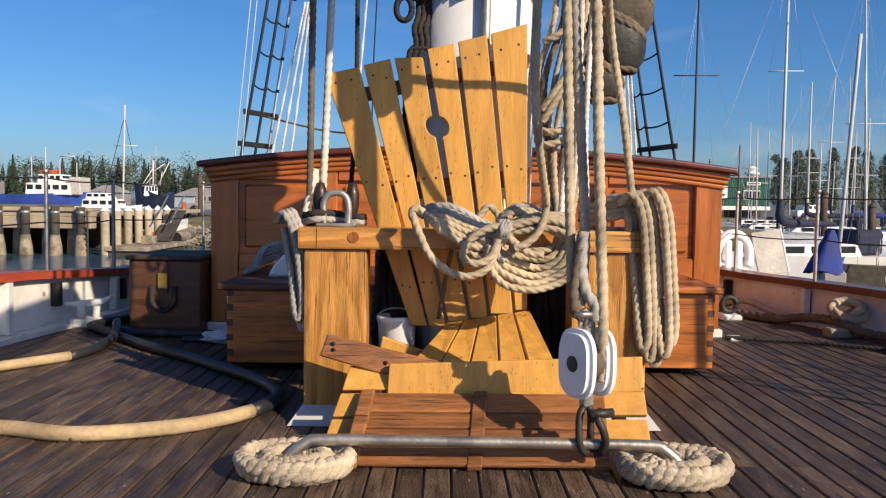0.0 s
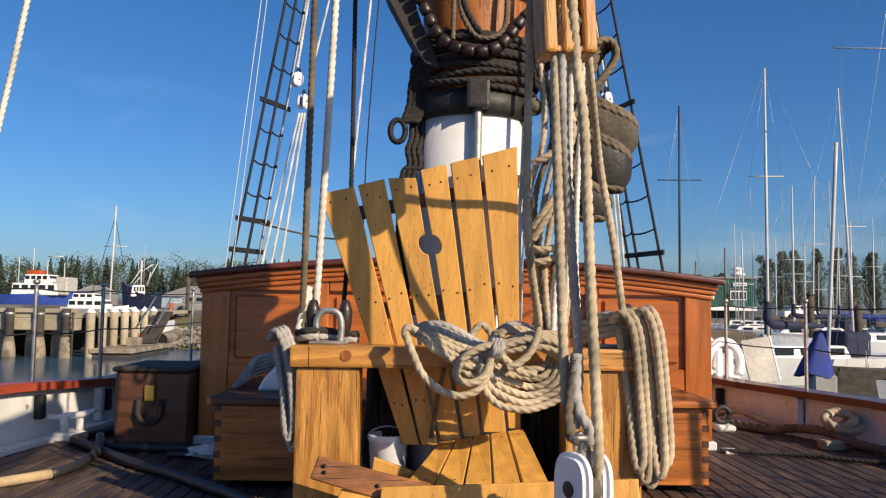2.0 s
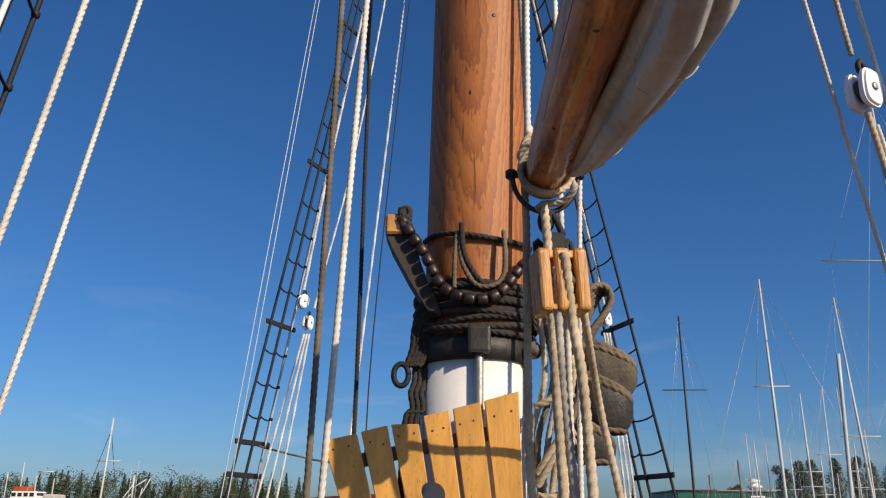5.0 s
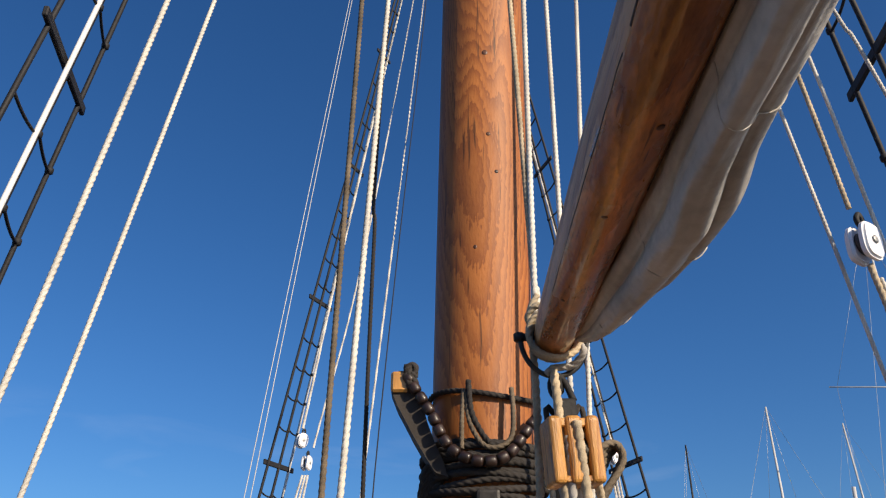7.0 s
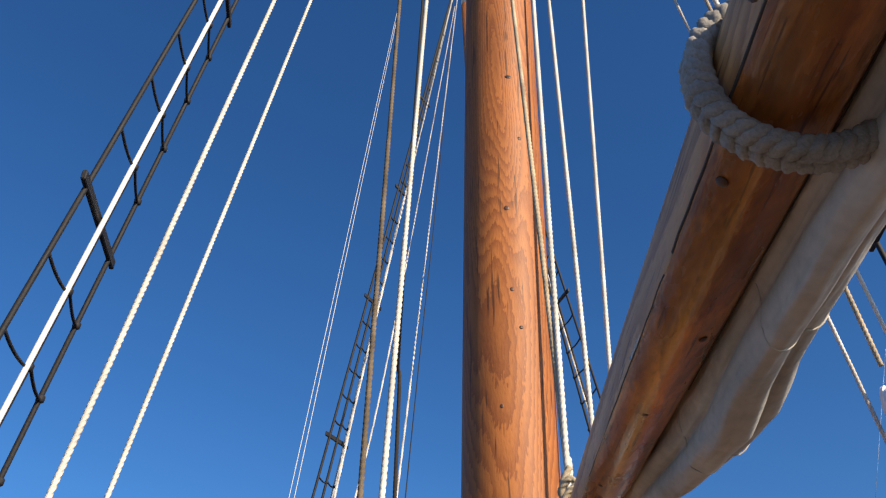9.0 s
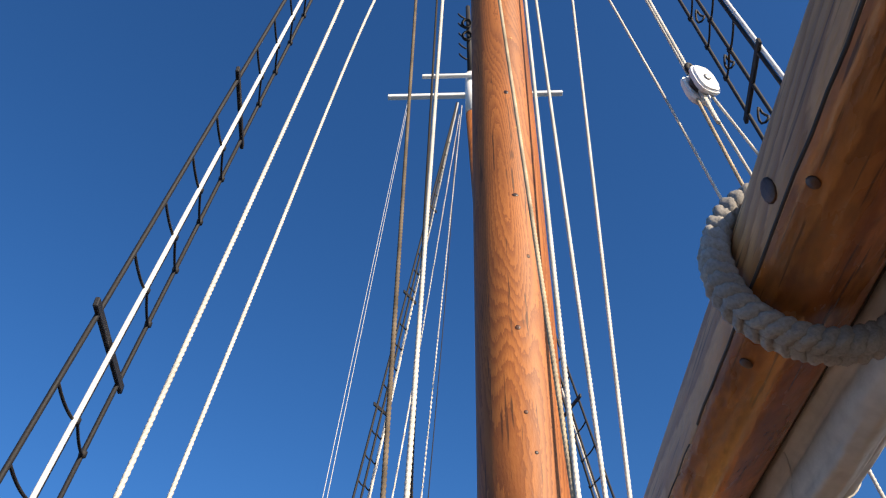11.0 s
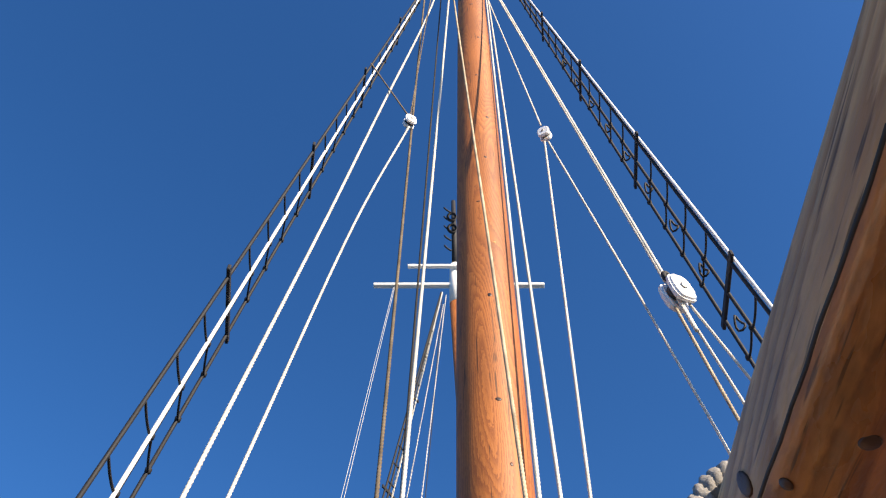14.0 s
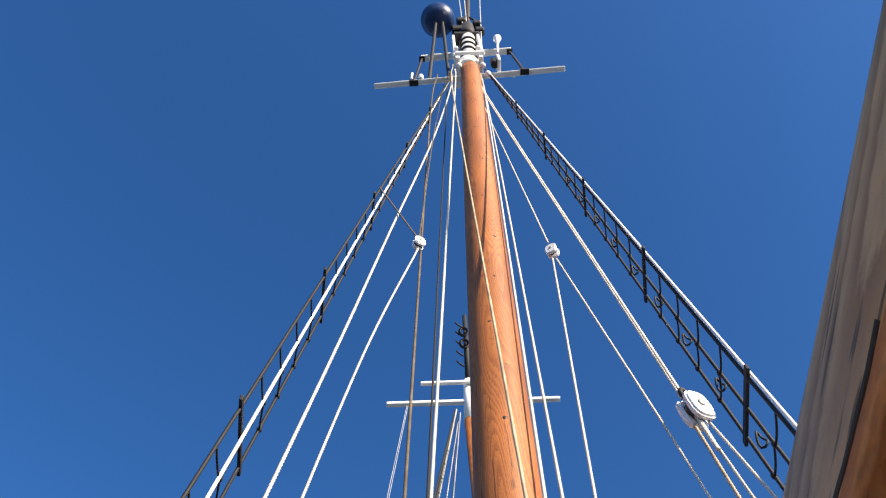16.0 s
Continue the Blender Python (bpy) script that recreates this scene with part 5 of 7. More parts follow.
line(SIDELINE, [(-1.84, 2.59, 0.36), (-1.588, 2.63, 2.0), (-1.321, 2.69, 4.0), (-0.985, 2.76, 6.5), (-0.70, 2.82, 8.772), (-0.282, 2.9, 12.009), (0.0, 2.95, 14.858), (0.1, 2.97, 16.4)], 0.0125, "rope_w")
line(SIDELINE, [(-1.655, 2.64, 0.36), (-1.525, 2.67, 1.2), (-1.407, 2.70, 2.0), (-1.134, 2.76, 4.0), (-0.765, 2.79, 6.5), (-0.402, 2.8, 8.282)], 0.010, "rope_w")
line(SIDELINE, [(1.90, 2.8, 0.30), (1.713, 2.8, 1.848), (1.337, 2.8, 4.844), (0.898, 2.8, 7.956)], 0.0085, "rope_w")
line(SIDELINE, [(0.49, 2.73, 0.66), (0.52, 2.75, 1.814), (0.862, 2.8, 7.959)], 0.0095, "rope_w")
line(SIDELINE, [(0.865, 2.8, 8.31), (0.576, 2.95, 13.53), (0.5, 2.98, 15.6)], 0.008, "rope_w")
line("thin dark rope between a small block and the shroud", [(-0.395, 2.8, 8.479), (-0.885, 2.8, 9.989)], 0.008, "rope_brown")
line("thin dark rope from a small block up to the masthead", [(-0.395, 2.8, 8.55), (-0.25, 2.9, 12.5), (-0.05, 3.0, 16.2)], 0.008, "rope_brown", near=False)


def small_block(x, y, z, s, m, label, name="rigging_block"):
    th = thing(name, (x, y, z), label, "pulley block", "white rigging blocks")
    T = Matrix.Translation((x, y, z)) @ m
    for o in (-0.3, 0.3):
        part("cheek", cheek(T @ pose(0, o * s, 0), 0.62 * s, 0.85 * s, 0.34 * s, 0.1 * s), "nylon", th)
    turned("sheave", [(0.2 * s, -0.1 * s), (0.5 * s, -0.1 * s), (0.5 * s, 0.1 * s), (0.2 * s, 0.1 * s)], (0, 0, 0), "leather", th, sides=14, m=T @ Matrix.Rotation(radians(90), 4, "X"))
    turned("hub", [(0.16 * s, 0), (0.18 * s, 0.04 * s), (0.1 * s, 0.06 * s)], (0, 0, 0), "galv", th, sides=12, m=T @ pose(0, -0.48 * s, 0) @ Matrix.Rotation(radians(90), 4, "X"))
    tube("strop", [tuple(T @ Vector(p)) for p in ((0, 0, 0.8 * s), (0.2 * s, 0, 1.1 * s), (0, 0, 1.45 * s), (-0.2 * s, 0, 1.1 * s), (0, 0, 0.8 * s))], 0.12 * s, "black", th, step=0.1 * s)
    return th


small_block(-0.398, 2.8, 8.40, 0.095, pose(0, 0, 0, 0, 0, 30), "small white plastic block on a side rope under the masthead")
small_block(0.88, 2.8, 8.12, 0.095, pose(0, 0, 0, 0, 0, -30), "small white plastic block on a side rope under the masthead")
small_block(1.45, 2.7, 5.47, 0.15, pose(0, 0, 0, 0, -10, 25), "large white plastic block in a tackle beside the shrouds")
small_block(1.69, 2.7, 2.553, 0.10, pose(0, 0, 0, 0, 6, 30), "white plastic block at the lower end of a tackle")
TACK = "white rope of the tackle beside the shrouds"
line(TACK, [(1.43, 2.7, 5.62), (1.402, 2.7, 5.75), (0.638, 2.95, 14.576), (0.56, 2.98, 16.4)], 0.0125, "rope_w")
line(TACK, [(1.40, 2.7, 5.60), (0.615, 2.95, 14.579), (0.55, 2.98, 16.4)], 0.009, "rope_w")
line(TACK, [(1.40, 2.7, 5.33), (1.487, 2.7, 4.407), (1.60, 2.7, 3.44), (1.668, 2.7, 2.72)], 0.0105, "rope")
line(TACK, [(1.45, 2.7, 5.33), (1.554, 2.7, 4.542), (1.68, 2.7, 3.49), (1.774, 2.7, 2.533), (2.0, 2.7, 0.3)], 0.0088, "rope_w")
line(TACK, [(1.50, 2.7, 5.36), (1.65, 2.7, 4.709), (1.868, 2.7, 3.787), (1.978, 2.7, 3.328), (2.55, 2.7, 0.3)], 0.0088, "rope_w")
line("spliced tan rope holding the lower tackle block", [(1.69, 2.7, 2.46), (1.735, 2.7, 2.10), (1.80, 2.7, 1.5), (2.0, 2.7, 0.30)], 0.0125, "rope")
line(TACK, [(1.72, 2.7, 2.40), (1.80, 2.7, 1.9), (2.1, 2.7, 0.30)], 0.008, "rope_w")

# ---- shrouds and ratlines ----
def rigging(name, lines, zs, step, batten_z, label, r=0.013, mats=None, zlow=0.3, over=0.08, ratr=0.008, near=True, loops=False):
    th = thing(name, lines[0][0], label, "shrouds")
    ends = [(Vector(a), Vector(b)) for a, b in lines]
    def at(k, z):
        a, b = ends[k]
        return a + (b - a) * ((z - a.z) / (b.z - a.z))
    for k in range(len(ends)):
        tube("shroud", [tuple(at(k, zlow)), tuple(ends[k][1])], r, (mats or ["black"] * 9)[k], th, sides=10, step=0.3)
    z, i = zs[0], 0
    while z < zs[1]:
        bat = min((abs(z - b) for b in batten_z), default=9)
        first, last = at(0, z), at(len(ends) - 1, z)
        if bat < step * 0.5:
            zb = min(batten_z, key=lambda b: abs(b - z))
            p, q = at(0, zb), at(len(ends) - 1, zb)
            d = (q - p).normalized()
            p, q = p - d * over, q + d * over
            M4 = Matrix.Translation((p + q) / 2) @ d.to_track_quat("X", "Z").to_matrix().to_4x4()
            L2 = (q - p).length / 2
            part("batten", block(-L2, L2, -0.012, 0.012, -0.028, 0.028, 0.005, M4), "black", th)
        else:
            for k in range(len(ends) - 1):
                p, q = at(k, z), at(k + 1, z)
                tube("ratline", sagged(p, q - Vector((0, 0, 0.03)), 0.022, 7), ratr, "black", th, sides=6, step=0.03)
                turned("seizing", [(0.006, -0.025), (0.02, -0.015), (0.022, 0.01), (0.006, 0.025)], tuple(q - Vector((0, 0, 0.02))), "black", th, sides=8)
        z += step
        i += 1
    return th


TOPL = (0.039, 3.0, 16.108)
rigging("main_shrouds", [((-1.888, 2.6, 3.206), TOPL), ((-1.884, 2.9, 3.372), TOPL), ((-1.928, 3.2, 3.598), TOPL)], (1.24, 15.2), 0.4, [1.64, 3.64, 5.64, 7.64, 9.64, 11.64, 13.64], "black wire shrouds with rope ratlines and wooden battens beside the mast", zlow=0.30)
a, b = Vector((-1.884, 2.875, 3.372)), Vector(TOPL)
tagged(tube("white_stay", [tuple(a + (b - a) * ((0.36 - a.z) / (b.z - a.z)) + Vector((0.018, -0.01, 0))), tuple(b)], 0.013, "white", sides=10, step=0.3), "white covered wire stay lashed along the shrouds", "stay")
TOPR = (0.70, 3.0, 17.2)
rigging("main_shrouds", [((1.852, 2.5, 4.979), TOPR), ((1.875, 2.75, 5.02), TOPR), ((1.9, 3.0, 5.078), TOPR)], (1.2, 16.3), 0.4, [1.6, 3.6, 5.58, 7.58, 9.58, 11.58, 13.58], "black wire shrouds with rope ratlines and wooden battens beside the mast", zlow=0.26)
a, b = Vector((1.852, 2.48, 4.979)), Vector(TOPR)
tagged(tube("white_stay", [tuple(a + (b - a) * ((0.3 - a.z) / (b.z - a.z)) + Vector((0.025, -0.01, 0))), tuple(b)], 0.013, "white", sides=10, step=0.3), "white covered wire stay lashed along the shrouds", "stay")
coils_r = thing("ratline_coils", (1.9, 2.9, 5), "small black rope coils tied along the shrouds", "rope coils")
for k in range(9):
    z = 5.35 + 0.62 * k
    c = Vector((1.88, 2.85, 5.05)).lerp(Vector(TOPR), (z - 5.05) / 12.15)
    tube("coil", [(c.x + 0.028 * math.cos(t), c.y + 0.02 * math.sin(t * 2), c.z + 0.07 * math.sin(t)) for t in np.linspace(0, 2 * math.pi, 17)], 0.009, "black", coils_r, sides=6, step=0.03)
FT = 9.0
rigging("fore_shrouds", [((-2.174, 8.6, 1.259), (-0.075, FT, 13.998)), ((-2.074, 8.8, 1.27), (-0.064, FT, 13.997)), ((-1.975, 9.0, 1.314), (-0.053, FT, 13.996))], (0.9, 13.0), 0.36, [1.34, 1.68, 3.0, 5.0, 7.0, 9.0, 11.0], "black wire shrouds with ratlines at the forward mast", r=0.016, mats=["black", "black", "alu"], zlow=0.30, ratr=0.01)
rigging("fore_shrouds", [((2.403, 8.4, 1.386), (0.212, FT, 13.982)), ((2.249, 8.8, 1.444), (0.201, FT, 13.983)), ((2.19, 9.0, 1.522), (0.19, FT, 13.983))], (0.9, 13.0), 0.36, [1.36, 3.0, 5.0, 7.0, 9.0, 11.0], "black wire shrouds with ratlines at the forward mast", r=0.016, zlow=0.25, ratr=0.01)
for x in (-2.1, 2.2):
    part("chainplate_block", block(x - 0.25, x + 0.25, 8.4, 9.2, 0.2, 0.36, 0.02), "black")
    tagged(scene.collection.objects[-1], "black channel board at the foot of the forward shrouds", "channel board")
# white tackles beside the forward shrouds
small_block(-1.566, 8.8, 3.28, 0.095, pose(0, 0, 0, 0, 10, 40), "white block in a tackle by the forward shrouds")
small_block(-1.494, 8.8, 3.03, 0.095, pose(0, 0, 0, 0, 10, 70), "white block in a tackle by the forward shrouds")
small_block(1.886, 8.6, 3.06, 0.095, pose(0, 0, 0, 0, -10, 40), "white block in a tackle by the forward shrouds")
FORE = "white rope of the forward mast's rigging"
for dx in (-0.05, 0.0, 0.05):
    line(FORE, [(-1.50 + dx * 0.6, 8.8, 2.9), (-1.78 + dx * 2, 8.8, 1.3), (-1.93 + dx * 2, 8.8, 0.4)], 0.014, "rope_w", near=False)
    line(FORE, [(1.886 + dx * 0.6, 8.6, 2.9), (2.02 + dx, 8.6, 1.3), (2.05 + dx, 8.6, 0.4)], 0.014, "rope_w", near=False)
line(FORE, [(-1.566, 8.8, 3.42), (-1.2, 8.9, 6.2), (-0.1, 9.0, 13.6)], 0.016, "rope_w", near=False)
line(FORE, [(-1.43, 8.8, 3.2), (-0.95, 8.9, 6.0), (-0.03, 9.0, 13.6)], 0.012, "rope_w", near=False)
a, b = Vector((-0.69, 8.0, 3.863)), Vector((0.02, 8.9, 13.761))
line(FORE, [extend(a, b, 0.98), tuple(a), tuple(b)], 0.013, "rope_w", near=False)
line(FORE, [(1.886, 8.6, 3.2), (1.6, 8.8, 5.2), (0.2, 9.0, 13.6)], 0.012, "rope_w", near=False)
for i, (a, b) in enumerate((((-2.082, 8.0, 1.256), (-1.028, 9.0, 14.2)), ((-2.014, 8.0, 1.257), (-1.006, 9.0, 14.2)))):
    tagged(tube("wire_stay", [extend(a, b, 0.35), b], 0.005, "alu", sides=6, step=0.5), "thin pale wire stay of the forward mast", "stay", "thin stays")
tagged(tube("wire_stay", [(-0.60, 6.6, 1.0), (-0.59, 6.85, 2.35), (-0.48, 7.6, 5.09), (-0.27, 8.9, 9.64), (-0.06, 9.0, 13.8)], 0.006, "black", sides=6, step=0.5), "thin dark wire stay of the forward mast", "stay", "thin stays")
line("grey rope tied across behind the deckhouse roof", [(-1.98, 8.9, 1.66), (-1.3, 8.7, 1.50), (-0.9, 8.5, 1.46)], 0.012, "rope_brown", near=False)

# ---- forward mast ----
fore = thing("foremast", (0.12, FT, 0), "forward mast with white spreaders, mostly hidden behind the mainmast", "mast")
fx = lambda z: (0.50 - 0.006 * z) if z < 13.6 else 0.22
round_spar("shaft", [0.0, 6, 13.6], [0.16, 0.16, 0.13], fx, FT, "mast", fore)
round_spar("masthead", [13.601, 14.9], [0.135, 0.12], fx, FT, "white", fore, "white painted masthead")
round_spar("topmast", [14.901, 17.6], [0.07, 0.05], fx, FT, "black", fore)
part("spreader", block(-1.437, 2.003, FT - 0.05, FT + 0.05, 14.19, 14.27, 0.01), "white", fore)
part("crosstree", block(-0.76, 0.9, FT - 0.2, FT - 0.12, 14.64, 14.71, 0.01), "white", fore)
for k in range(4):
    tube("coil", [((0.30, 0.29, 0.17, 0.17)[k] + 0.09 * math.cos(t), FT - 0.12, (9.8, 10.4, 16.2, 16.7)[k] + 0.16 * math.sin(t)) for t in np.linspace(0, 4 * math.pi, 25)], 0.03, "rope_brown" if k < 2 else "black", fore, sides=6, step=0.05)
for k in range(5):
    tube("hook", [(0.15, FT - 0.06, 15.4 + 0.4 * k), (0.05, FT - 0.1, 15.45 + 0.4 * k), (0.0, FT - 0.1, 15.55 + 0.4 * k)], 0.02, "black", fore, sides=6)

# ---- masthead ----
head = thing("masthead_crosstrees", (0.44, MY, 16.9), "white painted crosstrees, cap and fittings at the masthead", "masthead")
xm = 0.44
def board(name, a, b, w, t, material, parent, label=""):
    """A straight board from a to b, w wide and t thick."""
    a, b = Vector(a), Vector(b)
    d = b - a
    m4 = Matrix.Translation((a + b) / 2) @ Matrix.Rotation(math.atan2(d.y, d.x), 4, "Z")
    return part(name, block(-d.length / 2, d.length / 2, -w / 2, w / 2, -t / 2, t / 2, 0.012, m4), material, parent, label)


round_spar("cheeks", [16.901, 16.95, 17.3, 17.35], [0.20, 0.225, 0.225, 0.20], lambda z: 0.42, MY, "white", head)
round_spar("doubling", [17.351, 20.1], [0.165, 0.16], lambda z: 0.43 + 0.03 * (z - 17), MY, "white", head)
board("lower_spreader", (-1.42, 3.16, 16.40), (2.23, 2.95, 16.40), 0.11, 0.04, "white", head)
board("upper_spreader", (-0.55, 3.06, 18.30), (1.37, 2.96, 18.30), 0.14, 0.07, "white", head)
for a, b in (((-0.53, 3.06, 18.25), (-0.66, 3.12, 16.44)), ((1.33, 2.97, 18.25), (1.46, 2.98, 16.44))):
    tube("strut", [a, b], 0.026, "black", head, sides=8)
    for p, w in ((a, 0.06), (b, 0.085)):
        part("strut_shoe", block(p[0] - w, p[0] + w, p[1] - 0.06, p[1] + 0.06, p[2] - 0.012 if w < 0.07 else p[2] - 0.07, p[2] + 0.012 if w < 0.07 else p[2] - 0.005, 0.005), "black", head)
for x in (0.20, 0.66):
    part("trestle", block(x - 0.045, x + 0.045, 2.78, 3.4, 16.95, 17.12, 0.01), "white", head)
    part("trestle", block(x - 0.04, x + 0.04, 2.8, 3.4, 18.05, 18.2, 0.01), "white", head)
for x in (0.17, 0.74):
    part("cheek_board", block(x - 0.035, x + 0.035, 2.90, 3.12, 17.7 if x < 0.5 else 18.3, 20.05, 0.015), "white", head)
part("yoke", block(0.16, 0.76, 2.80, 2.87, 17.55, 17.66, 0.012), "white", head)
for z, w in ((17.75, 0.025), (18.35, 0.035), (18.9, 0.03), (19.45, 0.03)):
    c = 0.43 + 0.03 * (z - 17)
    tube("band", [(c + 0.172 * math.cos(t), MY + 0.172 * math.sin(t), z + 0.04 * math.sin(t * 2)) for t in np.linspace(0, 2 * math.pi, 25)], w, "black", head, sides=8)
for x, y, z, r in ((0.16, 2.92, 17.75, 0.07), (0.72, 2.92, 17.9, 0.07), (0.22, 2.9, 16.75, 0.06), (0.68, 2.9, 16.7, 0.06), (0.75, 2.95, 16.2, 0.06)):
    turned("masthead_block", [(0.2 * r, -1.3 * r), (0.9 * r, -0.9 * r), (r, 0), (0.9 * r, 0.9 * r), (0.2 * r, 1.3 * r)], (x, y, z), "white", head, sides=12)
part("cap", block(0.18, 0.80, 2.88, 3.2, 20.11, 20.32, 0.03), "black", head, "black iron cap")
round_spar("topmast_heel", [20.321, 20.6, 21.6, 21.7], [0.19, 0.2, 0.17, 0.1], lambda z: 0.50 + 0.03 * (z - 20), MY, "black", head, "black topmast heel")
for x, z, s in ((0.30, 21.0, 0.14), (0.82, 20.75, 0.11), (0.80, 21.7, 0.10), (0.42, 22.2, 0.12)):
    part("gear", block(x - s, x + s, 2.88, 3.06, z - s * 1.5, z + s * 1.5, 0.03), "black", head)
tube("hoop", [(0.56 + 0.22 * math.cos(t), 2.98, 22.1 + 0.8 * math.sin(t)) for t in np.linspace(0, math.pi, 15)], 0.03, "black", head, sides=8, step=0.1)
round_spar("topmast", [21.701, 24, 29], [0.075, 0.07, 0.06], lambda z: 0.56 + 0.04 * (z - 21.7), MY, "black", head, "black topmast")
tube("trumpet", [(0.99, 2.72, 16.95), (1.02, 2.72, 17.4), (1.055, 2.72, 18.0), (1.07, 2.72, 18.25), (1.08, 2.72, 18.42)], 0.09, "white", head, "white signal trumpet", sides=18, step=0.03, taper=([0, 0.55, 0.72, 0.86, 0.95, 1], [0.28, 0.30, 0.42, 0.62, 0.9, 1.0]))
part("lamp_bracket", block(0.955, 1.015, 2.74, 3.04, 16.46, 17.0, 0.01), "white", head)
tube("lamp", [(0.90, 2.85, 16.50), (0.90, 2.85, 16.82)], 0.075, "black", head, "dark masthead lamp", sides=14)
for x in (-0.70, -0.52, 1.25):
    tube("antenna", [(x, 3.05, 16.42), (x, 3.05, 16.64 if x > -0.6 else 16.9)], 0.05 if x > -0.6 else 0.025, "white", head, sides=8)
radar = thing("radome", (-0.166, 2.6, 20.5), "dark blue round dome on two dark legs at the masthead", "radar dome")
turned("dome", [(0.02, -0.36), (0.12, -0.355), (0.28, -0.31), (0.38, -0.2), (0.415, -0.05), (0.42, 0.05), (0.36, 0.2), (0.2, 0.3), (0.02, 0.33)], (-0.17, 2.75, 21.2), "dome", radar, sides=32)
for a, b in (((-0.22, 2.75, 20.85), (-0.36, 3.08, 16.44)), ((-0.06, 2.75, 20.85), (0.02, 3.06, 16.44))):
    tube("leg", [a, b], 0.036, "black", radar, sides=10)
for p in ((-0.05, 0.02), (0.0, 0.22), (0.27, 0.75)):
    tagged(tube("topmast_stay", [(0.47 + p[0], 2.95, 18.2), (0.47 + p[1], 2.95, 29)], 0.016, "alu", sides=6, step=1.0), "thin wire stay of the topmast", "stay", "thin stays")

# dark gear that hangs behind the beam, each side of the mast's foot, also standing in for shade
for x0, lab in ((-0.235, "dark tarred rope bundle hanging behind the beam"), (0.355, "dark tarred rope bundle hanging behind the beam")):
    g = thing("dark_rope_bundle", (x0, 2.9, 0.1), lab, "rope bundle", "dark rope bundles behind the beam")
    for k in range(7):
        rr = random.Random(60 + k)
        x = x0 + 0.018 * k
        y = 2.88 + 0.05 * rr.random()
        laid("strand", [(x + 0.02, y, 0.60), (x + rr.uniform(-0.01, 0.01), y - 0.01, 0.42), (x + rr.uniform(-0.02, 0.02), y, 0.25), (x + rr.uniform(-0.02, 0.02), y + 0.01, 0.10 + 0.1 * rr.random()), (x + 0.012, y + 0.03, 0.06), (x + 0.02, y + 0.03, 0.3), (x + 0.025, y + 0.02, 0.55)], 0.0145, "rope_d", g)
    # casing added as a black backing for the shaded gap
    part("drum", block(x0 - 0.02, x0 + 0.13, 2.97, 3.2, 0.02, 0.56, 0.03, seg=3), "black", g, "black casing added to darken the gap")
jug = thing("plastic_bucket", (-0.165, 2.83, 0), "white plastic bucket standing on deck behind the post", "bucket")
turned("body", [(0.05, 0.0), (0.054, 0.004), (0.068, 0.30), (0.072, 0.305), (0.072, 0.325), (0.064, 0.325), (0.050, 0.02), (0.002, 0.018)], (-0.160, 2.835, 0.001), "nylon", jug, sides=24)
tube("bail_handle", [(-0.16 + 0.073 * math.cos(a), 2.835 - 0.02 * math.sin(a), 0.31 + 0.045 * math.sin(a)) for a in np.linspace(0, math.pi, 13)], 0.003, "galv", jug, step=0.01)
hang = thing("rope_tail", (0.06, 2.72, 0.3), "thin brown rope end hanging before the chair slats", "rope")
laid("cord", [(0.03, 2.58, 0.575), (0.015, 2.66, 0.50), (0.005, 2.725, 0.42), (-0.01, 2.73, 0.33)], 0.008, "rope_brown", hang)

# ---- hose and small things on deck ----
hose = thing("fire_hose", (-0.9, 3.0, 0), "long hose of tan canvas and dark rubber lying on deck", "hose")
HZ = 0.024
tube("canvas_length", [(-1.75, 2.43, HZ), (-1.351, 2.404, HZ), (-1.099, 2.346, HZ), (-0.839, 2.428, HZ), (-0.70, 2.54, HZ), (-0.634, 2.634, HZ)], 0.024, "hose_tan", hose, "pale tan canvas length", sides=12)
tube("rubber_length", [(-0.634, 2.634, HZ), (-0.59, 2.75, HZ), (-0.60, 2.90, HZ), (-0.74, 3.129, HZ), (-1.0, 3.40, HZ), (-1.149, 3.553, HZ), (-1.42, 3.80, HZ), (-1.62, 4.02, HZ), (-1.83, 4.25, HZ), (-1.95, 4.40, HZ), (-1.87, 4.62, HZ), (-1.70, 4.82, HZ)], 0.024, "hose", hose, sides=12)
tube("canvas_length", [(-2.05, 3.10, HZ), (-1.85, 3.28, HZ), (-1.66, 3.52, HZ)], 0.022, "hose_tan", hose, "pale tan canvas length", sides=12)
tube("rubber_length", [(-1.66, 3.52, HZ), (-1.63, 3.72, HZ), (-1.66, 4.0, HZ + 0.01), (-1.76, 4.28, HZ + 0.04), (-1.70, 4.20, HZ), (-1.45, 4.16, HZ), (-1.15, 4.17, HZ), (-1.0, 4.26, HZ), (-0.95, 4.45, HZ)], 0.022, "hose", hose, sides=12)
tube("rubber_length", [(-1.32, 4.02, 0.018), (-1.1, 4.04, 0.018), (-0.95, 4.1, 0.018)], 0.016, "hose", hose, sides=10)

cleat = thing("deck_cleat", (-2.0, 4.5, 0), "white painted horn cleat bolted at the bulwark", "cleat")
part("base", block(-2.09, -1.94, 4.42, 4.56, 0.0, 0.05, 0.01), "white_rough", cleat)
for y in (4.47, 4.53):
    tube("post", [(-2.01 + (y - 4.5), y, 0.05), (-2.01 + (y - 4.5), y, 0.13)], 0.022, "white_rough", cleat, sides=12)
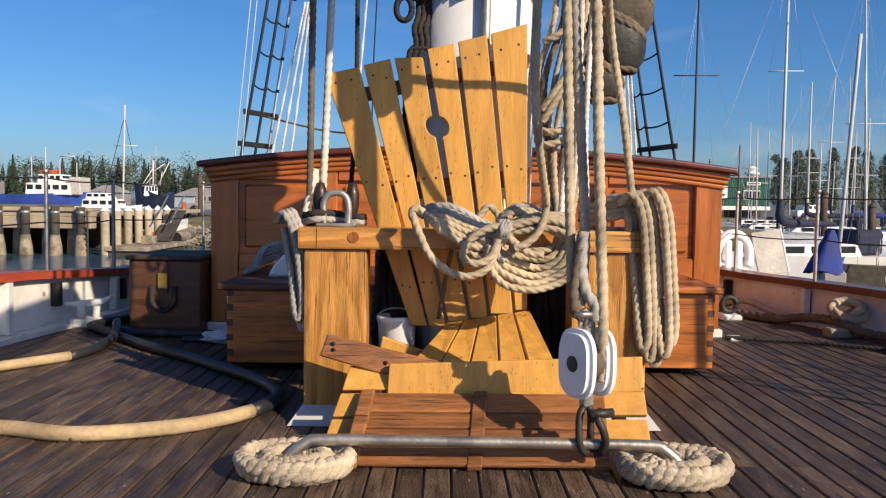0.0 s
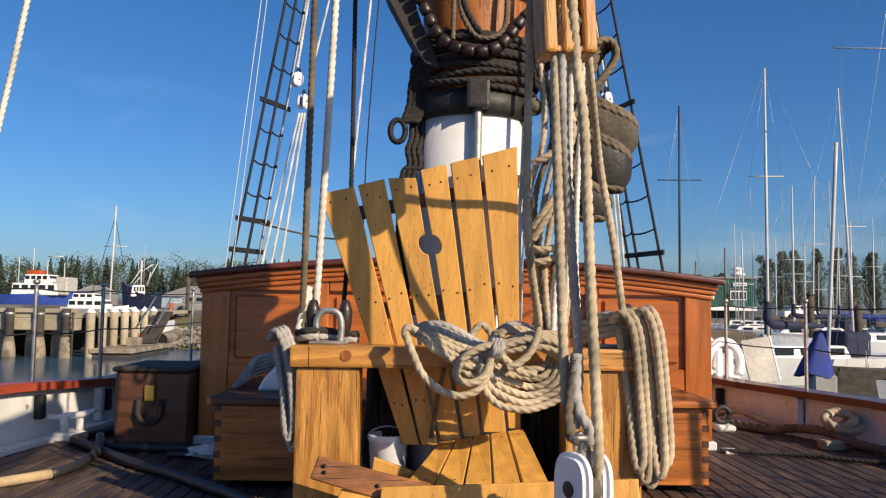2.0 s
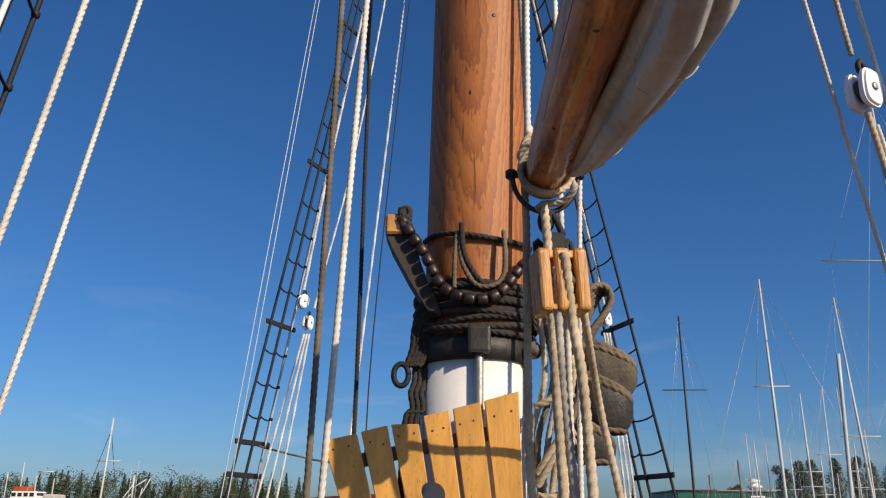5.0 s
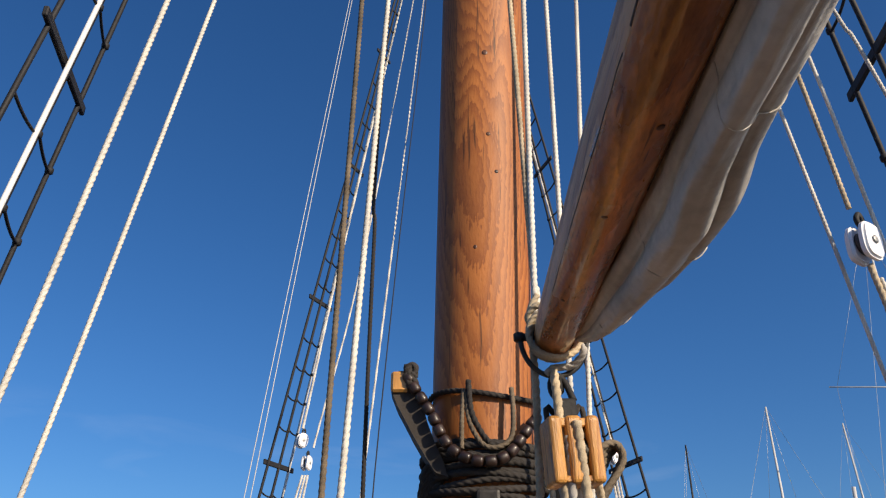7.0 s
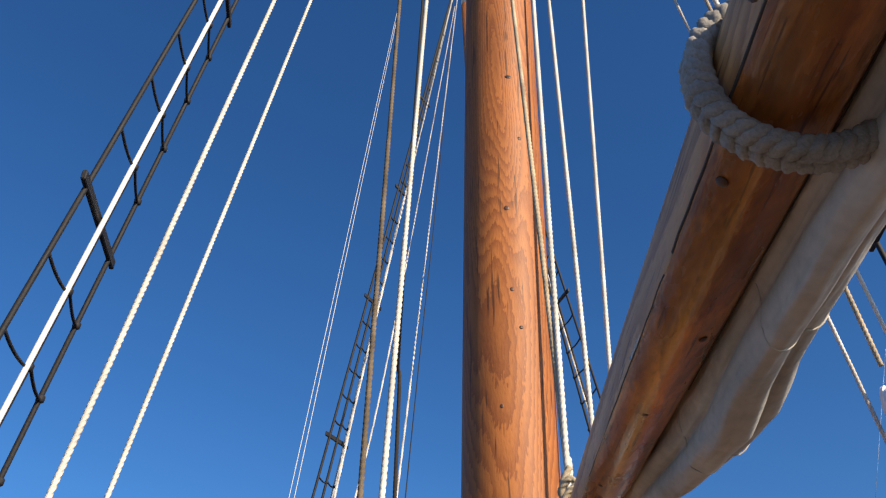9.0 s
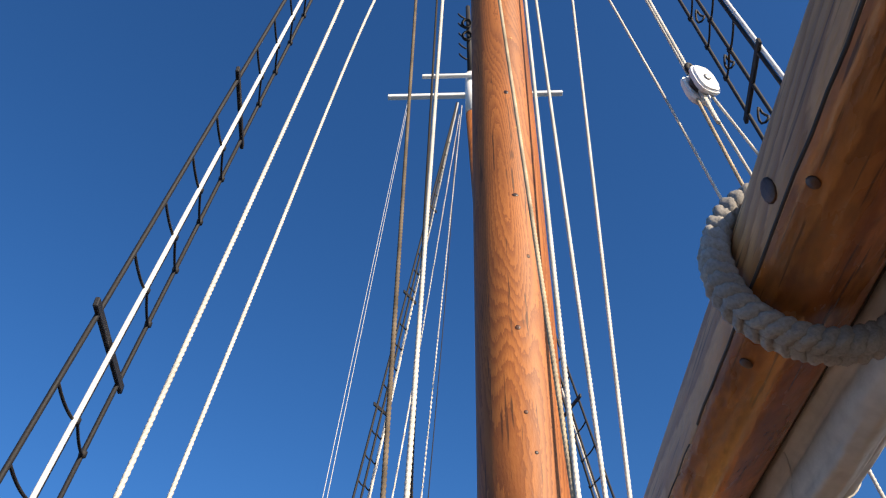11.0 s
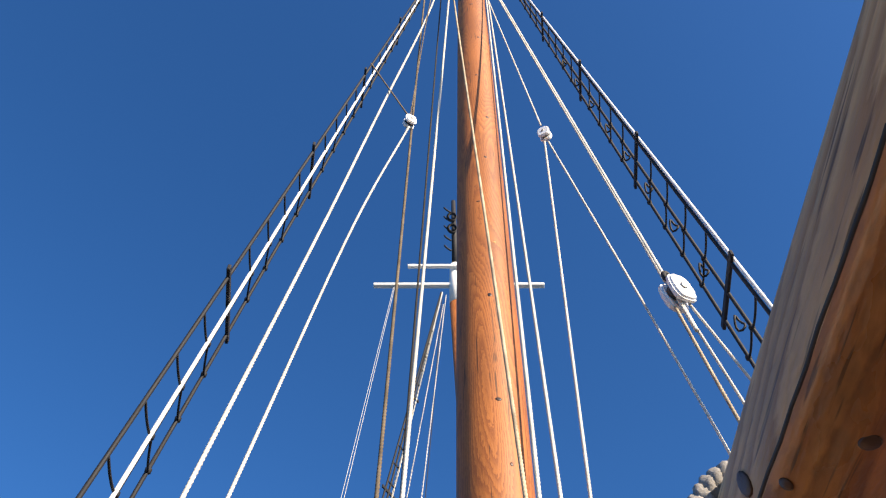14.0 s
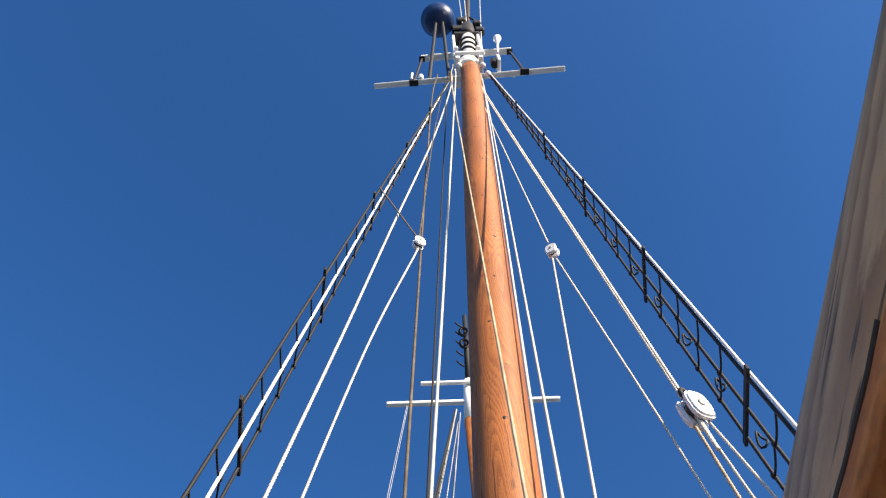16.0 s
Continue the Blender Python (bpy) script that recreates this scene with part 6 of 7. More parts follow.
tube("horn", [(-2.12, 4.44, 0.135), (-2.07, 4.47, 0.13), (-2.01, 4.5, 0.135), (-1.95, 4.53, 0.14), (-1.90, 4.56, 0.165)], 0.02, "white_rough", cleat, sides=12, taper=([0, 0.3, 0.7, 1], [0.6, 1, 1, 0.6]))

for x, y, lab in ((-1.02, 4.05, "crumpled white rag with grey line on the deck"),):
    rag = thing("white_rag", (x, y, 0), lab, "rag")
    bm = bmesh.new()
    bmesh.ops.create_icosphere(bm, subdivisions=3, radius=1)
    for v in bm.verts:
        k = 1 + 0.35 * noise.noise(v.co * 2.3)
        v.co = Vector((x - 0.08 + v.co.x * 0.13 * k, y + v.co.y * 0.08 * k, max(0.002, 0.03 + v.co.z * 0.035 * k)))
    part("cloth", bm, "white_rough", rag)
    laid("line", [(x - 0.05, y - 0.06, 0.02), (x + 0.06, y - 0.08, 0.05), (x + 0.1, y - 0.02, 0.12), (x + 0.05, y + 0.03, 0.16), (x + 0.12, y + 0.02, 0.2)], 0.009, "rope_grey", rag)

cover = thing("plastic_fairing", (-0.66, 3.75, 0.38), "white wedge-shaped plastic cover lying on the chest", "plastic cover")
bm = prism([(-0.80, 0.381), (-0.56, 0.381), (-0.56, 0.56), (-0.62, 0.555), (-0.70, 0.51), (-0.77, 0.44)], 3.62, 3.80, 0.012)
part("shell", bm, "nylon", cover)
cline = thing("coiled_line", (-0.84, 3.85, 0.38), "flat coil of grey line lying on the chest lid", "rope coil")
for k in range(5):
    laid("turn", [(-0.92 + 0.012 * k, 3.72, 0.392 + 0.006 * k), (-0.93 + 0.01 * k, 3.95, 0.41 + 0.02 * k), (-0.84, 4.05, 0.44 + 0.018 * k), (-0.70, 4.0, 0.47 + 0.012 * k), (-0.62, 3.9, 0.49)], 0.013, "rope_grey", cline)

# starboard side gear
ring = thing("mooring_ring", (1.86, 5.2, 0), "dark iron ring standing on a small white deck block", "mooring ring")
part("base", block(1.80, 1.93, 5.05, 5.2, 0.0, 0.04, 0.012), "white_rough", ring)
tube("ring", [(1.865 + 0.048 * math.cos(a), 5.12, 0.10 + 0.048 * math.sin(a)) for a in np.linspace(0, 2 * math.pi, 25)], 0.018, "iron", ring, sides=10, step=0.02)
chock = thing("rope_fairlead", (2.28, 4.55, 0), "pale wooden chock on deck with a knotted tan rope", "chock")
part("chock", block(2.18, 2.32, 4.42, 4.52, 0.0, 0.055, 0.01), "barnacle", chock)
laid("knot", [(2.3, 4.55, 0.08), (2.36, 4.5, 0.13), (2.42, 4.55, 0.17), (2.34, 4.62, 0.19), (2.26, 4.58, 0.15), (2.33, 4.5, 0.10), (2.42, 4.52, 0.11), (2.44, 4.6, 0.16), (2.35, 4.6, 0.1), (2.27, 4.55, 0.12)], 0.026, "rope", chock)
warp = thing("mooring_warp", (2.3, 4.9, 0), "thick faded mooring rope lying along the bulwark", "mooring rope")
laid("rope", [(1.75, 5.55, 0.03), (1.92, 5.35, 0.03), (2.1, 5.0, 0.03), (2.22, 4.85, 0.06), (2.28, 4.6, 0.08), (2.33, 4.38, 0.05), (2.50, 4.15, 0.03), (2.65, 3.8, 0.03), (2.7, 3.2, 0.03)], 0.026, "rope_brown", warp)
laid("rope", [(1.95, 5.6, 0.03), (2.05, 5.35, 0.10), (2.15, 5.15, 0.06), (2.28, 4.95, 0.03), (2.45, 4.62, 0.03)], 0.022, "rope", warp)
laid("rope", [(1.55, 4.30, 0.02), (1.9, 4.22, 0.018), (2.2, 4.05, 0.018), (2.75, 3.75, 0.018)], 0.012, "rope_d", warp)
bh = part("white_deck_pad", block(1.57, 1.65, 4.28, 4.36, 0.0, 0.025, 0.008), "white_rough")
tagged(bh, "small white painted pad beside the deckhouse", "deck pad")


def oval_frame(name, x, y, z, w, h, turn, label):
    """An upright white oval panel with a rim and two slots."""
    th = thing(name, (x, y, z), label, "white frame", "white oval frames at the rail")
    T = pose(x, y, z, 0, 0, turn)
    pts = [T @ Vector((w * math.cos(a), 0, h * 0.5 + h * 0.5 * math.sin(a))) for a in np.linspace(-0.45, math.pi + 0.45, 25)]
    tube("rim", [tuple(p) for p in pts], 0.036, "nylon", th, sides=12, step=0.02)
    for o in (-0.45, 0.2):
        part("panel", block(o * w, (o + 0.38) * w, -0.012, 0.012, 0.05, h * 0.86, 0.01, T), "nylon", th)
    part("base", block(-w, w, -0.03, 0.03, 0.0, 0.08, 0.02, T), "nylon", th)
    return th


oval_frame("oval_frame", 2.18, 5.95, 0.19, 0.15, 0.34, 18, "white oval plastic frame standing at the rail")
oval_frame("oval_frame", 2.14, 6.35, 0.19, 0.16, 0.36, 25, "white oval plastic frame standing behind another at the rail")
lp = thing("leaning_panel", (2.48, 6.0, 0.27), "pinkish grey board with white edge leaning at the rail", "board")
part("board", block(-0.10, 0.12, -0.012, 0.012, 0, 0.34, 0.004, pose(2.50, 6.0, 0.22, -8, -10, 0)), "sail", lp)
part("edge", block(0.121, 0.135, -0.014, 0.014, 0, 0.34, 0.003, pose(2.50, 6.0, 0.22, -8, -10, 0)), "nylon", lp)

# ---- shore ----
LAND = -0.35
def sheet(name, outline, z, material, label, category, depth=2.0):
    n = len(outline)
    V = [(x, y, z) for x, y in outline] + [(x, y, z - depth) for x, y in outline]
    F = [tuple(range(n))] + [(i, n + i, n + (i + 1) % n, (i + 1) % n) for i in range(n)]
    return tagged(solid(name, V, F, material), label, category, kind="structure")


sheet("ground_far", [(-2500, 118), (-60, 118), (-39, 112), (-26, 68), (-19, 50), (0, 46), (13, 52), (22, 72), (40, 74), (140, 76), (2500, 90), (2500, 2800), (-2500, 2800)], LAND, "asphalt", "flat boatyard ground beyond the water", "ground")
# grass bank with rubble down to the water
bank_v, bank_f = [], []
NBX = 60
rb = random.Random(3)
for i in range(NBX):
    x = -27 + 40 * i / (NBX - 1)
    yb = 36.5 + 0.035 * (x + 12) ** 2 * 0.6 if x < -12 else 36.5
    for k, (dy, z) in enumerate(((0, WATER - 0.3), (1.2, WATER + 0.25), (3.0, WATER + 0.75), (6.5, LAND + 0.05), (9.5, LAND + 0.22), (16, LAND + 0.08), (24, LAND - 0.5))):
        bank_v.append((x, yb + dy + rb.uniform(-0.25, 0.25), z + rb.uniform(-0.06, 0.06)))
for i in range(NBX - 1):
    for k in range(6):
        a = i * 7 + k
        bank_f.append((a, a + 7, a + 8, a + 1))
tagged(solid("bank", bank_v, bank_f, "grass"), "dry grass bank at the water's edge", "bank", kind="structure")
stones = []
for i in range(260):
    x = rb.uniform(-14.5, -8.0)
    y = 36.6 + rb.uniform(0, 3.0)
    z = WATER + 0.05 + (y - 36.6) * 0.3
    s = rb.uniform(0.08, 0.28)
    bm_pts = []
    for a in range(6):
        bm_pts.append((x + s * math.cos(a * 1.05) * rb.uniform(0.7, 1.1), y + s * math.sin(a * 1.05) * rb.uniform(0.7, 1.1), z))
    v = bm_pts + [(x, y, z + s * 0.7), (x, y, z - s)]
    stones.append((v, [(a, (a + 1) % 6, 6) for a in range(6)] + [((a + 1) % 6, a, 7) for a in range(6)]))
v, f = join(stones)
tagged(solid("shore_stones", v, f, "rubble"), "grey-brown rubble stones along the water's edge", "stones", kind="stuff")
culvert = thing("culvert_pipe", (-12.3, 36.4, -0.9), "rusty culvert pipe end in the bank", "pipe")
v, f = sweep([(-12.2, 36.2, -1.05), (-12.2, 38.5, -0.9)], 0.30, 20, 0.5)
solid("pipe", v, f[:-2], "rubble", culvert, smooth=True)
# black disc set in the mouth paints the pipe's inner shade
solid("inside", *sweep([(-12.2, 36.24, -1.05), (-12.2, 36.3, -1.05)], 0.26, 20, 0.05), "caulk", culvert)

# the wharf
wharf = thing("wharf", (-22, 33, 0.2), "weathered concrete wharf on columns with dark timber fender piles", "wharf")
part("deck_slab", block(-60, -13.7, 31.0, 45, 0.0, 0.2, 0.02), "concrete", wharf)
part("edge_beam", block(-60, -13.72, 30.96, 31.5, -0.47, -0.002, 0.03), "concrete", wharf)
part("kerb_timber", block(-60, -13.75, 30.9, 31.25, 0.202, 0.36, 0.02), "concrete", wharf, "timber kerb along the edge")
# no wall known here: dark panel added in place of shade beneath the slab
part("back_wall", block(-60, -14.2, 36, 36.3, WATER - 0.4, -0.01, 0), "pile", wharf, "dark sheet added for the shade under the wharf")
x = -14.0
k = 0
while x > -45:
    bm = bmesh.new()
    bmesh.ops.create_cone(bm, cap_ends=True, segments=14, radius1=0.36, radius2=0.30, depth=1.6, matrix=Matrix.Translation((x - 0.55, 31.5, -1.27)))
    part("column", bm, "barnacle", wharf)
    tube("fender_post", [(x, 30.75, WATER - 0.4), (x, 30.75, 0.38)], 0.16, "pile", wharf, sides=12, step=0.5)
    turned("barnacle_crust", [(0.17, 0), (0.27, 0.1), (0.24, 0.5), (0.165, 0.95)], (x, 30.75, WATER - 0.15), "barnacle", wharf, sides=12)
    turned("pile_band", [(0.165, 0), (0.18, 0.01), (0.18, 0.09), (0.165, 0.1)], (x, 30.75, 0.12), "galv", wharf, sides=12)
    x -= (1.0, 1.15, 1.05)[k % 3]
    k += 1
for i in range(7):
    px, py = -13.35 + i * 0.06, 31.4 + i * 1.0
    tube("return_post", [(px, py, WATER - 0.4), (px, py, 0.22)], 0.17, "concrete", wharf, sides=12, step=0.5)
    turned("pile_cap", [(0.19, 0), (0.19, 0.03), (0.01, 0.24)], (px, py, 0.222), "white", wharf, "white pointed pile cap", 12)
for sx in (-13.98, -13.62):
    tube("ladder_rail", [(sx - 0.1, 30.68, WATER - 0.3), (sx - 0.1, 30.68, 0.25)], 0.04, "pile", wharf, sides=6)
for z in np.arange(WATER, 0.2, 0.22):
    tube("ladder_rung", [(-14.08, 30.66, z), (-13.72, 30.66, z)], 0.03, "pile", wharf, sides=6)
float_dock = thing("floating_dock", (-12.3, 32, WATER), "low weathered wooden floating dock beside the wharf", "floating dock")
part("deck", block(-13.3, -11.6, 31.2, 36, WATER + 0.16, WATER + 0.34, 0.02), "barnacle", float_dock)
part("float", block(-13.2, -11.7, 31.3, 35.9, WATER - 0.2, WATER + 0.158, 0.02), "pile", float_dock)
part("step_box", block(-12.55, -12.05, 33, 33.5, WATER + 0.342, WATER + 0.7, 0.02), "barnacle", float_dock)
gang = thing("gangway", (-12.9, 36, -0.5), "steep dark gangway down to the floating dock", "gangway")
for o in (0, 0.75):
    tube("side_rail", [(-12.75 + o, 35.0, WATER + 0.4), (-12.95 + o, 37.5, 0.15)], 0.05, "pile", gang, sides=6)
    tube("handrail", [(-12.75 + o, 35.0, WATER + 1.2), (-12.95 + o, 37.5, 0.9)], 0.035, "galv", gang, sides=6)
part("walkway", block(-0.36, 0.36, -1.45, 1.45, -0.03, 0.03, 0.01, Matrix.Translation((-12.47, 36.25, -0.45)) @ Matrix.Rotation(radians(27), 4, "X")), "pile", gang)


def hull(name, L, B, H, material, parent, stem=0.3, m=I4, label="", sheer=0.25):
    """A boat hull along x, bow at +x, keel level at z = 0 and deck edge about H."""
    V, F = [], []
    n, r = 18, 7
    for i in range(n):
        u = i / (n - 1)
        w = B / 2 * (1 - max(0, (u - 0.45) / 0.55) ** 2.2) * (0.86 + 0.14 * min(1, u / 0.3))
        top = H * (1 + sheer * (u - 0.35) ** 2 * 2)
        for j in range(r):
            s = j / (r - 1)
            V.append((L * (u - 0.5) + stem * L * 0.25 * s * max(0, u - 0.6), w * (0.35 + 0.65 * s ** 0.55), top * s))
        for j in range(r - 1, -1, -1):
            s = j / (r - 1)
            V.append((L * (u - 0.5) + stem * L * 0.25 * s * max(0, u - 0.6), -w * (0.35 + 0.65 * s ** 0.55), top * s))
    k = 2 * r
    for i in range(n - 1):
        for j in range(k):
            F.append((i * k + j, (i + 1) * k + j, (i + 1) * k + (j + 1) % k, i * k + (j + 1) % k))
    F += [tuple(range(k)), tuple((n - 1) * k + j for j in range(k - 1, -1, -1))]
    return solid(name, [m @ Vector(p) for p in V], F, material, parent, label, smooth=False)


def cabin(name, x0, x1, w, z0, z1, parent, m, material="white", rake=0.3, windows=4, wh=0.45):
    bm = bmesh.new()
    pts = [(x0, -w / 2, z0), (x1, -w / 2, z0), (x1, w / 2, z0), (x0, w / 2, z0), (x0 + rake * 0.4, -w * 0.46, z1), (x1 - rake, -w * 0.46, z1), (x1 - rake, w * 0.46, z1), (x0 + rake * 0.4, w * 0.46, z1)]
    vs = [bm.verts.new(p) for p in pts]
    for q in ((0, 1, 5, 4), (1, 2, 6, 5), (2, 3, 7, 6), (3, 0, 4, 7), (4, 5, 6, 7), (3, 2, 1, 0)):
        bm.faces.new([vs[i] for i in q])
    bmesh.ops.bevel(bm, geom=list(bm.edges), offset=min(0.08, (z1 - z0) * 0.1), segments=2, affect="EDGES")
    bmesh.ops.transform(bm, matrix=m, verts=bm.verts)
    c = part(name, bm, material, parent)
    h = z1 - z0
    for sgn in (-1, 1):
        for k in range(windows):
            a = x0 + rake * 0.4 + (x1 - x0 - rake * 1.6) * (k + 0.15) / windows
            b = x0 + rake * 0.4 + (x1 - x0 - rake * 1.6) * (k + 0.85) / windows
            part("window", block(a, b, sgn * w * 0.485 - 0.03, sgn * w * 0.485 + 0.03, z0 + h * (0.9 - wh), z0 + h * 0.85, 0.01, m), "glass", c)
    for k in range(3):
        y0 = -w * 0.42 + w * 0.84 * k / 3 + 0.04
        for xx in (x1 - rake * 0.75,):
            part("window", block(xx - 0.03, xx + 0.06, y0, y0 + w * 0.84 / 3 - 0.08, z0 + h * (0.9 - wh), z0 + h * 0.85, 0.01, m), "glass", c)
    return c


def spar(parent, a, b, r, material="alu", name="mast"):
    return tube(name, [a, b], r, material, parent, sides=8, step=2.0)


# blue workship
ship = thing("blue_workship", (-66, 130, WATER), "blue-hulled working ship with white and orange superstructure", "ship")
Mx = Matrix.Translation((-68.5, 130, WATER - 0.6)) @ Matrix.Diagonal((0.92, 1.0, 1.0, 1))
hull("hull", 26, 6, 3.3, "blue", ship, m=Mx)
cabin("deckhouse", 1.5, 9.5, 4.5, 3.3, 5.2, ship, Mx, windows=5)
cabin("bridge", 3.5, 8.0, 4.0, 5.2, 6.6, ship, Mx, "white", windows=4)
part("funnel_house", block(3.6, 6.0, -1.4, 1.4, 6.6, 7.3, 0.1, Mx), "orange", ship)
part("stern_gear", block(-7, -4.5, -2, 2, 3.3, 5.4, 0.1, Mx), "greyroof", ship)
part("cream_house", block(9.0, 11.0, -2, 2, 3.3, 6.2, 0.15, Mx), "sail", ship)
for x, h in ((1.5, 9.5), (4.0, 11.0), (6.5, 9.0), (9.5, 8.6)):
    spar(ship, tuple(Mx @ Vector((x, 0, 4))), tuple(Mx @ Vector((x, 0, h))), 0.09)
spar(ship, tuple(Mx @ Vector((6.6, 0, 9.6))), tuple(Mx @ Vector((9.2, 0, 9.6))), 0.1)

# white cruiser
yacht = thing("white_cruiser", (-32.5, 80, WATER), "white motor cruiser with a flybridge moored beyond the wharf", "motor boat")
Mx = Matrix.Translation((-33.6, 80, WATER - 0.3)) @ Matrix.Diagonal((0.9, 1.0, 1.12, 1))
hull("hull", 6.6, 2.6, 1.45, "white", yacht, m=Mx, stem=0.7)
cabin("cabin", -2.6, 1.6, 2.2, 1.35, 2.2, yacht, Mx, windows=4)
cabin("flybridge", -2.2, 0.5, 1.9, 2.2, 2.75, yacht, Mx, windows=3, wh=0.5)
tall = thing("sailing_boat_mast", (-33.0, 82, WATER), "tall white sailing boat mast with spreaders over the cruiser", "sailing boat")
hull("hull", 6.5, 2.2, 1.3, "white", tall, m=Matrix.Translation((-34.2, 83, WATER - 0.1)))
spar(tall, (-33.2, 82.5, WATER + 1), (-32.9, 82.5, 10.4), 0.10)
spar(tall, (-34.0, 82.5, 6.2), (-31.6, 82.5, 6.2), 0.05, name="spreader")
spar(tall, (-35.5, 82.5, WATER + 1), (-33.0, 82.5, 9.0), 0.035, "iron", "stay")
spar(tall, (-30.9, 82.5, WATER + 1), (-32.9, 82.5, 9.0), 0.03, "iron", "stay")

# navy fishing boat
fish = thing("fishing_boat", (-35.5, 100, WATER), "navy fishing boat with white wheelhouse and rigging", "fishing boat")
Mx = Matrix.Translation((-36.2, 100, WATER + 0.1)) @ Matrix.Rotation(radians(215), 4, "Z") @ Matrix.Diagonal((0.66, 0.85, 1.0, 1))
hull("hull", 6.6, 2.8, 2.6, "navy", fish, m=Mx, stem=0.8, sheer=0.8)
part("boot_stripe", block(-3.2, 2.3, -1.42, 1.42, 0.62, 0.78, 0.03, Mx), "white", fish, "white waterline stripe")
cabin("wheelhouse", -0.2, 2.4, 2.2, 2.5, 3.9, fish, Mx, windows=4)
spar(fish, tuple(Mx @ Vector((0.3, 0, 3.9))), tuple(Mx @ Vector((0.3, 0, 7.0))), 0.12)
for a, b in (((0.3, 0, 6.0), (2.3, 0.3, 4.0)), ((0.3, 0, 5.6), (-1.8, 0.2, 6.6)), ((-0.6, 0, 3.9), (-2.6, 0.3, 6.8)), ((0.3, 0, 5.0), (1.6, -0.3, 4.0)), ((-0.9, 0, 3.8), (-1.4, 0, 5.6))):
    spar(fish, tuple(Mx @ Vector(a)), tuple(Mx @ Vector(b)), 0.07, name="derrick")
for x in (0.9, -0.2):
    spar(fish, tuple(Mx @ Vector((x, 0, 3.9))), tuple(Mx @ Vector((x, 0, 8.6 - x))), 0.03, name="antenna")
skiff = thing("white_skiff", (-12.2, 36.5, WATER), "small white boat with a red mark by the float", "boat")
Mx = Matrix.Translation((-12.9, 37.9, WATER - 0.1)) @ Matrix.Rotation(radians(84), 4, "Z")
hull("hull", 3.2, 1.1, 1.15, "white", skiff, m=Mx)
part("red_mark", block(-13.25, -13.05, 35.9, 36.0, -1.0, -0.75, 0.01), "orange", skiff)

# sheds, posts and cars on shore
def shed(name, x0, x1, y0, y1, z0, h, roof_h, wall, label):
    s = thing(name, ((x0 + x1) / 2, y0, z0), label, "building")
    part("wall", block(x0, x1, y0, y1, z0, z0 + h, 0.02), wall, s)
    V = [(x0 - 0.3, y0 - 0.3, z0 + h), (x1 + 0.3, y0 - 0.3, z0 + h), (x1 + 0.3, y1 + 0.3, z0 + h), (x0 - 0.3, y1 + 0.3, z0 + h), ((x0 * 0.7 + x1 * 0.3), (y0 + y1) / 2, z0 + h + roof_h), ((x0 * 0.3 + x1 * 0.7), (y0 + y1) / 2, z0 + h + roof_h)]
    solid("roof", V, [(0, 1, 5, 4), (1, 2, 5), (2, 3, 4, 5), (3, 0, 4), (3, 2, 1, 0)], "greyroof", s)
    return s


shed("shore_house", -38.0, -28.5, 112, 118, LAND, 1.6, 1.5, "bluewall", "pale blue low house with a grey hipped roof")
shed("shore_house", -66, -60, 148, 153, LAND, 2.2, 1.4, "greyroof", "small grey house among the trees")
for i, (x, y, h, r, m) in enumerate(((-13.75, 45, 2.45, 0.11, "bark"), (-14.35, 44, 0.95, 0.12, "orange"), (-14.05, 44, 0.55, 0.10, "pile"), (-24.8, 80, 0.7, 0.3, "orange"))):
    p = tagged(tube("shore_post", [(x, y, LAND - 0.2), (x, y, LAND + h)], r, m, sides=10, step=1), "upright weathered post on the bank", "post", "posts on shore")


def car(x, y, material, turn=0):
    c = thing("parked_car", (x, y, LAND), "parked car on the shore by the bank", "car", "parked cars")
    T = pose(x, y, LAND, 0, 0, turn)
    part("body", block(-2.0, 2.0, -0.8, 0.8, 0.25, 0.85, 0.12, T, seg=2), material, c)
    cabin("cab", -1.3, 1.2, 1.5, 0.85, 1.4, c, T, material, 0.5, 2, 0.6)
    for wx in (-1.25, 1.25):
        for wy in (-0.8, 0.8):
            turned("wheel", [(0.1, -0.1), (0.31, -0.1), (0.33, 0), (0.31, 0.1), (0.1, 0.1)], (0, 0, 0), "hose", c, sides=14, m=T @ pose(wx, wy, 0.33, 90, 0, 0))


car(-24.6, 84, "white", 70)
car(-18.5, 64, "greyroof", 0)
car(-27.5, 92, "alu", 5)

# ---- starboard shore: green shed, boats and masts ----
gs = thing("green_shed", (31, 82, LAND), "green corrugated metal shed with white windows and signs", "shed")
part("wall", block(24, 33.6, 82, 92, 0.85, 3.75, 0.02), "green", gs)
for i in range(48):
    x = 24.05 + i * 0.2
    part("rib", block(x, x + 0.05, 81.95, 82.0, 0.9, 3.7, 0.0), "green", gs)
part("white_band", block(24, 33.7, 81.9, 82.3, 0.45, 0.848, 0.02), "white", gs)
# open below the band: this dark block stands in for the shade there
part("undercroft", block(24.2, 33.4, 83.5, 91.8, LAND, 0.449, 0.02), "pile", gs)
part("roof", block(23.8, 33.8, 81.8, 92.2, 3.752, 3.9, 0.03), "greyroof", gs)
for x0, x1, z0, z1 in ((30.9, 32.6, 1.55, 2.5), (27.0, 28.6, 1.55, 2.5)):
    part("window", block(x0, x1, 81.88, 81.94, z0, z1, 0.01), "white", gs)
    for k in range(2):
        w = (x1 - x0) / 2
        part("pane", block(x0 + k * w + 0.1, x0 + (k + 1) * w - 0.05, 81.84, 81.878, z0 + 0.1, z1 - 0.1, 0.0), "glass", gs)
